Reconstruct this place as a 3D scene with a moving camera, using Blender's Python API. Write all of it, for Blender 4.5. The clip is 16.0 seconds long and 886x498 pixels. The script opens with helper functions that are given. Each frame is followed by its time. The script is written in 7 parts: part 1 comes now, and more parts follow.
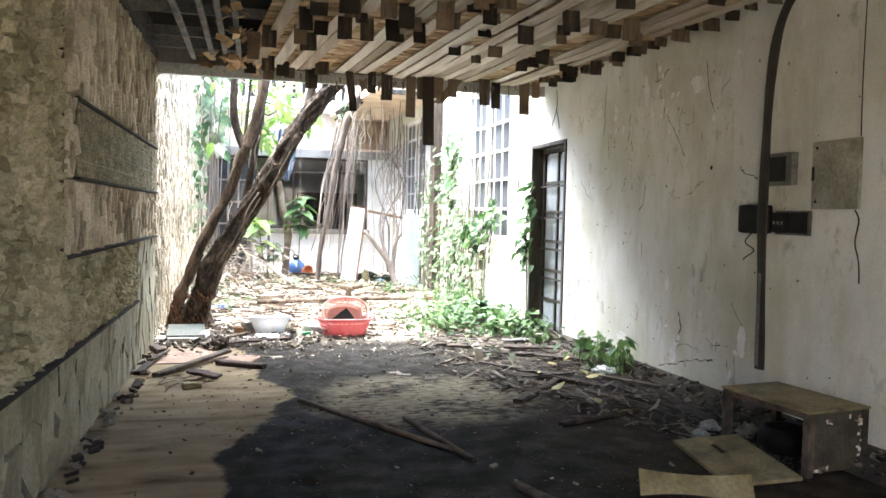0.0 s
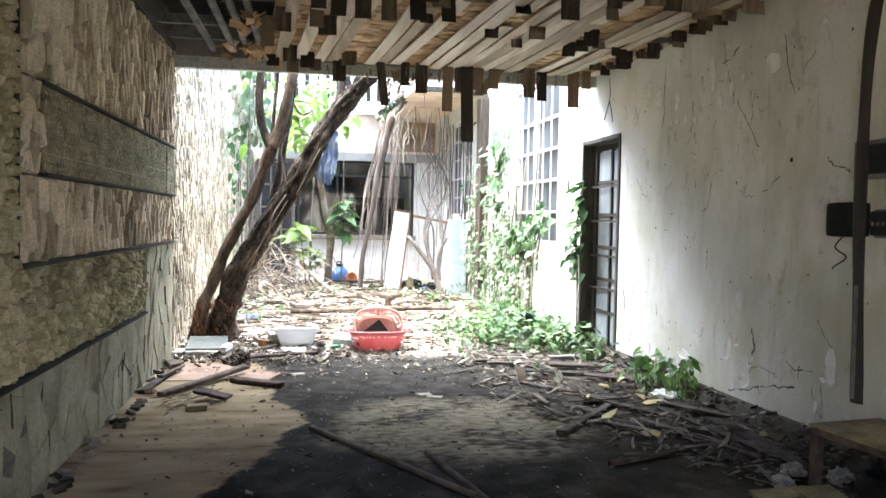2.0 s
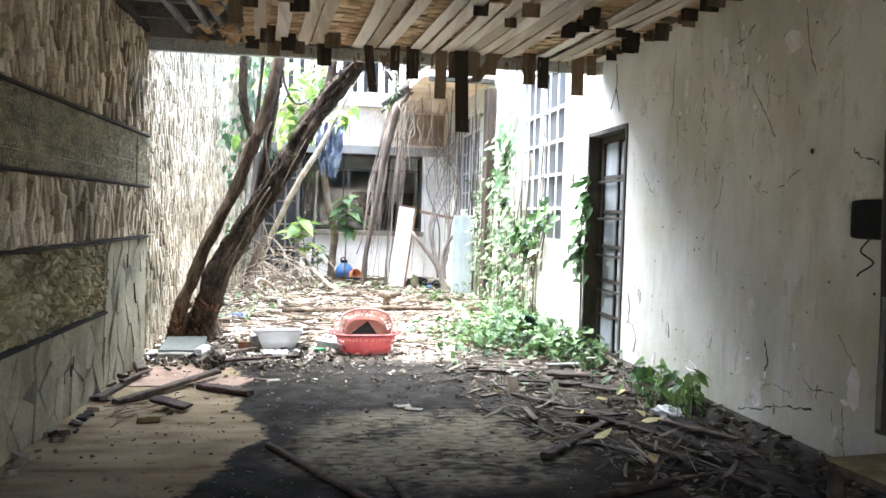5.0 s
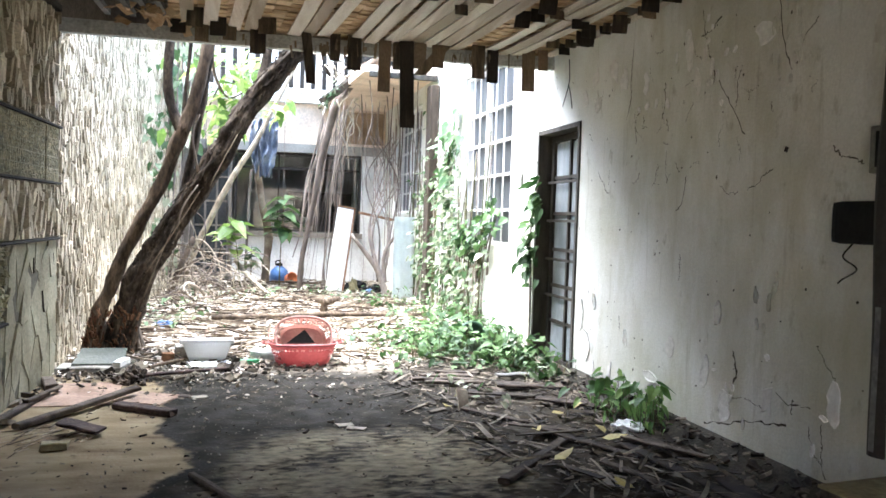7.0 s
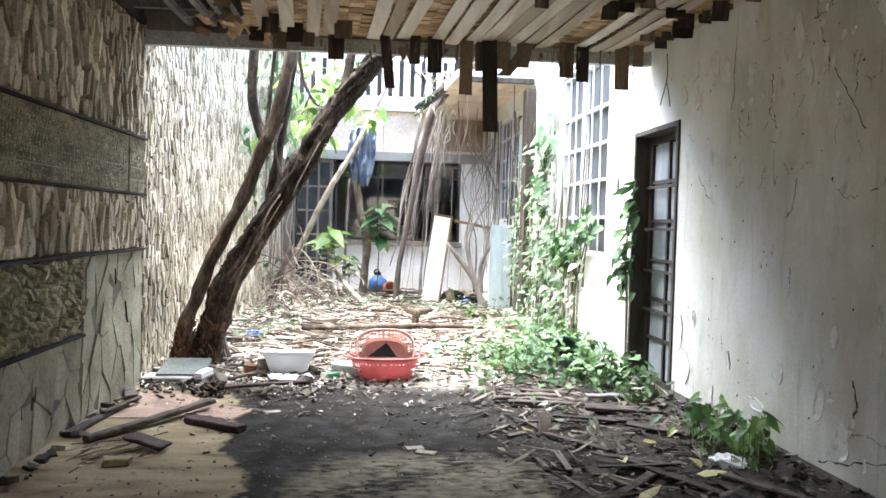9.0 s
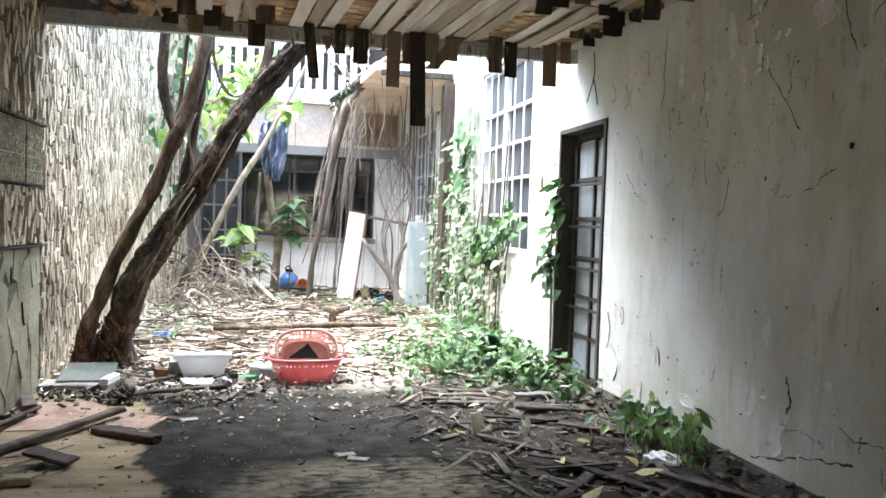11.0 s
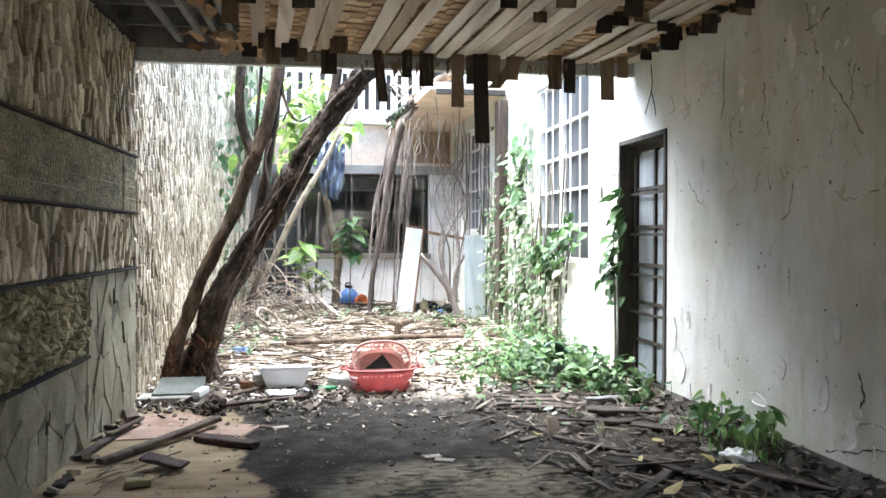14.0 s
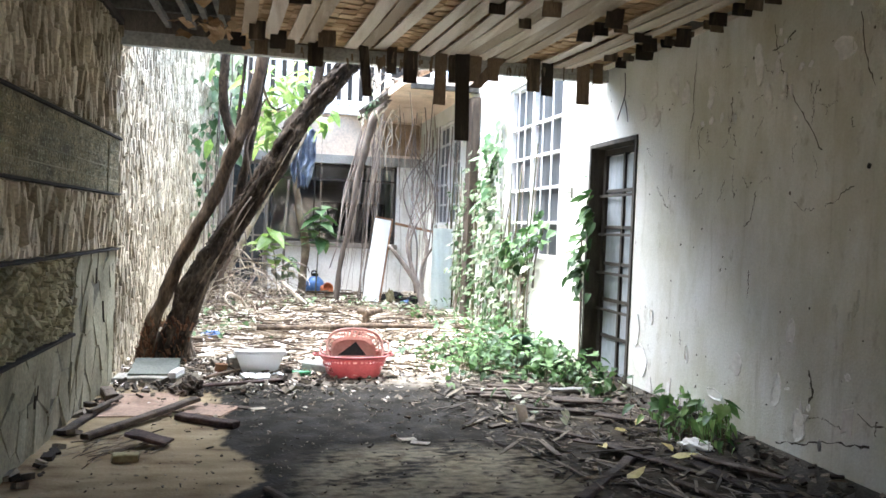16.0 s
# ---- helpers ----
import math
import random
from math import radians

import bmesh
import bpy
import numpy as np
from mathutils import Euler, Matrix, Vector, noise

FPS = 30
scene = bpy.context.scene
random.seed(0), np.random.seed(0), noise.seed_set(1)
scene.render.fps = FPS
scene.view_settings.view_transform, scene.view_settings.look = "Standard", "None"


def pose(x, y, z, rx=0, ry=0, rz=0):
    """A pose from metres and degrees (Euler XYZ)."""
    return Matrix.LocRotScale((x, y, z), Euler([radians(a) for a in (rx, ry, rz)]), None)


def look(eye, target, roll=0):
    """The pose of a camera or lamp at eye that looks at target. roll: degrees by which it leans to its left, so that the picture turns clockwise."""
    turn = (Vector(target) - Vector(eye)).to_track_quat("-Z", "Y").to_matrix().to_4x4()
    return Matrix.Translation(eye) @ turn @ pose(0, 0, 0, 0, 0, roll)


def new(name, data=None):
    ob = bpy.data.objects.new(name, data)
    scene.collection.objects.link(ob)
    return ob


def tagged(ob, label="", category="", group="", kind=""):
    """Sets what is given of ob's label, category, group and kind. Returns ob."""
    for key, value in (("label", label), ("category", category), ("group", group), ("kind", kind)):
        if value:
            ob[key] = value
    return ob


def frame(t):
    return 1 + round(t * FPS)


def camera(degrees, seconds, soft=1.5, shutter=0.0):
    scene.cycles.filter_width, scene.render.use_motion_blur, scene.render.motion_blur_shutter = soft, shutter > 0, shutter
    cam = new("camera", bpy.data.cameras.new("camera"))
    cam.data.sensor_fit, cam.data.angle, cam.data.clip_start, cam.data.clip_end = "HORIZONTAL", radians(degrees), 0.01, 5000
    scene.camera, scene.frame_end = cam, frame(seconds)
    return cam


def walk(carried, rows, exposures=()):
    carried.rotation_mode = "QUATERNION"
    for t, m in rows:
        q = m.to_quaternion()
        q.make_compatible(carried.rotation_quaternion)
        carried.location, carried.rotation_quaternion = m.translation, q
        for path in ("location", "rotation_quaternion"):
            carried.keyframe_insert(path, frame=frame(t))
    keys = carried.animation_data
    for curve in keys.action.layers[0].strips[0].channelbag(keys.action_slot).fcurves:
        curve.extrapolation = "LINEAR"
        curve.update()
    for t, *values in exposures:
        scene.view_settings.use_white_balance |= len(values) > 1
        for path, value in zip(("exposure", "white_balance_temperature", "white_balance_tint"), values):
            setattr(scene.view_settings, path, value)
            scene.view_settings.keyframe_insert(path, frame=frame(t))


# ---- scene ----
cam = camera(59.7, 16.0, 1.6)
PATH = [
    (0, (0.158, 0.114, 1.297), (0.633, 2.055, 1.211), 1.3),
    (0.5, (0.262, 0.264, 1.28), (0.669, 2.221, 1.207), 0.3),
    (1, (0.414, 0.429, 1.284), (0.734, 2.403, 1.241), -0.5),
    (1.5, (0.469, 0.549, 1.277), (0.774, 2.524, 1.221), -0.2),
    (2, (0.478, 0.753, 1.274), (0.807, 2.724, 1.201), 1.1),
    (2.5, (0.476, 0.871, 1.282), (0.831, 2.837, 1.205), 2.1),
    (3, (0.475, 0.93, 1.278), (0.838, 2.895, 1.199), 2.5),
    (3.2, (0.494, 0.959, 1.269), (0.845, 2.926, 1.188), 2.5),
    (5.3, (0.84, 1.273, 1.281), (1.11, 3.253, 1.196), 1.6),
    (5.5, (0.841, 1.333, 1.278), (1.148, 3.308, 1.194), 1.4),
    (6, (0.832, 1.486, 1.287), (1.203, 3.449, 1.207), 1.5),
    (6.5, (0.818, 1.563, 1.286), (1.235, 3.517, 1.211), 1.7),
    (7, (0.822, 1.613, 1.274), (1.255, 3.564, 1.199), 1.9),
    (7.5, (0.884, 1.697, 1.293), (1.214, 3.669, 1.236), 1.5),
    (8, (0.987, 1.795, 1.298), (1.184, 3.784, 1.242), 2.2),
    (8.5, (1.067, 1.859, 1.3), (1.204, 3.854, 1.237), 1.9),
    (9, (1.094, 1.905, 1.291), (1.24, 3.899, 1.227), 1.6),
    (9.5, (1.048, 2.026, 1.287), (1.322, 4.006, 1.229), 2.1),
    (9.7, (1.021, 2.092, 1.291), (1.347, 4.065, 1.231), 2.2),
    (11.8, (0.948, 2.057, 1.282), (1.342, 4.017, 1.215), 1.9),
    (12, (0.952, 1.995, 1.267), (1.33, 3.958, 1.203), 1.4),
    (12.5, (0.943, 1.882, 1.269), (1.25, 3.858, 1.206), -0.2),
    (13, (0.898, 1.843, 1.293), (1.17, 3.824, 1.262), -0.8),
    (13.5, (0.821, 1.862, 1.284), (1.087, 3.844, 1.256), -0.5),
    (14, (0.73, 1.867, 1.282), (1.005, 3.848, 1.249), 0.1),
    (14.5, (0.626, 1.846, 1.273), (0.95, 3.82, 1.234), 1.6),
    (15, (0.559, 1.829, 1.264), (0.91, 3.797, 1.217), 2.5),
    (15.5, (0.542, 1.78, 1.296), (0.904, 3.747, 1.242), 2.8),
    (16, (0.557, 1.69, 1.288), (0.939, 3.652, 1.237), 2.3),
]
walk(cam, [(t, look(eye, target, roll)) for t, eye, target, roll in PATH], [(0.0, 4.0, 6450, 10), (1.5, 3.88, 6340, 10), (5.0, 3.62, 6250, 10), (8.5, 3.44, 6250, 10), (12.0, 3.24, 6250, 10), (16.0, 3.3, 6250, 10)])

# ---- light ----
world = bpy.data.worlds.new("world")
scene.world = world
world.use_nodes = True
_n = world.node_tree.nodes
sky = _n.new("ShaderNodeTexSky")
sky.sky_type, sky.sun_disc = "NISHITA", False
sky.sun_elevation, sky.sun_rotation = radians(70), radians(315)
world.node_tree.links.new(sky.outputs[0], _n["Background"].inputs[0])
_n["Background"].inputs[1].default_value = 0.15
sun = new("sun", bpy.data.lights.new("sun", "SUN"))
sun.data.energy, sun.data.angle, sun.data.color = 5.0, radians(76), (0.975, 0.985, 1.0)
SUN = Vector((math.sin(radians(315)) * math.cos(radians(70)), math.cos(radians(315)) * math.cos(radians(70)), math.sin(radians(70))))
sun.matrix_world = look((0, 0, 0), -SUN)
scene.view_settings.exposure = 3.65


# ---- materials ----
def surf(name, cols, scale=3.0, fine=40.0, rough=0.8, bump=0.3, rnd=0.0, island=0.0, metal=0.0, stretch=(1, 1, 1), contrast=0.25, spec=0.35, leafy=0.0, stain=None, broad=0.0):
    """Colours mixed by a broad noise, broken up by a fine one; rnd and island vary it by object and by loose piece."""
    m = bpy.data.materials.new(name)
    m.use_nodes = True
    nt = m.node_tree
    nd, lk = nt.nodes, nt.links.new
    bsdf = nd["Principled BSDF"]
    geo = nd.new("ShaderNodeNewGeometry")
    mp = nd.new("ShaderNodeMapping")
    mp.inputs["Scale"].default_value = stretch
    lk(geo.outputs["Position"], mp.inputs["Vector"])
    n1 = nd.new("ShaderNodeTexNoise")
    n1.inputs["Scale"].default_value, n1.inputs["Detail"].default_value = scale, 6
    lk(mp.outputs[0], n1.inputs["Vector"])
    ramp = nd.new("ShaderNodeValToRGB")
    el = ramp.color_ramp.elements
    while len(el) < len(cols):
        el.new(0.5)
    for k, c in enumerate(cols):
        el[k].position = 0.3 + 0.4 * k / max(1, len(cols) - 1)
        el[k].color = (*c, 1)
    fac = n1.outputs["Fac"]
    if rnd or island:
        add = nd.new("ShaderNodeMath")
        add.operation = "MULTIPLY_ADD"
        if rnd:
            src = nd.new("ShaderNodeObjectInfo").outputs["Random"]
        else:
            src = geo.outputs["Random Per Island"]
        sub = nd.new("ShaderNodeMath")
        sub.operation = "SUBTRACT"
        lk(src, sub.inputs[0])
        sub.inputs[1].default_value = 0.5
        lk(sub.outputs[0], add.inputs[0])
        add.inputs[1].default_value = rnd or island
        lk(fac, add.inputs[2])
        fac = add.outputs[0]
    lk(fac, ramp.inputs["Fac"])
    n2 = nd.new("ShaderNodeTexNoise")
    n2.inputs["Scale"].default_value, n2.inputs["Detail"].default_value = fine, 4
    lk(mp.outputs[0], n2.inputs["Vector"])
    mul = nd.new("ShaderNodeMapRange")
    mul.inputs["From Min"].default_value, mul.inputs["From Max"].default_value = 0.3, 0.7
    mul.inputs["To Min"].default_value, mul.inputs["To Max"].default_value = 1 - contrast, 1 + contrast
    lk(n2.outputs["Fac"], mul.inputs["Value"])
    mix = nd.new("ShaderNodeMix")
    mix.data_type, mix.blend_type = "RGBA", "MULTIPLY"
    mix.inputs[0].default_value = 1.0
    lk(ramp.outputs["Color"], mix.inputs[6])
    lk(mul.outputs[0], mix.inputs[7])
    col = mix.outputs[2]
    for scol, sscale, lo, hi, sstretch in (stain if isinstance(stain, list) else [stain] if stain else []):
        mp2 = nd.new("ShaderNodeMapping")
        mp2.inputs["Scale"].default_value = sstretch
        mp2.inputs["Location"].default_value = (3.1, 7.7, 1.3)
        lk(geo.outputs["Position"], mp2.inputs["Vector"])
        n3 = nd.new("ShaderNodeTexNoise")
        n3.inputs["Scale"].default_value, n3.inputs["Detail"].default_value, n3.inputs["Roughness"].default_value = sscale, 8, 0.65
        lk(mp2.outputs[0], n3.inputs["Vector"])
        r3 = nd.new("ShaderNodeMapRange")
        r3.inputs["From Min"].default_value, r3.inputs["From Max"].default_value = lo, hi
        lk(n3.outputs["Fac"], r3.inputs["Value"])
        mx = nd.new("ShaderNodeMix")
        mx.data_type = "RGBA"
        lk(r3.outputs[0], mx.inputs[0])
        lk(col, mx.inputs[6])
        mx.inputs[7].default_value = (*scol, 1)
        col = mx.outputs[2]
    lk(col, bsdf.inputs["Base Color"])
    bsdf.inputs["Roughness"].default_value = rough
    bsdf.inputs["Metallic"].default_value = metal
    bsdf.inputs["Specular IOR Level"].default_value = spec
    if bump:
        bp = nd.new("ShaderNodeBump")
        bp.inputs["Strength"].default_value, bp.inputs["Distance"].default_value = bump, 0.01
        high = n2.outputs["Fac"]
        if broad:
            ma = nd.new("ShaderNodeMath")
            ma.operation = "MULTIPLY_ADD"
            lk(n1.outputs["Fac"], ma.inputs[0])
            ma.inputs[1].default_value = broad
            lk(high, ma.inputs[2])
            high = ma.outputs[0]
        lk(high, bp.inputs["Height"])
        lk(bp.outputs[0], bsdf.inputs["Normal"])
    if leafy:
        tr = nd.new("ShaderNodeBsdfTranslucent")
        lk(col, tr.inputs["Color"])
        ms = nd.new("ShaderNodeMixShader")
        ms.inputs[0].default_value = leafy
        lk(bsdf.outputs[0], ms.inputs[1])
        lk(tr.outputs[0], ms.inputs[2])
        lk(ms.outputs[0], nd["Material Output"].inputs["Surface"])
    return m


def glass(name, tint, rough=0.05):
    m = bpy.data.materials.new(name)
    m.use_nodes = True
    b = m.node_tree.nodes["Principled BSDF"]
    b.inputs["Base Color"].default_value = (*tint, 1)
    b.inputs["Roughness"].default_value = rough
    b.inputs["Transmission Weight"].default_value = 1.0
    b.inputs["IOR"].default_value = 1.4
    return m


M_mortar = surf("dark_mortar", [(0.05, 0.045, 0.035), (0.11, 0.1, 0.08)], rough=0.95)
M_slip = surf("split_stone", [(0.25, 0.21, 0.142), (0.47, 0.405, 0.295), (0.66, 0.59, 0.46)], scale=2.2, fine=70, rough=0.9, bump=0.5, island=0.35, stain=((0.1, 0.09, 0.06), 1.3, 0.55, 0.8, (1, 1, 1)))
M_slip_one = surf("split_stone_piece", [(0.25, 0.21, 0.142), (0.47, 0.405, 0.295), (0.66, 0.59, 0.46)], scale=2.2, fine=70, rough=0.9, bump=0.5, rnd=0.35, stain=((0.1, 0.09, 0.06), 1.3, 0.55, 0.8, (1, 1, 1)))
M_chunk = surf("pebble_stone", [(0.22, 0.2, 0.12), (0.38, 0.345, 0.22), (0.52, 0.47, 0.32)], scale=2.0, fine=80, rough=0.95, bump=0.6, island=0.3, stain=((0.07, 0.065, 0.04), 1.6, 0.55, 0.8, (1, 1, 1)))
M_flag = surf("flagstone", [(0.19, 0.175, 0.117), (0.27, 0.25, 0.176), (0.34, 0.318, 0.23)], scale=3.5, fine=45, rough=0.9, bump=0.5, rnd=0.18, contrast=0.2, broad=2.0, stain=((0.1, 0.09, 0.06), 2.5, 0.52, 0.75, (1, 1.6, 0.8)))
M_flagjoint = surf("grey_pointing", [(0.08, 0.074, 0.056), (0.15, 0.138, 0.105)], scale=5, rough=0.95)
M_plaque = surf("weathered_plaque", [(0.0918, 0.078, 0.0402), (0.205, 0.175, 0.0972), (0.324, 0.28, 0.163)], scale=7, fine=110, rough=0.85, bump=0.9, contrast=0.55, stretch=(1, 1.0, 2.2), stain=((0.045, 0.04, 0.027), 4, 0.5, 0.7, (1, 0.7, 2.5)))
M_plaster = surf("stained_plaster", [(0.53, 0.53, 0.445), (0.67, 0.67, 0.62), (0.75, 0.755, 0.735)], scale=1.4, fine=70, rough=0.92, bump=0.3, contrast=0.07, broad=3.0, stain=[((0.4, 0.38, 0.25), 1.2, 0.45, 0.82, (1, 1.8, 0.6)), ((0.26, 0.235, 0.165), 5.5, 0.6, 0.8, (1, 1.3, 0.8)), ((0.3, 0.28, 0.21), 2.2, 0.6, 0.85, (1, 5.0, 0.35))])
M_relief = surf("pale_worn_relief", [(0.2, 0.185, 0.122), (0.38, 0.355, 0.252)], scale=9, fine=90, rough=0.9, bump=0.5, contrast=0.3, island=0.6)
M_peel = surf("peeling_paint", [(0.7, 0.69, 0.65), (0.8, 0.79, 0.76)], scale=6, fine=40, rough=0.9, bump=0.3, contrast=0.1)
M_white = surf("weathered_white_paint", [(0.6, 0.58, 0.54), (0.74, 0.73, 0.7)], scale=2.5, fine=30, rough=0.85, bump=0.2, contrast=0.12, stain=((0.32, 0.27, 0.19), 2.0, 0.55, 0.8, (1.5, 1.5, 0.5)))
M_concrete = surf("grey_concrete", [(0.2, 0.19, 0.17), (0.32, 0.31, 0.28)], scale=3, fine=50, rough=0.9, bump=0.4)
M_spandrel = surf("stained_spandrel", [(0.58, 0.44, 0.32), (0.78, 0.64, 0.5)], scale=1.5, fine=30, rough=0.9, bump=0.3, contrast=0.15, stain=((0.2, 0.16, 0.11), 2, 0.55, 0.8, (1, 1, 0.5)))
M_plinth = surf("dark_plinth", [(0.03, 0.026, 0.02), (0.09, 0.08, 0.062)], scale=4, fine=60, rough=0.95, bump=0.8, broad=1.5, contrast=0.35)
M_deck = surf("ceiling_batten", [(0.32, 0.2, 0.1), (0.48, 0.32, 0.18), (0.58, 0.42, 0.26)], scale=4, fine=60, rough=0.8, bump=0.3, island=0.5, stretch=(1, 6, 6))
M_lath = surf("grey_ceiling_lath", [(0.33, 0.26, 0.19), (0.5, 0.42, 0.34), (0.62, 0.56, 0.49)], scale=2.0, fine=50, rough=0.7, bump=0.3, rnd=0.5, stretch=(8, 0.6, 8))
M_flap = surf("dark_wood_flap", [(0.03, 0.024, 0.017), (0.07, 0.055, 0.038), (0.115, 0.092, 0.063), (0.2, 0.15, 0.1)], scale=4, fine=50, rough=0.85, bump=0.3, rnd=0.75, contrast=0.35, stretch=(6, 1, 0.8))
# jamb timber darkened in colour for the shade beneath the vine
M_jamb = surf("shaded_door_timber", [(0.03, 0.026, 0.021), (0.075, 0.066, 0.054)], scale=4, fine=60, rough=0.85, bump=0.3, stretch=(4, 4, 0.7))
# near-black that stands for shade: upper wall, stair silhouette, ledge shadows, deep joists
M_dark = surf("shade_black", [(0.012, 0.011, 0.01), (0.035, 0.03, 0.026)], rough=0.95)
M_joist = surf("grey_joist", [(0.1, 0.1, 0.1), (0.22, 0.215, 0.2)], scale=5, rough=0.9)
M_beam = surf("pale_beam_paint", [(0.34, 0.36, 0.34), (0.5, 0.51, 0.48)], scale=5, rough=0.75, bump=0.2, stain=((0.2, 0.2, 0.17), 6, 0.55, 0.75, (1, 1, 1)))
M_frame = surf("grey_wood_frame", [(0.12, 0.1, 0.08), (0.24, 0.21, 0.175)], scale=4, fine=60, rough=0.8, bump=0.3, stretch=(4, 4, 0.7))
M_darkframe = surf("dark_wood_frame", [(0.018, 0.015, 0.012), (0.045, 0.037, 0.029)], scale=5, fine=60, rough=0.75)
M_curtain = surf("grey_dusty_pane", [(0.025, 0.028, 0.031), (0.07, 0.076, 0.081)], scale=2, fine=20, rough=0.3, bump=0.05, contrast=0.1, stretch=(6, 6, 0.4), spec=0.4)
M_pane = surf("dark_pane", [(0.02, 0.023, 0.025), (0.05, 0.055, 0.06)], scale=2, fine=20, rough=0.12, bump=0.02, spec=0.6)
M_room = surf("dim_room_paint", [(0.26, 0.26, 0.25), (0.4, 0.4, 0.385)], rough=0.9)
M_clear = glass("window_glass", (0.8, 0.85, 0.85), 0.03)


# ---- mesh helpers ----
def mesh_ob(name, bm, material, parent=None, label="", smooth=False, kind=""):
    me = bpy.data.meshes.new(name)
    bm.to_mesh(me)
    bm.free()
    return mesh_link(name, me, material, parent, label, smooth, kind)


def mesh_link(name, me, material, parent=None, label="", smooth=False, kind=""):
    for mm in material if isinstance(material, (list, tuple)) else [material]:
        me.materials.append(mm)
    if smooth:
        me.shade_smooth()
    ob = new(name, me)
    ob.parent = parent
    return tagged(ob, label=label, kind=kind)


def part(name, bm, material, parent, label="", smooth=False, kind=""):
    return mesh_ob(name, bm, material, parent, label, smooth, kind)


def thing(name, label, category, m=None, group=""):
    ob = new(name)
    ob.empty_display_size = 0.1
    if m is not None:
        ob.matrix_basis = m
    return tagged(ob, label=label, category=category, group=group)


def setting(name, bm, material, label, category, m=None):
    ob = mesh_ob(name, bm, material)
    if m is not None:
        ob.matrix_basis = m
    return tagged(ob, label=label, category=category, kind="structure")


def box(bm, x0, x1, y0, y1, z0, z1, bevel=0.0, m=None):
    r = bmesh.ops.create_cube(bm, size=1.0)
    mt = Matrix.Translation(((x0 + x1) / 2, (y0 + y1) / 2, (z0 + z1) / 2)) @ Matrix.Diagonal((x1 - x0, y1 - y0, z1 - z0, 1))
    bmesh.ops.transform(bm, matrix=(m @ mt) if m is not None else mt, verts=r["verts"])
    if bevel:
        es = list({e for v in r["verts"] for e in v.link_edges})
        bmesh.ops.bevel(bm, geom=es, offset=bevel, segments=2, affect="EDGES", profile=0.7)
    return bm


def B(x0, x1, y0, y1, z0, z1, bevel=0.0, m=None):
    return box(bmesh.new(), x0, x1, y0, y1, z0, z1, bevel, m)


def tube(bm, pts, radii, n=8, rough=0.0, seed=0.0, cap=True):
    """A tapered limb along pts, with an uneven surface."""
    pts = [Vector(p) for p in pts]
    rings = []
    for i, p in enumerate(pts):
        d = (pts[min(i + 1, len(pts) - 1)] - pts[max(i - 1, 0)]).normalized()
        a = d.orthogonal().normalized() if i == 0 else (rings[-1][1] - d * rings[-1][1].dot(d)).normalized()
        b = d.cross(a)
        ring = []
        for k in range(n):
            w = a * math.cos(2 * math.pi * k / n) + b * math.sin(2 * math.pi * k / n)
            r = radii[i] if isinstance(radii, (list, tuple)) else radii
            if rough:
                r *= 1 + rough * (noise.noise(Vector((w.x * 2.1 + seed, w.y * 2.1 + p.y, p.z * 4 + w.z * 2))) + 0.5 * noise.noise(Vector((w.x * 7 + seed, w.y * 7, p.z * 9 + w.z * 7 + p.x * 5))))
            ring.append(bm.verts.new(p + w * r))
        rings.append((ring, a))
    for (r0, _), (r1, _) in zip(rings, rings[1:]):
        for k in range(n):
            bm.faces.new((r0[k], r0[(k + 1) % n], r1[(k + 1) % n], r1[k]))
    if cap:
        bm.faces.new(list(reversed(rings[0][0])))
        bm.faces.new(rings[-1][0])
    return bm


def smooth_path(pts, steps=6):
    """A curve through the points, sampled evenly."""
    p = [Vector(q) for q in pts]
    p = [2 * p[0] - p[1]] + p + [2 * p[-1] - p[-2]]
    out = []
    for i in range(1, len(p) - 2):
        for s in range(steps):
            t = s / steps
            out.append(0.5 * ((2 * p[i]) + (p[i + 1] - p[i - 1]) * t + (2 * p[i - 1] - 5 * p[i] + 4 * p[i + 1] - p[i + 2]) * t * t + (3 * p[i] - p[i - 1] - 3 * p[i + 1] + p[i + 2]) * t ** 3))
    out.append(p[-2])
    return out


class Soup:
    """Many loose pieces gathered into one mesh."""

    def __init__(self):
        self.v, self.f = [], []

    def add(self, verts, faces):
        k = len(self.v)
        self.v += [tuple(v) for v in verts]
        self.f += [tuple(i + k for i in f) for f in faces]

    def mesh(self, name):
        me = bpy.data.meshes.new(name)
        me.from_pydata(self.v, [], self.f)
        me.update()
        return me

    def part(self, name, material, parent=None, label="", kind="stuff", smooth=False):
        return mesh_link(name, self.mesh(name), material, parent, label, smooth, kind)


BOXF = [(0, 3, 2, 1), (4, 5, 6, 7), (0, 1, 5, 4), (1, 2, 6, 5), (2, 3, 7, 6), (3, 0, 4, 7)]


def box_verts(m, sx, sy, sz):
    return [m @ Vector((x * sx / 2, y * sy / 2, z * sz / 2)) for z in (-1, 1) for x, y in ((-1, -1), (1, -1), (1, 1), (-1, 1))]


def clip(poly, ax, ay, nx, ny):
    out = []
    for i, (x, y) in enumerate(poly):
        x2, y2 = poly[(i + 1) % len(poly)]
        a, b = (x - ax) * nx + (y - ay) * ny, (x2 - ax) * nx + (y2 - ay) * ny
        if a <= 0:
            out.append((x, y))
        if a * b < 0:
            t = a / (a - b)
            out.append((x + t * (x2 - x), y + t * (y2 - y)))
    return out


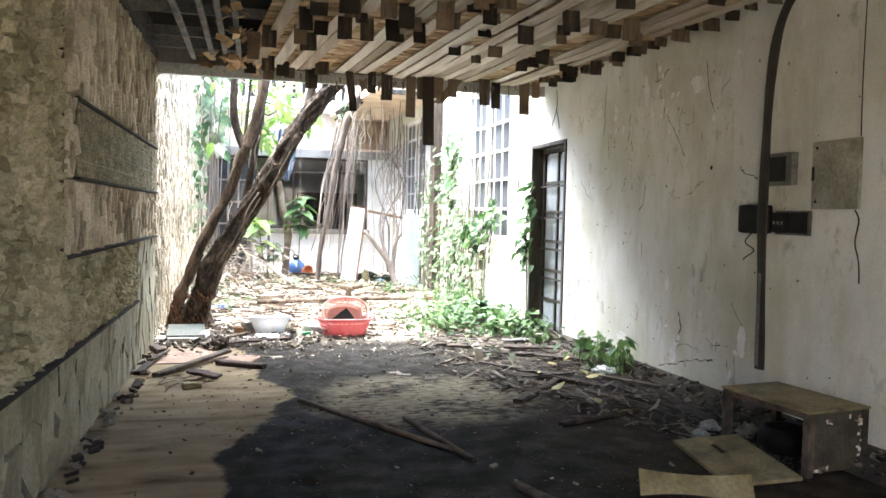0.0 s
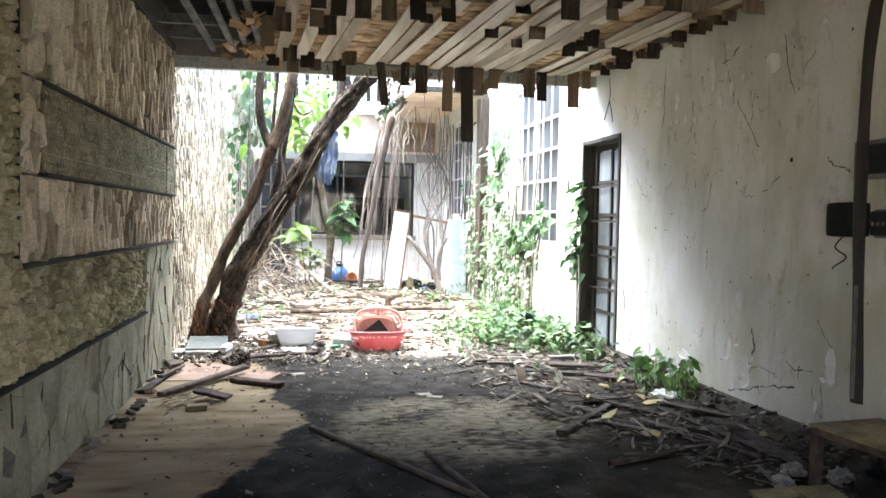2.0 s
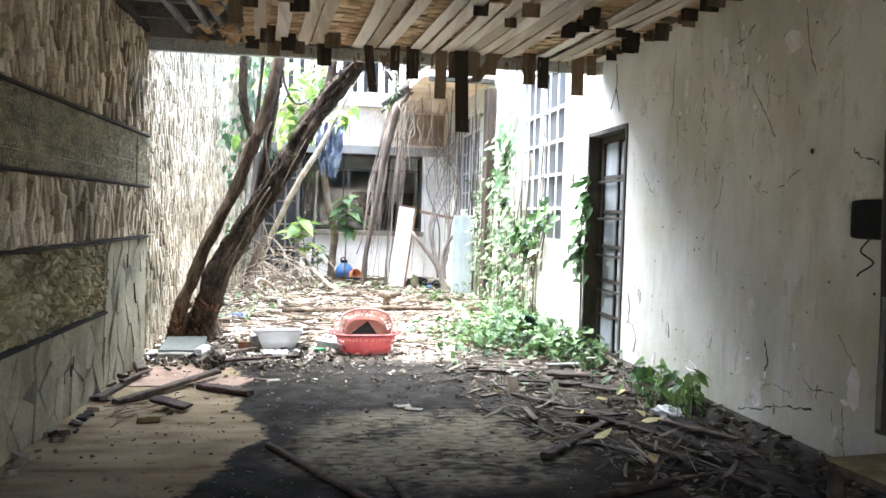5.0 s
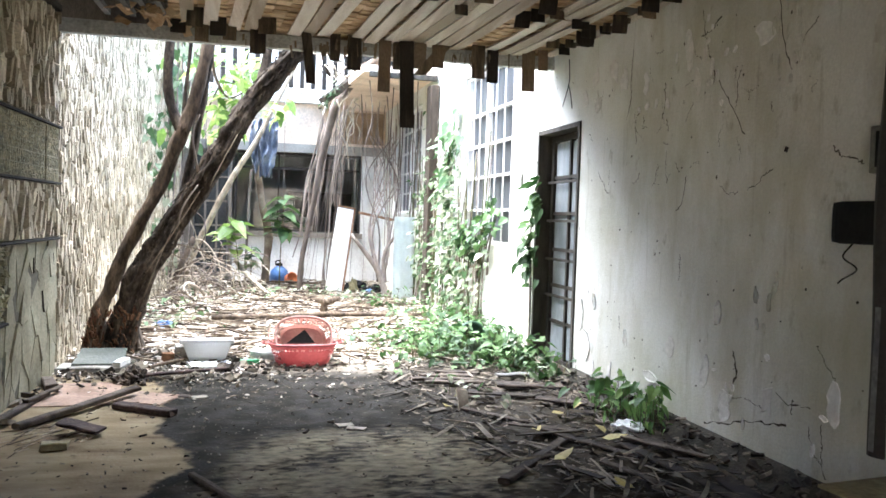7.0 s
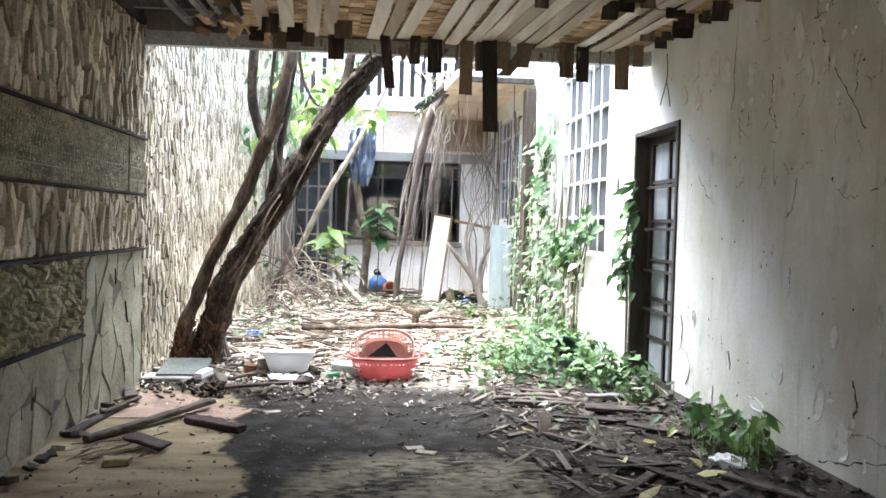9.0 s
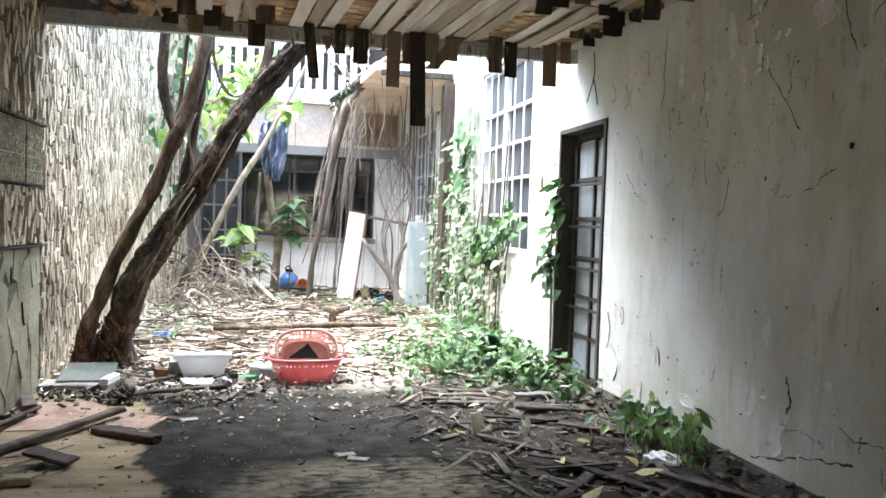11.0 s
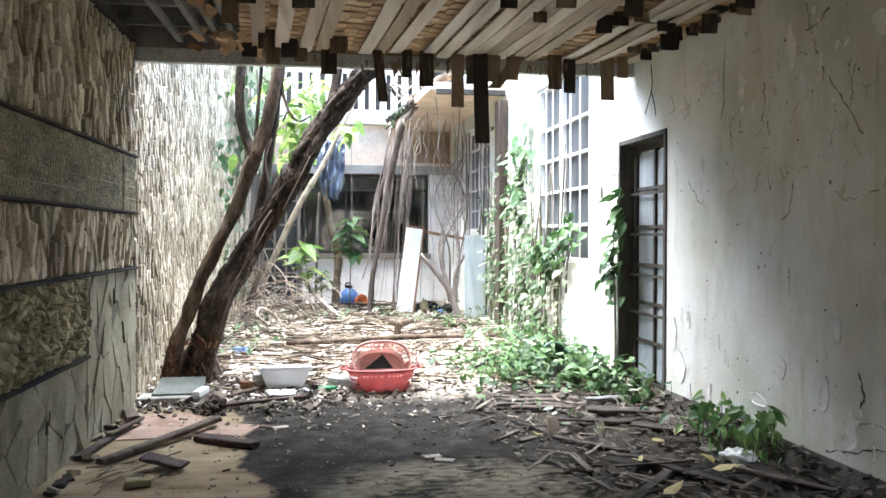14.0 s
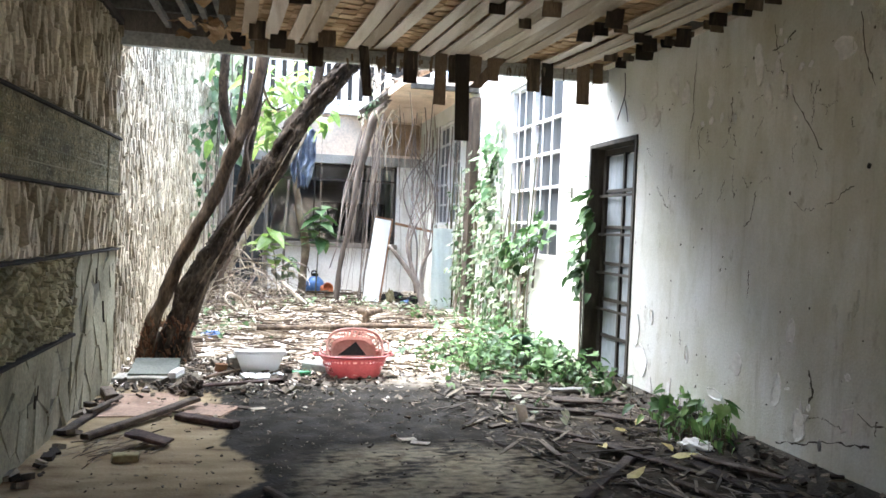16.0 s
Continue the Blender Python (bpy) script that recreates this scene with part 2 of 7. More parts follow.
def stones(u0, u1, v0, v1, du, dv, jit=0.9, gap=0.004, rng=None):
    """Irregular stones that fill a rectangle: outlines in (u, v)."""
    rng = rng or random.Random(5)
    nu, nv = max(1, round((u1 - u0) / du)), max(1, round((v1 - v0) / dv))
    du, dv = (u1 - u0) / nu, (v1 - v0) / nv
    seed = {}
    for i in range(-2, nu + 2):
        for j in range(-2, nv + 2):
            seed[i, j] = ((i + 0.5 + jit * (rng.random() - 0.5)), (j + 0.5 + jit * (rng.random() - 0.5) + 0.5 * (i % 2)))
    out = []
    for i in range(-1, nu + 1):
        for j in range(-1, nv + 1):
            cx, cy = seed[i, j]
            poly = [(cx - 1.5, cy - 1.5), (cx + 1.5, cy - 1.5), (cx + 1.5, cy + 1.5), (cx - 1.5, cy + 1.5)]
            for a in (-2, -1, 0, 1, 2):
                for b in (-2, -1, 0, 1, 2):
                    q = seed.get((i + a, j + b))
                    if q and (a or b):
                        poly = clip(poly, (cx + q[0]) / 2, (cy + q[1]) / 2, q[0] - cx, q[1] - cy)
                        if len(poly) < 3:
                            break
                if len(poly) < 3:
                    break
            poly = [(u0 + x * du, v0 + y * dv) for x, y in poly]
            for edge in ((u0, v0, -1, 0), (u1, v0, 1, 0), (u0, v0, 0, -1), (u0, v1, 0, 1)):
                poly = clip(poly, *edge) if len(poly) > 2 else poly
            if len(poly) < 3:
                continue
            mx, my = sum(p[0] for p in poly) / len(poly), sum(p[1] for p in poly) / len(poly)
            w = max(abs(p[0] - mx) for p in poly)
            h = max(abs(p[1] - my) for p in poly)
            if w < 0.008 or h < 0.008:
                continue
            out.append([(mx + (x - mx) * max(0.5, 1 - gap / w), my + (y - my) * max(0.5, 1 - gap / h)) for x, y in poly])
    return out


def stone_geo(poly, x, depth, shrink, rng, tilt=0.3, rough=0.0):
    """A stone standing proud of the plane at x by about depth, towards +x."""
    n = len(poly)
    mx, my = sum(p[0] for p in poly) / n, sum(p[1] for p in poly) / n
    tx, ty = rng.uniform(-tilt, tilt), rng.uniform(-tilt, tilt)
    low = [(x, a, b) for a, b in poly]
    top = []
    for a, b in poly:
        a2, b2 = mx + (a - mx) * shrink, my + (b - my) * shrink
        top.append((x + max(0.003, depth + tx * (a2 - mx) + ty * (b2 - my) + rough * (rng.random() - 0.5)), a2, b2))
    return low + top, [tuple(n + k for k in range(n))] + [(k, (k + 1) % n, n + (k + 1) % n, n + k) for k in range(n)]


# ---- structure ----
LX = -0.79        # face of the left boundary wall, behind its stones
MR = pose(3.30, 5.0, 0, 0, 0, 2.4)  # right wall: local y runs along it, local -x faces the room
YB = 7.97         # inner edge of the roof
YF = 16.0         # face of the house at the end of the yard
ZC = 2.70         # underside of the roof battens

# ground: one sheet for carport and yard
gb = bmesh.new()
GX, GY = [-60, -12, -3] + [-1 + 0.15 * k for k in range(0, 33)] + [6, 15, 60], [-60, -12, -3, 0] + [2 + 0.2 * k for k in range(0, 71)] + [20, 30, 80]
gv = {}
for i, x in enumerate(GX):
    for j, y in enumerate(GY):
        rise = max(0.0, min(1.0, (y - 7.9) / 1.5))
        inside = -0.9 < x < 3.6 and 2 < y < 16.2
        h = 0.06 * rise + (rise * 0.05 * noise.noise(Vector((x * 1.1, y * 1.1, 0))) + rise * 0.02 * noise.noise(Vector((x * 4, y * 4, 1))) if inside else 0)
        if inside and x > 2.4:
            h += 0.05 * min(1, (x - 2.4) / 0.8) * max(0, min(1, (y - 4.4) / 1.0))
        if 1.55 < x < 2.9 and 3.2 < y < 4.2:
            h += 0.012
        gv[i, j] = gb.verts.new((x, y, h))
for i in range(len(GX) - 1):
    for j in range(len(GY) - 1):
        gb.faces.new((gv[i, j], gv[i + 1, j], gv[i + 1, j + 1], gv[i, j + 1]))


def ground_height(x, y):
    i = max(k for k in range(len(GX)) if GX[k] <= x)
    j = max(k for k in range(len(GY)) if GY[k] <= y)
    i, j = min(i, len(GX) - 2), min(j, len(GY) - 2)
    a, b = (x - GX[i]) / (GX[i + 1] - GX[i]), (y - GY[j]) / (GY[j + 1] - GY[j])
    return (GH[i, j] * (1 - a) + GH[i + 1, j] * a) * (1 - b) + (GH[i, j + 1] * (1 - a) + GH[i + 1, j + 1] * a) * b


GH = {k: v.co.z for k, v in gv.items()}


def ground_material():
    """Dry tan cement, black mossy damp, a worn pale patch, and yard leaf mould paled to overexpose."""
    m = bpy.data.materials.new("worn_carport_floor")
    m.use_nodes = True
    nt = m.node_tree
    nd, lk = nt.nodes, nt.links.new
    b = nd["Principled BSDF"]
    geo = nd.new("ShaderNodeNewGeometry")
    sep = nd.new("ShaderNodeSeparateXYZ")
    lk(geo.outputs["Position"], sep.inputs[0])

    def noi(scale, stretch=(1, 1, 1), detail=6):
        mp = nd.new("ShaderNodeMapping")
        mp.inputs["Scale"].default_value = stretch
        lk(geo.outputs["Position"], mp.inputs["Vector"])
        t = nd.new("ShaderNodeTexNoise")
        t.inputs["Scale"].default_value, t.inputs["Detail"].default_value = scale, detail
        lk(mp.outputs[0], t.inputs["Vector"])
        return t.outputs["Fac"]

    def mth(op, a, c=None, d=None):
        t = nd.new("ShaderNodeMath")
        t.operation = op
        for s, val in zip(t.inputs, (a, c, d)):
            if val is None:
                continue
            if isinstance(val, (int, float)):
                s.default_value = val
            else:
                lk(val, s)
        return t.outputs[0]

    def rng(v, a, c, d=0.0, e=1.0):
        t = nd.new("ShaderNodeMapRange")
        t.interpolation_type = "SMOOTHSTEP"
        lk(v, t.inputs["Value"])
        for k, val in zip(("From Min", "From Max", "To Min", "To Max"), (a, c, d, e)):
            t.inputs[k].default_value = val
        return t.outputs[0]

    def ramp(v, stops):
        t = nd.new("ShaderNodeValToRGB")
        el = t.color_ramp.elements
        while len(el) < len(stops):
            el.new(0.5)
        for k, (p, c) in enumerate(stops):
            el[k].position, el[k].color = p, (*c, 1)
        lk(v, t.inputs["Fac"])
        return t.outputs["Color"]

    def mix(f, a, c):
        t = nd.new("ShaderNodeMix")
        t.data_type = "RGBA"
        lk(f, t.inputs[0])
        lk(a, t.inputs[6])
        lk(c, t.inputs[7])
        return t.outputs[2]

    wob = mth("MULTIPLY", mth("SUBTRACT", noi(2.2), 0.5), 0.5)
    wob2 = mth("MULTIPLY", mth("SUBTRACT", noi(14), 0.5), 0.12)
    wobble = mth("ADD", wob, wob2)
    x, y = mth("ADD", sep.outputs[0], wobble), mth("ADD", sep.outputs[1], wobble)
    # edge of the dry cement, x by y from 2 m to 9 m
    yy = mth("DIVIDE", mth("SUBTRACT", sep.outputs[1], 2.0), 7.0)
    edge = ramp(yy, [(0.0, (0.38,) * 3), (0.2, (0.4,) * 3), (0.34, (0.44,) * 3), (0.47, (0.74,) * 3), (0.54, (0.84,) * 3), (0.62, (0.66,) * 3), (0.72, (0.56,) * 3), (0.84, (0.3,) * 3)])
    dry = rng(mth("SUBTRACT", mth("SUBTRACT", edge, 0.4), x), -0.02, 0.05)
    # worn pale patch
    ex = mth("DIVIDE", mth("SUBTRACT", x, 1.35), 0.75)
    ey = mth("DIVIDE", mth("SUBTRACT", y, 5.45), 0.72)
    rad = mth("ADD", mth("POWER", mth("ABSOLUTE", ex), 2.6), mth("POWER", mth("ABSOLUTE", ey), 2.6))
    streak = mth("ADD", mth("MULTIPLY", noi(2.3), 0.5), mth("MULTIPLY", noi(11, (1.0, 2.0, 1), 14), 0.5))
    patch = mth("MULTIPLY", rng(rad, 1.6, 0.35), rng(streak, 0.38, 0.54))
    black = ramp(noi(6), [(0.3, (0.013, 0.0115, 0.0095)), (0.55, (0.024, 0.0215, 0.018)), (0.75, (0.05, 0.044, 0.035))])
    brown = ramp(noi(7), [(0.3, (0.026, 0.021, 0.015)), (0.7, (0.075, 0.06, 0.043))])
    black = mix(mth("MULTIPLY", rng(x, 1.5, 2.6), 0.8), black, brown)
    # tan and pale tones set a little darker to allow for vignetting
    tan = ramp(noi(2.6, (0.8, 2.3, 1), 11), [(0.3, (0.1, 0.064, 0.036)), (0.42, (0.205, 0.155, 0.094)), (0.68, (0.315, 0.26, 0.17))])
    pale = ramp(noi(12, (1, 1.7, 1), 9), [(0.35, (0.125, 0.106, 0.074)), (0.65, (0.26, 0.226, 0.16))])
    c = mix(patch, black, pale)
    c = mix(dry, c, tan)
    speck = mth("MULTIPLY", rng(noi(55, detail=3), 0.66, 0.74), 0.6)
    c = mix(speck, c, ramp(noi(3), [(0.3, (0.3, 0.27, 0.21)), (0.7, (0.42, 0.4, 0.34))]))
    dirt = mth("MULTIPLY", rng(noi(9), 0.62, 0.75), 0.7)
    c = mix(dirt, c, ramp(noi(3), [(0.3, (0.05, 0.035, 0.02)), (0.7, (0.09, 0.065, 0.04))]))
    # mould coloured paler than itself, for blown-out daylight beyond the roof
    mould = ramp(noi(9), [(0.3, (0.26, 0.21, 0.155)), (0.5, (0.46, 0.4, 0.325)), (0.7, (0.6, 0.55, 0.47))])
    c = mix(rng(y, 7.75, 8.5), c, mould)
    lk(c, b.inputs["Base Color"])
    lk(rng(noi(5), 0.35, 0.65, 0.65, 0.95), b.inputs["Roughness"])
    b.inputs["Specular IOR Level"].default_value = 0.04
    bp = nd.new("ShaderNodeBump")
    bp.inputs["Strength"].default_value, bp.inputs["Distance"].default_value = 0.5, 0.012
    lk(noi(45), bp.inputs["Height"])
    lk(bp.outputs[0], b.inputs["Normal"])
    return m


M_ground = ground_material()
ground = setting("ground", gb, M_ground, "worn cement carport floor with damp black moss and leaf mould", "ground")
for p in ground.data.polygons:
    p.use_smooth = True

wall_left = setting("wall_left", B(LX - 0.2, LX, -0.6, YF + 0.2, -0.3, 4.5), M_mortar, "boundary wall clad in rough split stone, dark joints", "wall")


# right wall, with its door and two windows cut through
def cut_wall(u0, u1, z0, z1, holes, x0, x1):
    bm = bmesh.new()
    us = sorted({u0, u1, *[h[0] for h in holes], *[h[1] for h in holes]})
    for a, b in zip(us, us[1:]):
        col = sorted([(h[2], h[3]) for h in holes if h[0] <= a and h[1] >= b])
        z = z0
        for lo, hi in col:
            if lo > z:
                box(bm, x0, x1, a, b, z, lo)
            z = hi
        if z < z1:
            box(bm, x0, x1, a, b, z, z1)
    bmesh.ops.remove_doubles(bm, verts=bm.verts, dist=0.0005)
    return bm


DOOR = (2.40, 3.30, 0.0, 2.10)
WIN1 = (4.02, 5.72, 1.02, 2.98)
WIN2 = (8.0, 9.7, 1.36, 3.0)
wall_right = setting("wall_right", cut_wall(-5.8, 11.2, -0.3, 3.6, [DOOR, WIN1, WIN2], 0.0, 0.2), M_plaster, "stained white plaster wall with cracks and peeling paint", "wall", MR)


def plinth_mesh():
    bm = bmesh.new()
    a = [[bm.verts.new((x, y, z)) for x, z in ((-0.001, -0.1), (-0.17, -0.1), (-0.16, 0.035), (-0.03, 0.12), (-0.001, 0.13))] for y in (-5.6, 2.38)]
    for k in range(5):
        bm.faces.new((a[0][k], a[0][(k + 1) % 5], a[1][(k + 1) % 5], a[1][k]))
    bm.faces.new(a[0])
    bm.faces.new(list(reversed(a[1])))
    bmesh.ops.recalc_face_normals(bm, faces=bm.faces)
    return bm


plinth = setting("baseboard", plinth_mesh(), M_plinth, "dark dirty cement plinth along the wall foot", "baseboard", MR)


# assumed wall behind the camera; its opening is sized to light the carport
def gate_wall():
    bm = bmesh.new()
    box(bm, -1.0, -0.55, -0.85, -0.65, -0.3, 3.4)
    box(bm, 2.2, 3.9, -0.85, -0.65, -0.3, 3.4)
    box(bm, -0.55, 2.2, -0.85, -0.65, 2.3, 3.4)
    return bm


wall_back = setting("wall_back", gate_wall(), M_plaster, "unseen plain back wall with an opening sized for the light", "wall")

# added out of view: cuts low blue sky light, returns warm bounce
wall_bounce = setting("wall_bounce", B(-9, 11, -5.2, -5.0, -0.3, 2.6), M_spandrel, "unseen beige wall added to block low sky and bounce warm light", "wall")

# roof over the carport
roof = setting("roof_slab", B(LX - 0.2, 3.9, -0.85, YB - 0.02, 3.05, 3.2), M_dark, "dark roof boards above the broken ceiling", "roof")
beam = setting("beam", B(LX + 0.02, 3.14, YB - 0.07, YB, 2.585, 2.69, 0.006), M_beam, "pale painted edge beam of the carport roof", "beam")
fascia = setting("fascia", B(LX, 3.16, YB + 0.002, YB + 0.06, 2.62, 3.2), M_frame, "weathered timber fascia board of the roof", "fascia")

# house at the end of the yard
facade = thing("house", "old two-storey house with stained walls and a balcony", "house")
facade["kind"] = "structure"
XL, XR = LX, 2.95
fb = bmesh.new()
box(fb, 0.13, XR + 0.3, YF, YF + 0.2, -0.2, 0.87)
box(fb, 2.42, XR + 0.3, YF + 0.0, YF + 0.2, 0.872, 3.4)
part("wall", fb, M_white, facade, "white painted wall under the window")
part("sill", B(0.1, 2.46, YF - 0.07, YF + 0.15, 0.872, 0.965, 0.01), M_frame, facade, "grey timber sill")
part("lintel", B(XL - 0.1, 2.9, YF - 0.06, YF + 0.2, 2.41, 2.57, 0.008), M_concrete, facade, "grey concrete lintel")
part("spandrel", B(XL - 0.1, XR + 0.3, YF - 0.02, YF + 0.2, 2.572, 3.3), M_spandrel, facade, "stained beige upper wall")
part("balcony_floor", B(XL - 0.1, 2.2, YF - 0.14, YF + 1.2, 3.302, 3.4, 0.01), M_white, facade, "white balcony slab edge")
# unseen roof slab, added to keep light off the wall behind the balcony
part("roof", B(XL - 0.1, XR + 0.3, YF + 0.9, YF + 4, 6.2, 6.35), M_concrete, facade)
# wall coloured near black so the gaps between balusters read as shaded
part("upper_wall", B(XL - 0.1, XR + 0.3, YF + 1.6, YF + 1.8, 3.3, 6.2), M_dark, facade, "upper storey wall behind the balcony, coloured black for shade")
part("balcony_rail", B(XL - 0.1, 2.25, YF - 0.13, YF - 0.01, 4.22, 4.34, 0.01), M_white, facade, "white balcony rail")
part("balcony_base", B(XL - 0.1, 2.25, YF - 0.12, YF - 0.02, 3.402, 3.56, 0.006), M_white, facade)
x = XL - 0.05
while x < 2.2:
    bb = B(x, x + 0.115, YF - 0.11, YF - 0.03, 3.56, 4.22, 0.012)
    part("baluster", bb, M_white, facade)
    # notch is a darker patch on the face, standing for a shaded hole
    part("notch", B(x + 0.125, x + 0.185, YF - 0.124, YF - 0.121, 3.45, 3.5), M_room, facade)
    x += 0.197
# room behind the window
rb = bmesh.new()
box(rb, XL - 0.1, XR, YF + 3.6, YF + 3.8, -0.2, 2.6)
box(rb, XL - 0.3, XL - 0.1, YF + 0.2, YF + 3.8, -0.2, 2.6)
box(rb, XR, XR + 0.2, YF + 0.2, YF + 3.8, -0.2, 2.6)
box(rb, XL - 0.3, XR + 0.2, YF + 0.2, YF + 3.8, -0.3, -0.2)
box(rb, XL - 0.3, XR + 0.2, YF + 0.2, YF + 3.8, 2.6, 2.7)
part("room", rb, M_room, facade, "dim empty room")
# stairs coloured near black, as a silhouette in the unlit room
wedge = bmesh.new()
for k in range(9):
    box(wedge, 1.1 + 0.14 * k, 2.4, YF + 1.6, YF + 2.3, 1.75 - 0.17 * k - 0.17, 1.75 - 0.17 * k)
part("staircase", wedge, M_dark, facade, "staircase silhouette coloured black behind the window")


def glazed(name, parent, u0, u1, z0, z1, cols, rows, w, d, mframe, mpane, at, along_y=False, bars=0):
    """A framed window or glazed door with its panes, glazing bars and grille."""
    win = part(name, bmesh.new(), mframe, parent)

    def bx(a, b, c, e, t0, t1, bev=0.0):
        return B(at + t0, at + t1, a, b, c, e, bev) if along_y else B(a, b, at + t0, at + t1, c, e, bev)

    for a, b, c, e in ((u0, u0 + w, z0, z1), (u1 - w, u1, z0, z1), (u0 + w, u1 - w, z0, z0 + w), (u0 + w, u1 - w, z1 - w, z1)):
        mesh_ob("frame", bx(a, b, c, e, 0, d, 0.004), mframe, win)
    us = [u0 + w + (u1 - u0 - 2 * w) * k / cols for k in range(cols + 1)]
    zs = [z0 + w + (z1 - z0 - 2 * w) * k / rows for k in range(rows + 1)]
    h = w * 0.3
    for u in us[1:-1]:
        mesh_ob("glazing_bar", bx(u - h, u + h, z0 + w, z1 - w, 0.003, d - 0.003), mframe, win)
    for z in zs[1:-1]:
        for a, b in zip(us, us[1:]):
            mesh_ob("glazing_bar", bx(a + h, b - h, z - h, z + h, 0.005, d - 0.005), mframe, win)
    for a, b in zip(us, us[1:]):
        for c, e in zip(zs, zs[1:]):
            mesh_ob("pane", bx(a + h, b - h, c + h, e - h, d * 0.45, d * 0.45 + 0.005), mpane, win)
    return win


glazed("glass_door", facade, -0.62, 0.10, 0.12, 2.41, 3, 5, 0.06, 0.06, M_frame, M_pane, YF + 0.03)
glazed("window", facade, 0.14, 2.42, 0.967, 2.41, 3, 1, 0.04, 0.06, M_darkframe, M_clear, YF + 0.05)
part("transom", B(0.18, 2.38, YF + 0.04, YF + 0.1, 2.1, 2.14), M_darkframe, facade)
part("side_wall", B(XL, -0.63, YF, YF + 0.2, -0.2, 2.41), M_frame, facade, "weathered wall beside the glass door")

# canopy on the right of the house
canopy = thing("canopy", "flat concrete canopy with a stained soffit on a timber post", "canopy")
canopy["kind"] = "structure"
cb = bmesh.new()
vs = [cb.verts.new(p) for z in (3.24, 3.34) for p in ((1.62, YF - 0.006, z), (1.98, 12.1, z), (3.05, 12.1, z), (3.0, YF - 0.006, z))]
for f in BOXF:
    cb.faces.new([vs[i] for i in f])
bmesh.ops.recalc_face_normals(cb, faces=cb.faces)
part("slab", cb, M_spandrel, canopy)
part("soffit_panel", B(2.02, 2.8, YF - 0.05, YF - 0.022, 2.62, 3.2), surf("brown_stained_board", [(0.2, 0.13, 0.08), (0.36, 0.26, 0.17)], rough=0.85), canopy, "brown stained board under the canopy")
part("edge_board", B(2.05, 2.98, 12.02, 12.095, 3.17, 3.238, 0.006), M_jamb, canopy)
M_postwood = surf("brown_post_wood", [(0.035, 0.025, 0.018), (0.09, 0.066, 0.048)], scale=5, fine=50, rough=0.9, bump=0.4, stretch=(4, 4, 0.6))
post = tagged(mesh_ob("post", B(-0.13, -0.01, 6.95, 7.2, 0.0, 3.1, 0.012), M_postwood), "weathered brown timber post against the wall", "post")
post.matrix_basis = MR
setting("pilaster", B(-0.05, -0.001, 5.86, 6.75, -0.1, 3.3, 0.01), M_white, "white plastered pilaster of the wall", "pilaster", MR)

# ---- stone cladding of the left wall ----
rs = random.Random(11)
loose_slips, loose_chunks = Soup(), Soup()


def lay(region, du, dv, depth, shrink, tilt, soup, gap=0.004, one=None, rough=0.0, parts=None, jit=0.95):
    for poly in stones(*region, du, dv, jit, gap, rs):
        my = sum(p[0] for p in poly) / len(poly)
        d = rs.uniform(*depth)
        if parts and parts[0] < my < parts[1]:
            one_stone = Soup()
            one_stone.add(*stone_geo(poly, LX, d, shrink, rs, tilt, rough))
            mesh_link("stone", one_stone.mesh("stone"), one, wall_left)
        else:
            soup.add(*stone_geo(poly, LX, d, shrink, rs, tilt, rough))


lay((4.33, 7.96, 1.885, 2.72), 0.056, 0.16, (0.012, 0.05), 0.8, 0.12, loose_slips, gap=0.005, jit=0.78, one=M_slip_one, parts=(6.9, 8))
lay((4.33, 7.96, 1.05, 1.445), 0.056, 0.16, (0.012, 0.05), 0.8, 0.12, loose_slips, gap=0.005, jit=0.78, one=M_slip_one, parts=(6.6, 8))
lay((4.33, 4.6, 1.45, 1.88), 0.055, 0.15, (0.012, 0.04), 0.8, 0.12, loose_slips)
lay((7.99, 16.0, 0.0, 4.5), 0.05, 0.13, (0.01, 0.03), 0.84, 0.1, loose_slips, gap=0.003, jit=1.0)
lay((-0.6, 4.3, 0.56, 3.04), 0.05, 0.055, (0.012, 0.045), 0.68, 0.5, loose_chunks, rough=0.012)
lay((4.3, 6.8, 0.56, 1.03), 0.05, 0.055, (0.012, 0.042), 0.7, 0.5, loose_chunks, rough=0.012)
flagback = B(LX, LX + 0.0105, -0.6, 6.81, -0.02, 0.537)
box(flagback, LX, LX + 0.0105, 6.812, 7.97, -0.02, 1.031)
part("pointing", flagback, M_flagjoint, wall_left, "grey pointing between the flagstones")
lay((-0.6, 6.8, -0.02, 0.535), 0.2, 0.3, (0.013, 0.023), 0.975, 0.06, None, 0.0012, M_flag, parts=(-9, 20))
lay((6.82, 7.97, -0.02, 1.03), 0.2, 0.36, (0.013, 0.023), 0.975, 0.06, None, 0.0012, M_flag, parts=(-9, 20))
slits = Soup()
for k in range(18):
    y = rs.uniform(1.5, 7.9)
    z = rs.uniform(0.1, 0.95 if y > 6.9 else 0.45)
    h, w, a = rs.uniform(0.03, 0.09), rs.uniform(0.002, 0.006), rs.uniform(-18, 18)
    m = pose(LX + 0.012, y, z, a)
    ring = [(0, -h), (w, -h * 0.3), (w * 0.8, h * 0.4), (0, h), (-w * 0.6, h * 0.3), (-w, -h * 0.4)]
    vs = [m @ Vector((dx, p, q)) for dx in (0, 0.011) for p, q in ring]
    slits.add(vs, [(6, 7, 8, 9, 10, 11)] + [(j, (j + 1) % 6, 6 + (j + 1) % 6, 6 + j) for j in range(6)])
slits.part("dark_chips", M_plinth, wall_left, "dark slivers wedged between the flagstones")
loose_slips.part("split_stones", M_slip, wall_left, "vertical split stone slips")
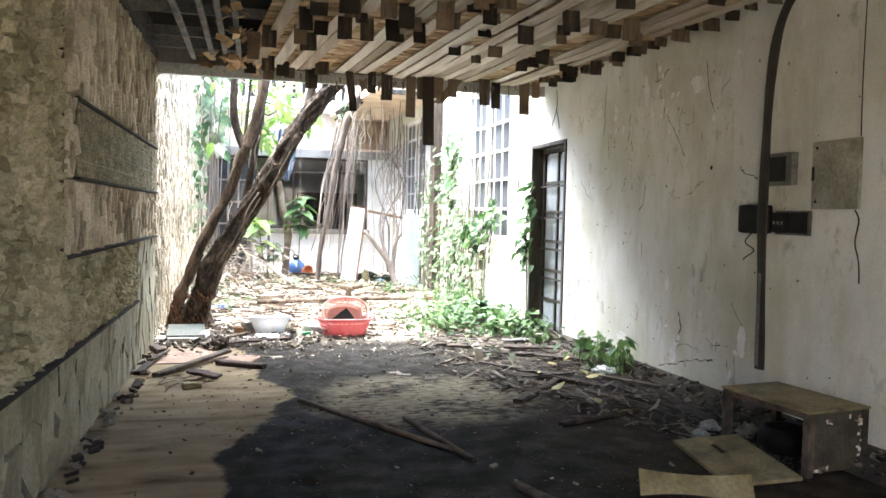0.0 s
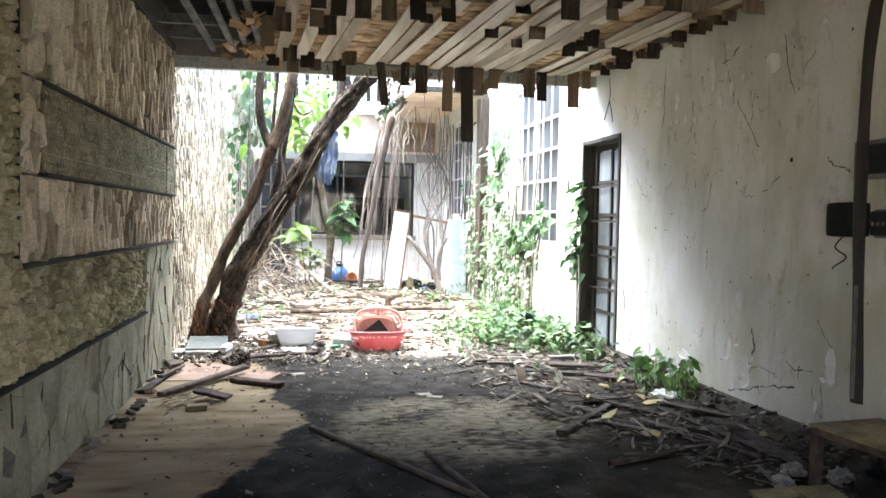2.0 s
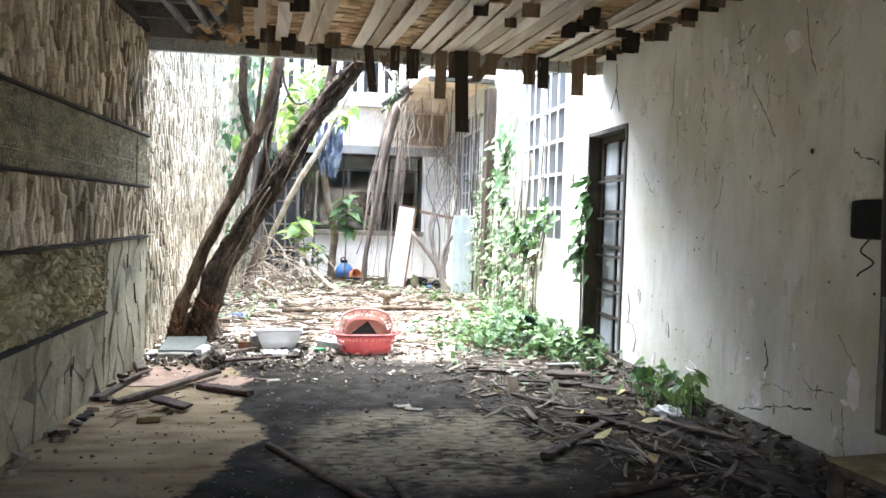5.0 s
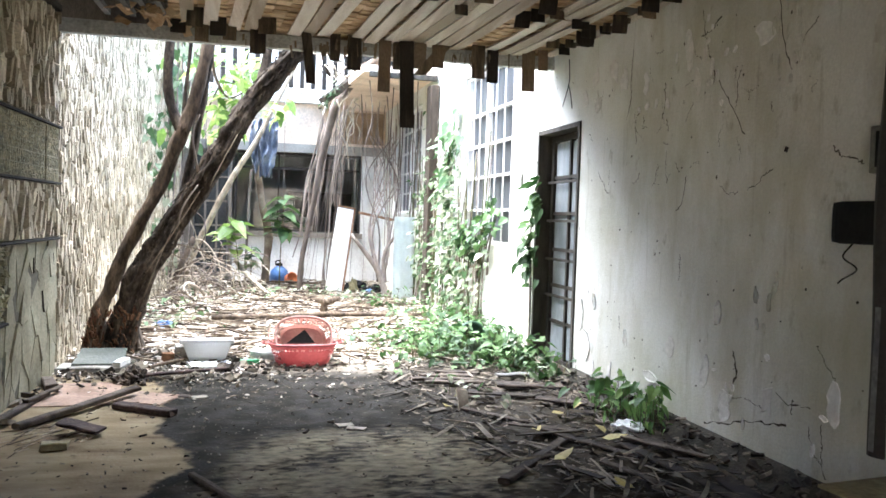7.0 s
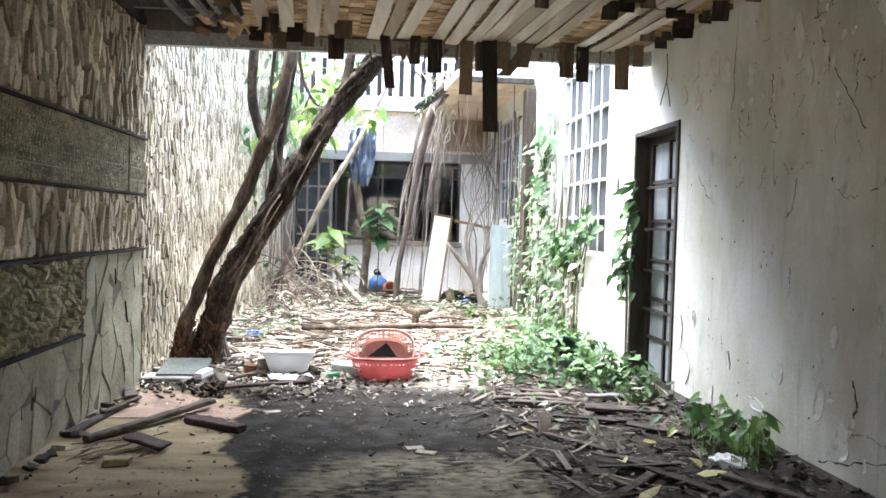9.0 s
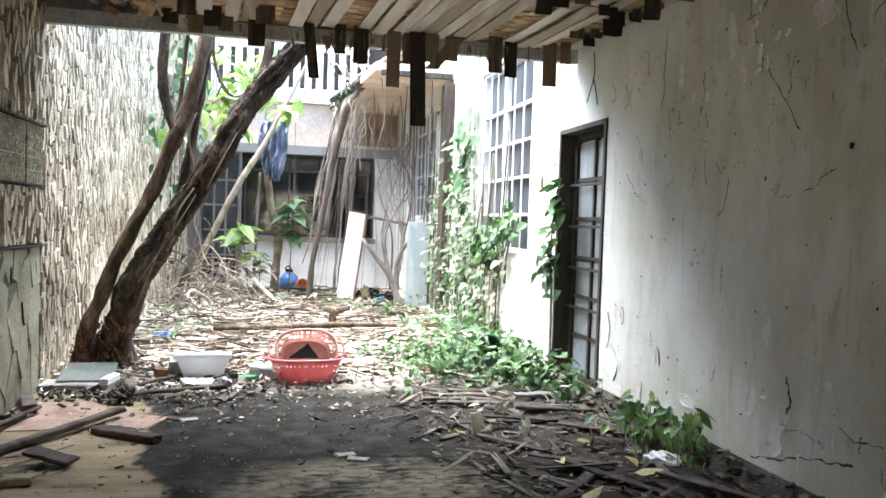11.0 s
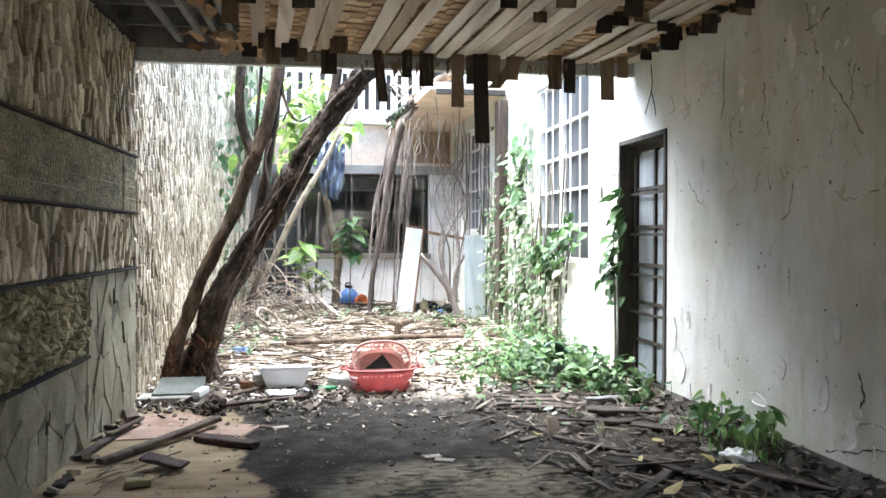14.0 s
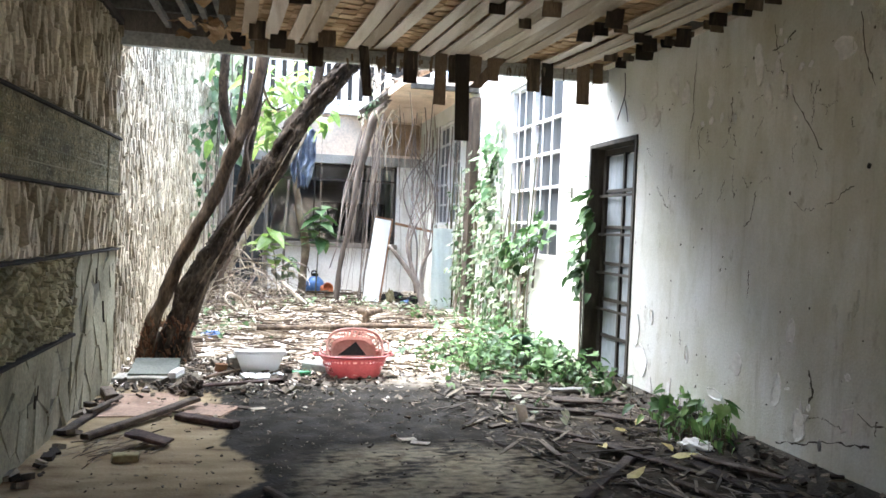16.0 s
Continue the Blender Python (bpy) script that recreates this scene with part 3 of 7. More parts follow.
loose_chunks.part("rough_stones", M_chunk, wall_left, "rough pebble-like stone chunks")
for a, b, proud in ((4.6, 6.78, 0.024), (6.783, 7.62, 0.021), (7.623, 7.955, 0.026)):
    part("plaque", B(LX + 0.002, LX + proud, a, b, 1.462, 1.866, 0.004), M_plaque, wall_left, "worn grey plaque carved with unreadable rows")
    rows = Soup()
    for r in range(9):
        z, y = 1.487 + r * 0.044, a + 0.012
        while y < b - 0.03:
            w = rs.uniform(0.022, 0.038)
            if rs.random() < 0.86:
                for q in range(rs.choice((2, 3, 3, 4))):
                    upright = rs.random() < 0.5
                    rows.add(box_verts(pose(LX + proud, y + w * rs.uniform(0.2, 0.8), z + rs.uniform(-0.012, 0.012), rs.uniform(-12, 12)), 0.005, 0.006 if upright else w * 0.8, 0.026 if upright else 0.006), BOXF)
            y += w + 0.008
    for r in (2, 4, 7):
        rows.add(box_verts(pose(LX + proud, (a + b) / 2, 1.465 + r * 0.044), 0.008, b - a - 0.02, 0.007), BOXF)
    rows.part("worn_relief", M_relief, wall_left)
# black strips carry the shadow line under each protruding band
for y0, y1, z in ((4.55, 7.99, 1.868), (4.6, 7.98, 1.447), (4.3, 7.97, 1.032), (-0.6, 6.81, 0.537)):
    part("ledge", B(LX, LX + 0.045, y0, y1, z, z + 0.016, 0.004), M_dark, wall_left, "thin ledge between the stone bands, black for the shadow under its lip")
part("ledge", B(LX, LX + 0.02, 4.295, 4.325, 1.05, 2.7), M_dark, wall_left)

# ---- broken ceiling ----
MC = pose(0, 7.9, 0, 0, 0, 5.7)
rc = random.Random(21)
deck = Soup()
u = 0.02
cols = []
while u < 4.1:
    w = rc.uniform(0.085, 0.11)
    cols.append((u, w))
    u += w + 0.002
for u, w in cols:
    v = -0.03
    while v > -8.6:
        d = rc.uniform(0.1, 0.135)
        p = MC @ Vector((u + w / 2, v - d / 2, 0))
        edge = 3.28 - 0.042 * (p.y - 5)
        ragged = 0.06 + 0.10 * noise.noise(Vector((p.y * 2.1, 3, 0)))
        if p.x + w / 2 < edge and p.y > -0.6 and p.x > ragged and rc.random() > 0.012:
            deck.add(box_verts(MC @ pose(u + w / 2, v - d / 2, ZC + 0.012 + rc.uniform(0, 0.008), rc.uniform(2, 5), rc.uniform(-2, 2), rc.uniform(-1.2, 1.2)), w, d + 0.02, 0.009), BOXF)
        v -= d
ceiling = mesh_link("ceiling", deck.mesh("ceiling"), M_deck)
tagged(ceiling, "broken ceiling of small tan wooden battens, pieces missing", "ceiling", kind="structure")
for u in (0.14, 0.3, 0.5, 0.62, 0.93, 1.04, 1.17, 1.42, 1.53, 1.66, 1.78, 1.9, 2.01, 2.12, 2.23, 2.52, 2.66, 2.78, 3.04, 3.25, 3.6):
    w = rc.uniform(0.085, 0.105)
    v = rc.uniform(-0.25, 0.0)
    while v > -8.5:
        n = rc.uniform(1.2, 3.0)
        steps = 8
        tw, tz = rc.uniform(-3, 3), rc.uniform(-0.01, 0.004)
        sag = rc.uniform(0, 0.03)
        vs, fs = [], []
        for k in range(steps + 1):
            vv = v - n * k / steps
            z = ZC - 0.012 + tz - sag * math.sin(math.pi * k / steps) * 0.5
            for dx, dz in ((-w / 2, 0.009), (w / 2, 0.009), (w / 2, 0), (-w / 2, 0)):
                vs.append(MC @ Vector((u + dx + 0.012 * math.sin(vv * 1.3 + u * 9), vv, z + dz + dx * math.sin(radians(tw)))))
        for k in range(steps):
            for j in range(4):
                fs.append((4 * k + j, 4 * k + (j + 1) % 4, 4 * k + 4 + (j + 1) % 4, 4 * k + 4 + j))
        fs += [(0, 1, 2, 3), (4 * steps + 3, 4 * steps + 2, 4 * steps + 1, 4 * steps)]
        q = MC @ Vector((u, v - n / 2, 0))
        if q.y > -0.4 and q.x < 3.25 - 0.042 * (q.y - 5):
            one_lath = Soup()
            one_lath.add(vs, fs)
            mesh_link("lath", one_lath.mesh("lath"), M_lath, ceiling)
        v -= n + rc.choice((0.01, 0.01, 0.3))

def hanging_board(x, y, w, drop, slant=0.0, curl=0.0, top=None):
    bm = bmesh.new()
    n, rows = 6, []
    for k in range(n + 1):
        t = k / n
        z, yy, cx = -drop * t, curl * t * t, slant * t
        rows.append([bm.verts.new((cx + a, yy + b, z)) for a, b in ((-w / 2, -0.005), (w / 2, -0.005), (w / 2, 0.005), (-w / 2, 0.005))])
    for a, b in zip(rows, rows[1:]):
        for j in range(4):
            bm.faces.new((a[j], a[(j + 1) % 4], b[(j + 1) % 4], b[j]))
    bm.faces.new(rows[0])
    bm.faces.new(list(reversed(rows[-1])))
    bmesh.ops.recalc_face_normals(bm, faces=bm.faces)
    ob = mesh_ob("hanging_board", bm, M_flap)
    ob.matrix_basis = pose(x, y, top or ZC + 0.005, rc.uniform(-6, 6), 0, rc.uniform(-10, 10))
    return tagged(ob, "short dark board end hanging from the broken ceiling", "board", "hanging boards")


for x, w, z in ((0.1, 0.11, 2.6), (0.27, 0.10, 2.55), (0.68, 0.12, 2.5), (1.27, 0.08, 2.49), (1.42, 0.11, 2.43), (1.66, 0.10, 2.27), (2.43, 0.11, 2.43), (2.56, 0.1, 2.41), (2.87, 0.11, 2.36), (2.98, 0.08, 2.53), (0.47, 0.1, 2.58), (2.1, 0.1, 2.5), (1.78, 0.1, 2.46), (1.95, 0.1, 2.48)):
    hanging_board(x, 7.76 + 0.04 * math.sin(x * 40), w, ZC - z)
tagged(hanging_board(1.83, 7.74, 0.115, 0.7, 0.03), "long dark board hanging far down from the ceiling edge")
tagged(hanging_board(1.04, 7.75, 0.075, 0.4, 0.05, 0.03), "curled dark board strip hanging from the ceiling edge")
tagged(hanging_board(2.17, 7.76, 0.1, 0.27, -0.22), "dark board hanging askew from the ceiling edge")
for x, y, d in ((1.45, 5.29, 0.13), (2.04, 5.44, 0.16), (1.73, 6.28, 0.1), (1.13, 5.24, 0.17), (0.93, 5.73, 0.16), (0.76, 5.61, 0.18), (0.75, 7.44, 0.12), (2.18, 4.96, 0.17), (2.46, 5.12, 0.13), (1.71, 5.21, 0.09), (2.71, 5.12, 0.15), (3.1, 6.54, 0.12), (3.1, 6.14, 0.12), (2.48, 6.25, 0.12), (2.45, 6.66, 0.11), (3.04, 7.05, 0.11), (0.26, 7.33, 0.14), (0.4, 7.57, 0.13), (0.48, 5.54, 0.16), (0.14, 6.42, 0.22), (0.72, 5.01, 0.16), (0.98, 5.07, 0.15), (1.5, 4.76, 0.13), (1.62, 4.58, 0.16), (0.55, 6.3, 0.14), (2.9, 7.3, 0.08), (3.0, 6.85, 0.1), (2.62, 6.5, 0.08), (2.86, 6.66, 0.09), (3.08, 5.7, 0.1), (3.12, 5.2, 0.1), (2.3, 4.4, 0.15), (1.9, 4.1, 0.16), (1.1, 4.2, 0.16), (0.6, 4.3, 0.17), (2.8, 4.2, 0.13), (1.35, 5.05, 0.2), (1.22, 5.5, 0.12), (0.62, 5.9, 0.1)):
    hanging_board(x, y, rc.uniform(0.09, 0.13), d, rc.uniform(-0.01, 0.01), rc.uniform(-0.02, 0.02))
rh = random.Random(14)
for k in range(18):
    hanging_board(0.3 + 0.15 * k + rh.uniform(-0.06, 0.06), rh.uniform(4.9, 6.7), rh.uniform(0.085, 0.12), rh.uniform(0.07, 0.17), rh.uniform(-0.01, 0.01), rh.uniform(-0.03, 0.03))
for k in range(17):
    y = 4.3 + 0.2 * k + rc.uniform(-0.06, 0.06)
    hanging_board(3.22 - 0.042 * (y - 5) - rc.uniform(0.0, 0.07), y, rc.uniform(0.08, 0.13), rc.uniform(0.05, 0.1), 0, rc.uniform(-0.02, 0.02))
# torn edge beside the opening: splinters and curled veneer
veneer = Soup()
for k in range(60):
    y = rc.uniform(4.5, 7.85)
    x = rc.uniform(-0.12, 0.16)
    if rc.random() < 0.6:
        y = rc.uniform(7.5, 7.88)
        x = rc.uniform(-0.35, 0.2)
    veneer.add(box_verts(pose(x, y, ZC + rc.uniform(-0.05, 0.06), rc.uniform(-70, 70), rc.uniform(-50, 50), rc.uniform(0, 180)), rc.uniform(0.05, 0.12), rc.uniform(0.03, 0.09), 0.004), BOXF)
tagged(veneer.part("splinters", M_deck), "torn curled veneer splinters at the ceiling hole", "splinters")
splint = Soup()
for k in range(70):
    x = rc.choice((rc.uniform(2.1, 2.6), rc.uniform(1.1, 1.6), rc.uniform(0.3, 3.0)))
    L = rc.uniform(0.03, 0.13)
    splint.add(box_verts(pose(x, rc.uniform(7.72, 7.88), 2.6 - L / 2 + rc.uniform(0, 0.06), rc.uniform(-12, 12), rc.uniform(-12, 12), 0), rc.uniform(0.004, 0.02), 0.004, L), BOXF)
tagged(splint.part("hanging_splinters", M_flap), "dark splinters hanging along the roof edge", "splinters")
# timbers in the dark opening
for k, x in enumerate((-0.42, -0.24, -0.12, 0.0)):
    tagged(mesh_ob("ceiling_batten", B(x - 0.02, x + 0.02, 2.0, 7.88, 2.73, 2.77, 0.0, pose(0, 0, 0, 0, 0, 0)), M_joist), "bare grey timber batten in the dark ceiling hole", "batten", "ceiling battens")
# joists deep inside get the shade colour, those near daylight the grey one
for y in (3.2, 4.4, 5.5, 6.3, 7.1, 7.6):
    tagged(mesh_ob("ceiling_joist", B(LX + 0.0, 0.6, y - 0.02, y + 0.02, 2.775, 2.85), M_dark if y < 6 else M_joist), "bare timber joist in the dark ceiling hole", "joist", "ceiling joists")
setting("trim", B(LX + 0.001, LX + 0.05, -0.5, 7.9, 2.725, 2.772, 0.006), M_darkframe, "dark timber trim along the wall head", "trim")

# ---- right wall: door, windows, fixtures ----
# pale blue base colour stands for the sky reflected in the door glass
M_doorpane = surf("sky_tinted_pane", [(0.2, 0.225, 0.245), (0.34, 0.37, 0.39)], scale=2, fine=25, rough=0.2, bump=0.05, contrast=0.12, stretch=(3, 3, 0.6), spec=0.6)
door = thing("door_1", "dark glazed door in a deep timber frame, panes coloured with sky reflection", "door", MR)
door["kind"] = "structure"
for a, b, c, e in ((2.402, 2.44, 0, 2.098), (3.26, 3.298, 0, 2.098), (2.44, 3.26, 2.06, 2.098)):
    part("door_frame", B(-0.012, 0.15, a, b, c, e, 0.004), M_jamb, door)
glazed("door_leaf", door, 2.46, 3.24, 0.04, 2.05, 2, 6, 0.05, 0.05, M_darkframe, M_doorpane, 0.11, True)
for z in (0.64, 0.96, 1.3, 1.64):
    part("grille_bar", B(0.085, 0.1, 2.45, 3.25, z - 0.012, z + 0.012, 0.003), M_darkframe, door, "iron grille bar")
window_1 = thing("window_1", "tall white-barred window with dusty grey panes", "window", MR)
window_2 = thing("window_2", "white-barred window with dusty grey panes", "window", MR)
M_bar = surf("white_bar_paint", [(0.62, 0.61, 0.58), (0.78, 0.77, 0.75)], scale=8, fine=60, rough=0.6, bump=0.1, contrast=0.08)
for win, (a, b, c, e), cc in ((window_1, WIN1, (4.94,)), (window_2, WIN2, (8.85,))):
    win["kind"] = "structure"
    rowsz = [c + (e - c) * k / 5 for k in range(1, 5)] if win == window_2 else [1.40, 1.77, 2.13, 2.49]
    for q in ((a + 0.001, a + 0.05, c, e), (b - 0.05, b - 0.001, c, e), (a + 0.05, b - 0.05, c, c + 0.04), (a + 0.05, b - 0.05, e - 0.04, e)):
        part("window_frame", B(0.03, 0.12, *q, 0.004), M_bar, win)
    part("mullion", B(0.03, 0.1, cc[0] - 0.03, cc[0] + 0.03, c + 0.04, e - 0.04, 0.004), M_bar, win)
    for s0, s1 in ((a + 0.05, cc[0] - 0.03), (cc[0] + 0.03, b - 0.05)):
        for z in rowsz:
            part("glazing_bar", B(0.04, 0.08, s0, s1, z - 0.013, z + 0.013, 0.003), M_bar, win)
        for k in (1, 2):
            ss = s0 + (s1 - s0) * k / 3
            part("grille_bar", tube(bmesh.new(), [(0.035, ss + 0.006 * math.sin(3 * t), t) for t in [c + 0.04 + (e - c - 0.08) * j / 8 for j in range(9)]], 0.009, 6), M_bar, win)
        zz = [c + 0.04] + rowsz + [e - 0.04]
        for z0, z1 in zip(zz, zz[1:]):
            part("pane", B(0.09, 0.095, s0, s1, z0 + 0.012, z1 - 0.012), M_curtain, win)
# unseen wall added to keep outside light from showing through the openings
window_backing = setting("window_backing", B(0.5, 0.6, 1.0, 11.0, -0.2, 3.4), M_room, "unseen backing wall added behind the windows", "wall", MR)


def on_wall(name, label, category):
    return thing(name, label, category, MR)


M_metal = surf("dusty_grey_metal", [(0.1, 0.098, 0.085), (0.19, 0.185, 0.155)], scale=6, fine=60, rough=0.75, bump=0.2, spec=0.2)
M_black = surf("black_plastic", [(0.006, 0.006, 0.006), (0.016, 0.015, 0.014)], scale=8, rough=0.7, spec=0.12)
M_panel = surf("dusty_panel_paint", [(0.22, 0.215, 0.165), (0.34, 0.335, 0.265)], scale=5, fine=50, rough=0.7, stain=((0.12, 0.11, 0.08), 5, 0.5, 0.75, (1, 1, 1)))
# bent dark strip hanging down from the ceiling before the wall
strip = bmesh.new()
pts = smooth_path([(-0.26, -1.27, 2.71), (-0.26, -1.08, 2.6), (-0.26, -0.96, 2.42), (-0.26, -0.905, 2.14), (-0.26, -0.885, 1.77), (-0.26, -0.88, 1.3), (-0.26, -0.895, 0.83), (-0.26, -0.905, 0.43)], 5)
rings = []
for i, p in enumerate(pts):
    d = (pts[min(i + 1, len(pts) - 1)] - pts[max(i - 1, 0)]).normalized()
    side = Vector((1, 0, 0)).cross(d).normalized()
    w = 0.036 + 0.004 * math.sin(i * 0.6)
    rings.append([strip.verts.new(p + side * a * w + Vector((b, 0, 0))) for a, b in ((-1, -0.004), (-0.4, -0.016), (0.4, -0.016), (1, -0.004), (1, 0.006), (-1, 0.006))])
for a, b in zip(rings, rings[1:]):
    for j in range(6):
        strip.faces.new((a[j], a[(j + 1) % 6], b[(j + 1) % 6], b[j]))
strip.faces.new(rings[0])
strip.faces.new(list(reversed(rings[-1])))
bmesh.ops.recalc_face_normals(strip, faces=strip.faces)
hs = on_wall("hanging_strip", "long bent dark wooden strip hanging from the ceiling", "strip")
part("strip", strip, M_darkframe, hs)
part("pale_edge", B(-0.281, -0.2765, -0.912, -0.888, 0.45, 1.0, 0.002), M_joist, hs, "paler strip along the lower part")
mb = on_wall("meter_box", "small grey metal box with a dark window on the wall", "meter box")
part("case", B(-0.05, -0.001, -0.86, -0.575, 1.53, 1.73, 0.01), M_metal, mb)
part("window", B(-0.054, -0.05, -0.81, -0.61, 1.555, 1.705, 0.001), M_black, mb, "dark glass window")
rb_ = on_wall("junction_box", "black rounded junction box with a loose wire", "junction box")
part("case", B(-0.065, -0.001, -0.66, -0.39, 1.228, 1.415, 0.03), M_black, rb_)
part("wire", tube(bmesh.new(), smooth_path([(-0.03, -0.49, 1.23), (-0.05, -0.46, 1.17), (-0.02, -0.51, 1.12), (-0.03, -0.44, 1.07), (-0.015, -0.4, 1.05)], 5), 0.004, 5), M_black, rb_)
sw = on_wall("switch_box", "pair of black fuse switches on a grey plate", "switch")
part("plate", B(-0.02, -0.001, -0.99, -0.7, 1.228, 1.375, 0.006), M_metal, sw)
for a, b in ((-0.825, -0.71), (-0.975, -0.86)):
    part("switch", B(-0.055, -0.02, a, b, 1.24, 1.365, 0.008), M_black, sw)
for k in range(3):
    part("contact", B(-0.06, -0.055, -0.81 + 0.035 * k, -0.795 + 0.035 * k, 1.29, 1.31, 0.001), M_metal, sw)
pn = on_wall("fuse_cabinet", "flat dusty grey metal fuse cabinet on the wall", "cabinet")
part("door", B(-0.022, -0.001, -1.345, -0.995, 1.385, 1.775, 0.006), M_panel, pn)
part("hinge", B(-0.028, -0.022, -1.015, -1.0, 1.55, 1.63, 0.002), M_black, pn)
for z in (1.42, 1.73):
    part("screw", B(-0.026, -0.022, -1.04, -1.025, z, z + 0.015, 0.001), M_black, pn)
for name, path, r, lab in (("cable", [(-0.006, -1.33, 2.55), (-0.006, -1.325, 2.1), (-0.006, -1.33, 1.78)], 0.003, "thin dark cable running down the wall"), ("cable", [(-0.006, -1.31, 1.38), (-0.006, -1.34, 1.32), (-0.006, -1.32, 1.2), (-0.006, -1.35, 1.1), (-0.006, -1.36, 0.98)], 0.004, "broken dark cable end below the panel")):
    ob = tagged(mesh_ob(name, tube(bmesh.new(), smooth_path(path, 6), r, 5), M_black), lab, "cable")
    ob.matrix_basis = MR
hw = on_wall("hanging_wire", "thin forked wire hanging from the ceiling edge", "wire")
part("strand", tube(bmesh.new(), smooth_path([(-0.03, 2.62, 2.62), (-0.03, 2.6, 2.48), (-0.03, 2.62, 2.4), (-0.03, 2.72, 2.25)], 6), 0.004, 5), M_black, hw)
part("strand", tube(bmesh.new(), smooth_path([(-0.03, 2.62, 2.42), (-0.03, 2.57, 2.33), (-0.03, 2.53, 2.21)], 6), 0.004, 5), M_black, hw)
br = on_wall("wall_bracket", "small dark iron bracket on the white wall", "bracket")
part("plate", B(-0.02, -0.001, 3.66, 3.685, 1.63, 1.74, 0.004), M_metal, br)
part("arm", B(-0.04, -0.001, 3.687, 3.73, 1.68, 1.69, 0.003), M_metal, br)


def crack(points, w, seed):
    """A jagged crack as a thin dark ribbon on the plaster."""
    r, out, last = random.Random(seed), Soup(), None
    for (s0, z0), (s1, z1) in zip(points, points[1:]):
        for k in range(8):
            t = k / 8
            s, z = s0 + (s1 - s0) * t + r.uniform(-0.008, 0.008), z0 + (z1 - z0) * t + r.uniform(-0.008, 0.008)
            ww = w * r.uniform(0.2, 1.2)
            if last:
                ls, lz, lw = last
                a = math.atan2(z - lz, s - ls) + math.pi / 2
                ca, sa = math.cos(a), math.sin(a)
                out.add([(-0.0015, ls - lw * ca, lz - lw * sa), (-0.0015, s - ww * ca, z - ww * sa), (-0.0015, s + ww * ca, z + ww * sa), (-0.0015, ls + lw * ca, lz + lw * sa)], [(0, 1, 2, 3)])
            last = (s, z, ww)
    return out.part("crack", M_plinth, wall_right, "jagged dark crack", kind="")


crack([(0.78, 2.55), (0.72, 2.35), (0.66, 2.2), (0.5, 2.0), (0.3, 1.75)], 0.004, 1)
crack([(0.78, 2.4), (0.68, 2.42), (0.58, 2.48)], 0.005, 2)
crack([(1.6, 2.5), (1.62, 2.3), (1.6, 2.15), (1.66, 2.0)], 0.004, 3)
crack([(0.35, 0.62), (0.3, 0.5), (0.34, 0.42)], 0.009, 4)
crack([(-0.1, 0.32), (0.15, 0.28), (0.4, 0.2), (0.6, 0.16)], 0.006, 5)
crack([(0.1, 2.45), (0.05, 2.2), (-0.02, 2.05)], 0.004, 6)
crack([(-0.25, 0.45), (-0.1, 0.43), (0.0, 0.47)], 0.004, 7)
spots = Soup()
rw = random.Random(31)
for k in range(80):
    s, z = rw.uniform(-2.0, 3.9), rw.uniform(0.15, 2.55)
    r1, r2 = rw.uniform(0.003, 0.007) * rw.choice((1, 1, 1.5)), rw.uniform(0.004, 0.013)
    n = 6
    spots.add([(-0.0012, s + r1 * math.cos(2 * math.pi * j / n) * rw.uniform(0.7, 1.3), z + r2 * math.sin(2 * math.pi * j / n) * rw.uniform(0.7, 1.3)) for j in range(n)], [tuple(reversed(range(n)))])
spots.part("pits", M_plinth, wall_right, "small dark pits in the plaster")
flakes = Soup()
for k in range(16):
    s, z = rw.choice((rw.uniform(1.7, 2.35), rw.uniform(-0.6, 1.4))), rw.choice((rw.uniform(0.15, 0.7), rw.uniform(2.1, 2.5)))
    n = 9
    ang = [2 * math.pi * j / n for j in range(n)]
    rr = [rw.uniform(0.02, 0.07) for j in range(n)]
    low = [(-0.0005, s + rr[j] * math.cos(ang[j]), z + 1.5 * rr[j] * math.sin(ang[j])) for j in range(n)]
    top = [(-0.005, s + rr[j] * 0.93 * math.cos(ang[j]), z + 1.4 * rr[j] * math.sin(ang[j])) for j in range(n)]
    flakes.add(low + top, [tuple(reversed(range(n, 2 * n)))] + [(j, n + j, n + (j + 1) % n, (j + 1) % n) for j in range(n)])
flakes.part("paint_flakes", M_white, wall_right, "blistered flakes of paint")

# peeling paint flakes on the right wall
rp = random.Random(5)


def flake(s0, z0, rs_, rz_, n=14):
    bm = bmesh.new()
    pts, ph = [], rp.uniform(0, 6.28)
    for k in range(n):
        a = 2 * math.pi * k / n
        r = 0.7 + 0.25 * math.sin(2 * a + ph) + 0.3 * rp.random()
        pts.append((s0 + rs_ * r * math.cos(a), max(0.02, z0 + rz_ * r * math.sin(a))))
    back = [bm.verts.new((0.001, p, q)) for p, q in pts]
    lip = [bm.verts.new((-0.004 - 0.006 * rp.random(), p, q)) for p, q in pts]
    inner = [bm.verts.new((-0.002, s0 + (p - s0) * 0.75, z0 + (q - z0) * 0.75)) for p, q in pts]
    for k in range(n):
        j = (k + 1) % n
        bm.faces.new((back[k], back[j], lip[j], lip[k]))
        bm.faces.new((lip[k], lip[j], inner[j], inner[k]))
    bm.faces.new(inner)
    bmesh.ops.recalc_face_normals(bm, faces=bm.faces)
    return bm


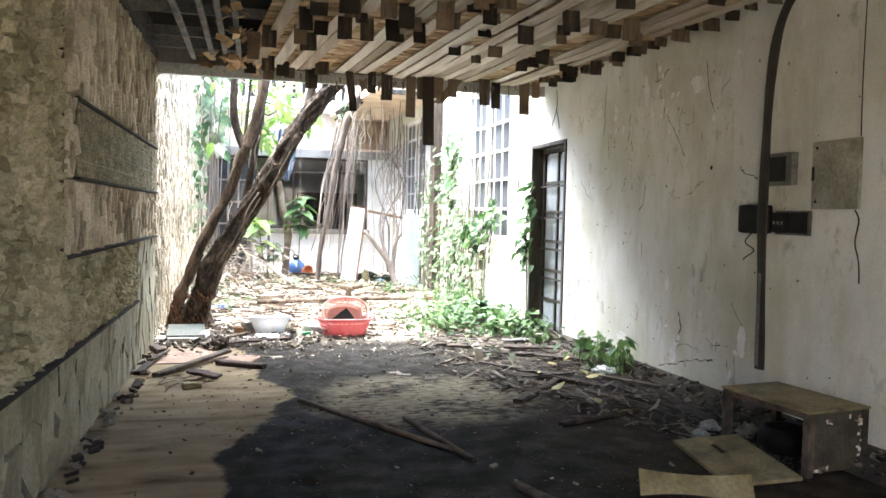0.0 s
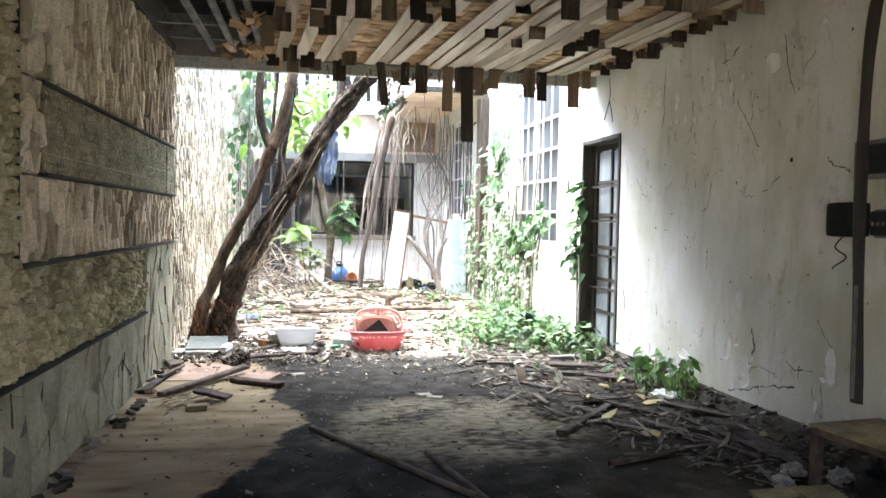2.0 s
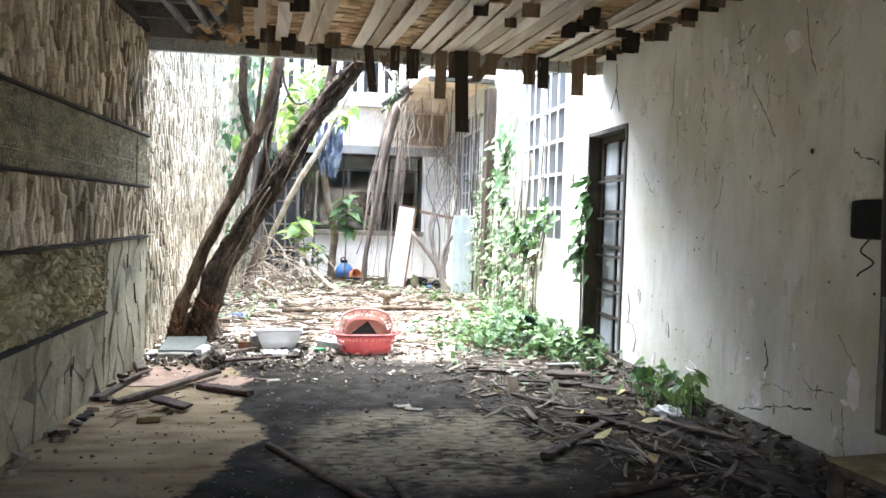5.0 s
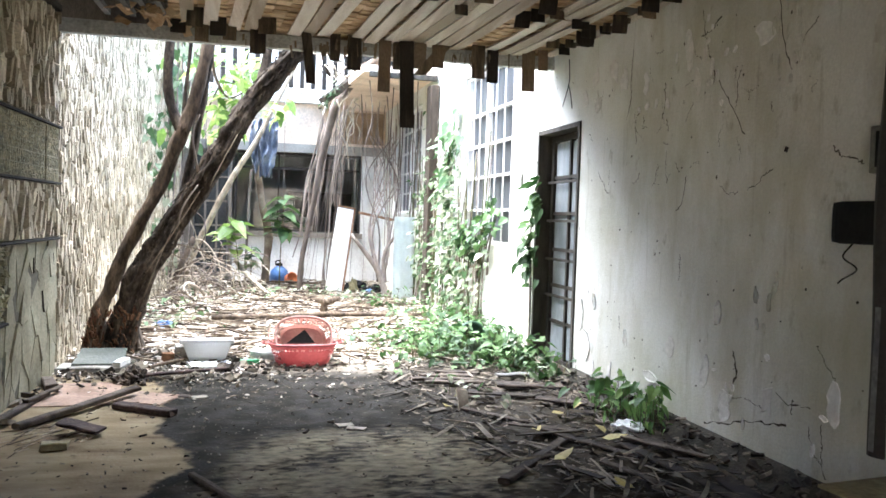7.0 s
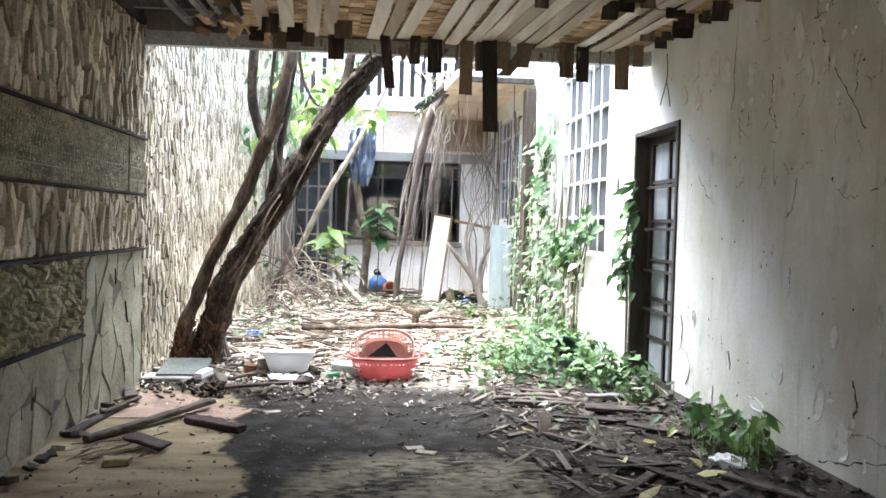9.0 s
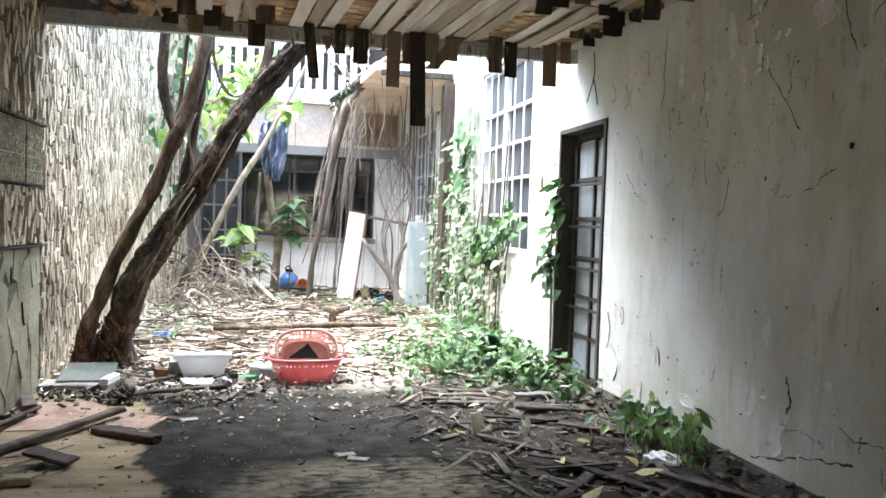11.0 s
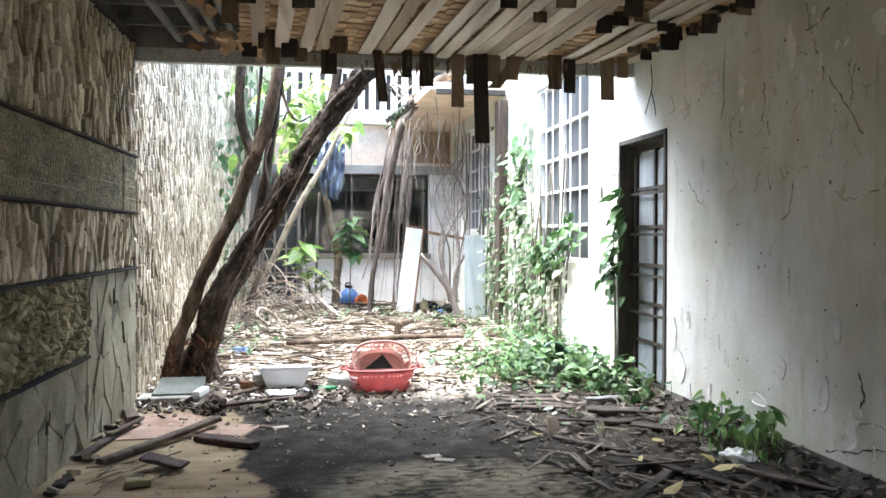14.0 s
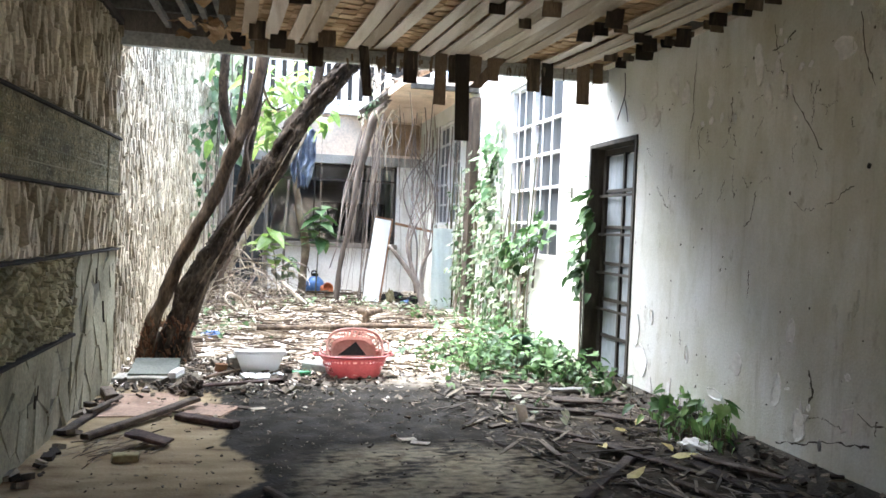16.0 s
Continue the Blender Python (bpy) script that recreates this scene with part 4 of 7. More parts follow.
for s0, z0, a, b in ((2.28, 0.55, 0.06, 0.12), (2.2, 0.35, 0.09, 0.16), (2.05, 0.7, 0.03, 0.06), (1.55, 0.5, 0.025, 0.06), (0.6, 0.45, 0.05, 0.09), (0.4, 0.3, 0.07, 0.08), (0.9, 2.35, 0.05, 0.12), (0.8, 2.15, 0.04, 0.1), (0.2, 2.3, 0.1, 0.06), (0.5, 0.8, 0.03, 0.1), (-0.4, 0.5, 0.06, 0.1), (1.2, 0.3, 0.08, 0.05), (2.15, 2.2, 0.05, 0.03)):
    fl = part("paint_flake", flake(s0, z0, a, b), M_peel, wall_right)
for k in range(20):
    part("paint_flake", flake(rp.uniform(-0.12, 0.16), rp.uniform(2.0, 2.46), rp.uniform(0.006, 0.016), rp.uniform(0.02, 0.06), 11), M_plaster, wall_right)
for k in range(8):
    part("paint_flake", flake(rp.uniform(0.02, 0.2), rp.uniform(0.75, 1.1), rp.uniform(0.006, 0.014), rp.uniform(0.03, 0.06), 11), M_plaster, wall_right)
specks = Soup()
specks.add(box_verts(pose(-0.001, 0.0, 1.68, 20, 0, 0), 0.004, 0.022, 0.026), BOXF)
for k in range(45):
    s0, z0 = rp.uniform(-1.2, 2.4), rp.uniform(0.3, 2.4)
    r = rp.uniform(0.003, 0.009)
    specks.add(box_verts(pose(-0.001, s0, z0, rp.uniform(0, 90), 0, 0), 0.003, r, r * rp.uniform(1, 2.5)), BOXF)
specks.part("pits", M_dark, wall_right, "dark pits and nail holes in the plaster")

for k in range(22):
    s0, z0 = rp.uniform(-1.0, 2.1), rp.uniform(1.1, 2.55)
    if k % 3 == 0:
        z0 = rp.uniform(0.3, 0.9)
    pts, a = [(s0, z0)], rp.choice((-1.57, -1.57, -1.2, 0.2)) + rp.uniform(-0.4, 0.4)
    for j in range(rp.randrange(2, 5)):
        a += rp.uniform(-0.7, 0.7)
        d = rp.uniform(0.03, 0.1)
        pts.append((pts[-1][0] + d * math.cos(a), pts[-1][1] + d * math.sin(a)))
    crack(pts, rp.uniform(0.0015, 0.004), 40 + k)
for k in range(30):
    pts, a = [(rp.gauss(1.0, 0.5), rp.uniform(1.6, 2.5))], rp.choice((-1.57, -1.57, -1.57, 0.4)) + rp.uniform(-0.3, 0.3)
    for j in range(rp.randrange(2, 4)):
        a += rp.uniform(-0.8, 0.8)
        d = rp.uniform(0.015, 0.06)
        pts.append((pts[-1][0] + d * math.cos(a), pts[-1][1] + d * math.sin(a)))
    crack(pts, rp.uniform(0.0008, 0.002), 90 + k)
for k in range(22):
    s0, z0 = rp.gauss(0.7, 0.45), rp.uniform(1.9, 2.55)
    if k % 4 == 0:
        s0, z0 = rp.uniform(-0.9, 0.9), rp.uniform(0.2, 0.7)
    part("paint_flake", flake(s0, z0, rp.uniform(0.008, 0.03), rp.uniform(0.012, 0.05), 9), M_peel, wall_right)

# ---- growing things ----
rg = random.Random(77)
rg2 = random.Random(78)
M_bark = surf("rough_bark", [(0.016, 0.012, 0.009), (0.05, 0.037, 0.027), (0.12, 0.092, 0.068)], scale=9, fine=45, rough=0.95, bump=1.0, contrast=0.6, stretch=(1, 1, 0.5), stain=((0.17, 0.14, 0.11), 14, 0.62, 0.72, (1, 1, 0.6)))
M_redbark = surf("reddish_rotten_bark", [(0.05, 0.022, 0.012), (0.13, 0.06, 0.033), (0.22, 0.12, 0.07)], scale=9, fine=60, rough=0.95, bump=0.8, island=0.5, contrast=0.4)
M_bark2 = surf("brown_smooth_bark", [(0.032, 0.022, 0.015), (0.095, 0.067, 0.045), (0.18, 0.135, 0.097)], scale=8, fine=45, rough=0.95, bump=0.9, contrast=0.5, stretch=(1, 1, 0.35))
M_root = surf("grey_aerial_root", [(0.085, 0.065, 0.053), (0.185, 0.15, 0.126), (0.32, 0.268, 0.23)], scale=5, fine=60, rough=0.95, bump=0.5, stretch=(1, 1, 0.3), rnd=0.4)
M_pale = surf("bleached_root", [(0.28, 0.23, 0.17), (0.5, 0.44, 0.35)], scale=5, fine=60, rough=0.9, bump=0.3, island=0.3)
M_leaf = surf("green_leaf", [(0.021, 0.054, 0.015), (0.05, 0.11, 0.031), (0.104, 0.185, 0.064)], scale=3, fine=30, rough=0.6, bump=0.1, island=0.7, leafy=0.2, contrast=0.15, spec=0.3)
M_leafy = surf("yellow_green_leaf", [(0.09, 0.165, 0.035), (0.18, 0.28, 0.07), (0.32, 0.42, 0.14)], scale=3, fine=30, rough=0.45, bump=0.1, island=0.6, leafy=0.5, contrast=0.15)
# leaf colour paled for strong sun as well as for dust
M_vine = surf("sun_paled_dusty_leaf", [(0.05, 0.1, 0.036), (0.165, 0.225, 0.115), (0.4, 0.43, 0.31)], scale=3, fine=30, rough=0.5, bump=0.1, island=0.8, leafy=0.35, contrast=0.15)
# dry leaves paled in colour to stand for overexposed yard light
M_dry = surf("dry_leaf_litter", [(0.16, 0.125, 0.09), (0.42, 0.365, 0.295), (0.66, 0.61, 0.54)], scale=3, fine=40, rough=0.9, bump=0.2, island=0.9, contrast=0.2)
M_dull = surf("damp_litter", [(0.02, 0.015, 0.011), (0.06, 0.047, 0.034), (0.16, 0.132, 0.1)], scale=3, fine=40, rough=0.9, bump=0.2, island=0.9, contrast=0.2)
M_stick = surf("dead_stick", [(0.055, 0.038, 0.026), (0.14, 0.103, 0.072), (0.32, 0.265, 0.2)], scale=3, fine=50, rough=0.9, bump=0.4, island=0.8)
M_plank = surf("dark_weathered_plank", [(0.022, 0.016, 0.012), (0.055, 0.04, 0.03), (0.105, 0.083, 0.065)], scale=4, fine=60, rough=0.9, bump=0.4, stretch=(3, 3, 3), rnd=0.3)
M_leafmid = surf("fresh_green_leaf", [(0.055, 0.125, 0.035), (0.13, 0.25, 0.07), (0.24, 0.38, 0.13)], scale=3, fine=30, rough=0.5, bump=0.1, island=0.6, leafy=0.3, contrast=0.15)
M_bamboo = surf("dry_bamboo", [(0.17, 0.13, 0.085), (0.33, 0.27, 0.19), (0.47, 0.4, 0.3)], scale=6, fine=60, rough=0.8, bump=0.4, contrast=0.3)
M_bigleaf = surf("pale_heart_leaf", [(0.09, 0.18, 0.075), (0.18, 0.3, 0.15), (0.34, 0.45, 0.28)], scale=3, fine=30, rough=0.5, bump=0.1, island=0.5, leafy=0.35, contrast=0.15)
M_stem = surf("green_brown_stem", [(0.05, 0.06, 0.02), (0.12, 0.1, 0.05)], scale=8, rough=0.8)


def leaf_geo(m, L, W, curl=0.15, fold=0.12):
    h, h2 = fold * W, fold * W * 0.8
    v = [(0, 0, 0), (-W / 2, 0.28 * L, h), (0, 0.33 * L, 0), (W / 2, 0.28 * L, h), (-0.36 * W, 0.66 * L, h2 - curl * L * 0.4), (0, 0.68 * L, -curl * L * 0.4), (0.36 * W, 0.66 * L, h2 - curl * L * 0.4), (0, L, -curl * L)]
    return [m @ Vector(p) for p in v], [(0, 3, 2), (0, 2, 1), (2, 3, 6, 5), (1, 2, 5, 4), (5, 6, 7), (4, 5, 7)]


def heart_geo(m, L, W, curl=0.15, fold=0.1):
    h = fold * W
    v = [(0, 0, 0), (-0.3 * W, -0.16 * L, h), (-W / 2, 0.14 * L, h), (-0.38 * W, 0.5 * L, h * 0.6 - curl * L * 0.3), (0, L, -curl * L), (0.38 * W, 0.5 * L, h * 0.6 - curl * L * 0.3), (W / 2, 0.14 * L, h), (0.3 * W, -0.16 * L, h), (0, 0.45 * L, -curl * L * 0.25)]
    return [m @ Vector(p) for p in v], [(0, 2, 1), (0, 8, 3, 2), (8, 4, 3), (8, 5, 4), (0, 6, 5, 8), (0, 7, 6)]


def leaf_pose(p, yaw, pitch, roll):
    return pose(p[0], p[1], p[2], pitch, roll, yaw)


def limb(name, pts, radii, mat, parent, n=10, rough=0.25, seed=0.0, steps=6, label=""):
    path = smooth_path(pts, steps)
    rr = []
    for i in range(len(path)):
        t = i / (len(path) - 1) * (len(radii) - 1)
        k = min(int(t), len(radii) - 2)
        rr.append(radii[k] + (radii[k + 1] - radii[k]) * (t - k))
    return part(name, tube(bmesh.new(), path, rr, n, rough, seed), mat, parent, label, True)


gy = ground_height
tree = thing("tree", "leaning old tree with two rough brown trunks by the stone wall", "tree")
trunk = limb("trunk", [(-0.45, 8.8, -0.06), (-0.42, 8.72, 0.22), (-0.26, 8.6, 0.71), (-0.09, 8.55, 1.02), (0.11, 8.55, 1.35), (0.34, 8.55, 1.72), (0.57, 8.55, 2.15), (0.82, 8.55, 2.5), (1.05, 8.55, 2.76), (1.5, 8.6, 3.3), (1.8, 8.7, 4.0)], [0.135, 0.12, 0.104, 0.096, 0.092, 0.088, 0.084, 0.08, 0.074, 0.06, 0.035], M_bark, tree, 34, 0.55, 1.0, 18, "dark rough leaning trunk")
trunk_b = limb("trunk", [(-0.68, 8.7, -0.05), (-0.62, 8.62, 0.3), (-0.5, 8.57, 0.62), (-0.335, 8.55, 1.04), (-0.15, 8.55, 1.4), (-0.04, 8.55, 1.7), (0.06, 8.55, 2.0)], [0.078, 0.062, 0.054, 0.05, 0.05, 0.048, 0.058], M_bark2, tree, 20, 0.45, 3.0, 12, "lighter brown trunk")
limb("branch", [(0.05, 8.55, 1.96), (-0.04, 8.55, 2.17), (-0.07, 8.55, 2.42), (-0.06, 8.55, 2.7), (-0.08, 8.6, 3.4)], [0.05, 0.042, 0.038, 0.036, 0.025], M_bark, trunk_b, 9, 0.35, 5.0)
limb("branch", [(0.06, 8.55, 1.96), (0.12, 8.55, 2.13), (0.18, 8.55, 2.37), (0.24, 8.55, 2.65), (0.36, 8.6, 3.4)], [0.06, 0.058, 0.055, 0.052, 0.03], M_bark2, trunk_b, 10, 0.35, 6.0)
limb("branch", [(0.05, 8.62, 2.05), (0.06, 8.62, 2.22), (0.1, 8.62, 2.67), (0.14, 8.65, 3.3)], [0.018, 0.016, 0.015, 0.012], M_bark, trunk_b, 7, 0.2, 7.0)
limb("branch", [(-0.08, 8.72, 0.9), (0.03, 8.7, 1.26), (0.11, 8.7, 1.68), (0.17, 8.68, 2.06), (0.27, 8.66, 2.7)], [0.045, 0.045, 0.042, 0.04, 0.03], M_bark, trunk_b, 9, 0.4, 8.0)
limb("branch", [(0.67, 8.6, 2.25), (0.7, 8.62, 2.46), (0.75, 8.64, 2.7), (0.8, 8.66, 3.2)], [0.045, 0.042, 0.04, 0.03], M_bark, trunk, 8, 0.4, 9.0)
for k, (a, b, c) in enumerate((((0.1, 8.6, 1.2), (0.22, 8.5, 1.5), (0.28, 8.45, 1.85)), ((0.0, 8.5, 1.0), (0.08, 8.45, 1.3), (0.2, 8.43, 1.5)), ((0.2, 8.5, 1.6), (0.15, 8.48, 1.9), (0.2, 8.5, 2.1)))):
    limb("twig", [a, b, c], [0.012, 0.009, 0.006], M_root, trunk, 5, 0.2, k, 4)
for k in range(9):
    a = -2.4 + k * 0.5
    x0, y0 = -0.47 + 0.1 * math.cos(a), 8.78 + 0.09 * math.sin(a)
    limb("root", [(x0, y0, 0.3), (x0 + 0.06 * math.cos(a), y0 + 0.06 * math.sin(a), 0.12), (x0 + 0.13 * math.cos(a), y0 + 0.12 * math.sin(a), 0.02)], [0.045, 0.042, 0.02], M_bark, tree, 7, 0.4, k * 1.7, 4)
# loose bark, knots and stubs on the dark trunk
scraps = Soup()
spine = smooth_path([(-0.45, 8.8, -0.06), (-0.42, 8.72, 0.22), (-0.26, 8.6, 0.71), (-0.09, 8.55, 1.02), (0.11, 8.55, 1.35), (0.34, 8.55, 1.72), (0.57, 8.55, 2.15), (0.82, 8.55, 2.5), (1.05, 8.55, 2.76)], 12)
for k in range(1500):
    i = rg.randrange(6, len(spine) - 1)
    c, d = spine[i], (spine[i] - spine[i - 1]).normalized()
    side = Vector((0, 1, 0))
    up = d.cross(side).normalized()
    a = rg.uniform(0, 2 * math.pi)
    r = (0.108 - 0.03 * i / len(spine)) * rg.uniform(0.9, 1.07)
    p = c + (up * math.cos(a) + side * math.sin(a)) * r
    scraps.add(box_verts(Matrix.Translation(p) @ d.to_track_quat("Z", "Y").to_matrix().to_4x4() @ pose(0, 0, 0, rg.uniform(-25, 25), rg.uniform(-25, 25), rg.uniform(0, 360)), rg.uniform(0.004, 0.018), rg.uniform(0.004, 0.012), rg.uniform(0.012, 0.06)), BOXF)
scraps.part("loose_bark", M_bark, trunk, "loose flaking bark")
foot = Soup()
for k in range(260):
    t = rg.random() ** 1.5 * 0.42
    if k % 2:
        c = Vector((-0.43 + 0.24 * t, 8.74 - 0.18 * t, t))
        r = 0.15
    else:
        c = Vector((-0.65 + 0.25 * t, 8.64 - 0.1 * t, t))
        r = 0.09
    a = rg.uniform(0.75, 1.75) * math.pi
    p = c + Vector((math.cos(a), math.sin(a), 0)) * r * rg.uniform(0.88, 1.04)
    foot.add(box_verts(pose(p.x, p.y, p.z + 0.02, rg.uniform(-15, 15), 25 + rg.uniform(-20, 20), math.degrees(a)), rg.uniform(0.004, 0.012), rg.uniform(0.006, 0.022), rg.uniform(0.02, 0.09)), BOXF)
foot.part("rotten_bark", M_redbark, trunk, "reddish rotten bark peeling at the foot")
for k, (a, b, c) in enumerate((((-0.3, 8.45, 0.3), (-0.12, 8.4, 0.8), (0.02, 8.41, 1.15)), ((0.05, 8.42, 1.0), (0.24, 8.4, 0.95), (0.36, 8.4, 0.85)), ((0.3, 8.42, 1.5), (0.42, 8.42, 1.75), (0.52, 8.43, 1.95)), ((-0.2, 8.43, 0.75), (0.02, 8.42, 1.1), (0.22, 8.42, 1.45)))):
    limb("twig", [a, b, c], [0.007, 0.006, 0.004], M_stick, trunk, 5, 0.2, k + 20, 5)
crown = Soup()
for cx, cy, cz, n, sp in ((0.3, 10.9, 2.55, 46, 0.3), (0.45, 10.8, 2.78, 30, 0.26), (0.24, 11.0, 2.3, 24, 0.16), (0.55, 11.0, 2.98, 26, 0.25), (0.82, 11.2, 2.62, 22, 0.18), (0.02, 10.8, 3.0, 14, 0.22)):
    for k in range(n):
        p = (cx + rg.gauss(0, sp * 0.6), cy + rg.gauss(0, 0.25), cz + rg.gauss(0, sp * 0.55))
        L = rg.uniform(0.15, 0.27)
        crown.add(*leaf_geo(leaf_pose(p, rg.uniform(0, 360), rg.uniform(-60, 15), rg.uniform(-40, 40)), L, L * 0.45, 0.3))
crown.part("crown", M_leafy, tree, "sparse yellow-green leaves", kind="")
limb("branch", [(0.3, 8.66, 2.8), (0.2, 9.6, 2.85), (0.2, 10.3, 2.7), (0.3, 10.9, 2.6), (0.5, 11.2, 2.75)], [0.022, 0.02, 0.015, 0.012, 0.006], M_bark2, tree, 6)
limb("branch", [(0.2, 10.3, 2.7), (0.1, 10.7, 2.9), (-0.1, 10.9, 3.1)], [0.014, 0.01, 0.006], M_bark2, tree, 6)
limb("branch", [(0.2, 10.6, 2.66), (0.1, 10.8, 2.5), (0.0, 11.0, 2.3)], [0.01, 0.008, 0.005], M_bark2, tree, 6)

# vines on the far end of the stone wall
ivy = thing("hanging_creeper", "large-leaved green creeper hanging over the stone wall", "creeper")
s1 = Soup()
for k in range(150):
    t = rg.random()
    y = rg.choice((rg.uniform(12.9, 15.2), rg.uniform(13.2, 14.2)))
    z = rg.choice((rg.uniform(2.3, 4.1), rg.uniform(2.3, 4.1), rg.uniform(2.3, 4.1), rg.uniform(2.6, 4.1), rg.uniform(0.3, 2.3)))
    wide = 0.42 if z > 2.3 else 0.12
    p = (LX + 0.06 + rg.random() * wide, y, z)
    L = rg.uniform(0.12, 0.24) if z > 2.3 else rg.uniform(0.07, 0.15)
    s1.add(*heart_geo(leaf_pose(p, rg.uniform(120, 240), rg.uniform(-85, -35), rg.uniform(-30, 30)), L, L * 0.75, 0.2))
s1.part("leaves", M_vine, ivy)
for k in range(9):
    x, y = LX + rg.uniform(0.05, 0.4), rg.uniform(13.0, 15.0)
    limb("stem", [(x, y, 4.2), (x + rg.uniform(-0.05, 0.05), y, 3.2), (x + rg.uniform(-0.08, 0.08), y, 2.2), (x + rg.uniform(-0.1, 0.1), y, 0.1)], [0.012, 0.01, 0.01, 0.008], M_root, ivy, 5, 0.0, 0, 4)
s2 = Soup()
for k in range(40):
    p = (LX + 0.05 + rg.random() * 0.1, rg.uniform(11.5, 12.8), rg.gauss(1.9, 0.5))
    L = rg.uniform(0.07, 0.13)
    s2.add(*heart_geo(leaf_pose(p, rg.uniform(120, 240), rg.uniform(-85, -35), rg.uniform(-30, 30)), L, L * 0.75, 0.2))
ob = tagged(s2.part("wall_sprigs", M_vine), "small green sprigs growing out of the stone wall", "sprigs")


# vines on the right wall
def wall_vine(name, label, stems, leaves, size, mat, heart=True):
    th = thing(name, label, "vine", MR)
    for k, st in enumerate(stems):
        limb("stem", [(-0.03 - 0.02 * (k % 3), s + rg.uniform(-0.04, 0.04), z) for s, z in st], [0.014, 0.006], M_stem if k % 2 else M_root, th, 6, 0.2, k, 5)
    sp = Soup()
    for s0, z0, ds, dz, n, out in leaves:
        for j in range(n):
            p = (-0.03 - abs(rg.gauss(0, out)), s0 + rg.gauss(0, ds), max(0.06, z0 + rg.gauss(0, dz)))
            L = rg.uniform(*size)
            f = heart_geo if heart else leaf_geo
            sp.add(*f(leaf_pose(p, 90 + rg.uniform(-65, 65), rg.uniform(-80, 5), rg.uniform(-35, 35)), L, L * 0.78, 0.2))
    sp.part("leaves", mat, th)
    return th


wall_vine("climbing_vine", "dusty green vine, coloured pale as if sunlit, climbing the white wall between the windows", [[(6.2, 0), (6.1, 1.0), (6.25, 1.8), (6.06, 2.6)], [(6.6, 0), (6.5, 0.8), (6.4, 1.6), (6.3, 2.3)], [(7.2, 0), (7.3, 0.8), (7.5, 1.6), (8.2, 2.5)], [(5.6, 0), (5.5, 0.6), (5.35, 1.1)], [(7.8, 0), (7.7, 1.0), (7.6, 1.7)], [(6.9, 0), (6.8, 0.9), (6.7, 2.0)], [(5.0, 0), (4.8, 0.7), (4.4, 1.35)]],
          [(5.95, 2.55, 0.08, 0.06, 5, 0.05), (6.4, 2.3, 0.3, 0.14, 16, 0.06), (6.0, 1.95, 0.16, 0.24, 80, 0.06), (6.0, 1.35, 0.22, 0.28, 130, 0.07), (6.1, 0.75, 0.4, 0.25, 150, 0.1), (6.4, 1.6, 0.13, 0.5, 90, 0.06), (7.2, 2.0, 0.2, 0.2, 24, 0.05), (7.25, 1.4, 0.22, 0.3, 46, 0.06), (7.5, 0.7, 0.35, 0.3, 60, 0.08), (5.0, 1.0, 0.3, 0.15, 46, 0.06), (5.4, 0.7, 0.4, 0.22, 50, 0.08), (5.2, 0.4, 0.5, 0.15, 50, 0.1), (6.05, 1.7, 0.18, 0.4, 90, 0.09), (6.5, 0.9, 0.5, 0.35, 150, 0.1), (5.6, 0.55, 0.4, 0.25, 110, 0.1), (7.4, 1.1, 0.3, 0.4, 60, 0.08), (7.05, 1.5, 0.12, 0.5, 80, 0.12)], (0.045, 0.1), M_vine)
wall_vine("big_leaf_vine", "large pale heart leaves topping the wall vine", [[(6.0, 0.1), (6.05, 0.9), (5.95, 1.7), (5.9, 2.6)]], [(5.85, 2.6, 0.06, 0.05, 3, 0.05), (6.05, 2.3, 0.16, 0.12, 9, 0.06), (6.25, 1.75, 0.15, 0.3, 16, 0.06)], (0.14, 0.22), M_bigleaf)
wall_vine("window_vine", "green vine sprays in front of the window bars", [[(4.6, 0.7), (4.5, 1.0), (4.35, 1.35)], [(4.9, 0.6), (4.8, 1.0), (4.7, 1.2)]], [(4.4, 1.35, 0.14, 0.1, 34, 0.06), (4.75, 1.15, 0.25, 0.1, 50, 0.07), (5.2, 1.1, 0.3, 0.12, 50, 0.07)], (0.07, 0.14), M_leaf, False)
wall_vine("door_vine", "glossy green vine climbing the door frame", [[(3.32, 0.1), (3.3, 0.7), (3.34, 1.2), (3.2, 1.7)]], [(3.2, 1.5, 0.07, 0.12, 22, 0.03), (3.25, 1.2, 0.08, 0.16, 26, 0.03), (3.34, 0.95, 0.07, 0.12, 20, 0.04)], (0.08, 0.14), M_leaf)
wall_vine("dry_vine", "tangle of dry grey stems at the wall foot", [[(s + rg.uniform(-0.1, 0.1), 0), (s + rg.uniform(-0.2, 0.2), rg.uniform(0.4, 0.8)), (s + rg.uniform(-0.3, 0.3), rg.uniform(0.9, 2.4))] for s in [4.6 + 0.07 * k for k in range(56)]], [(5.2, 0.7, 0.3, 0.3, 20, 0.03)], (0.05, 0.09), M_dry)


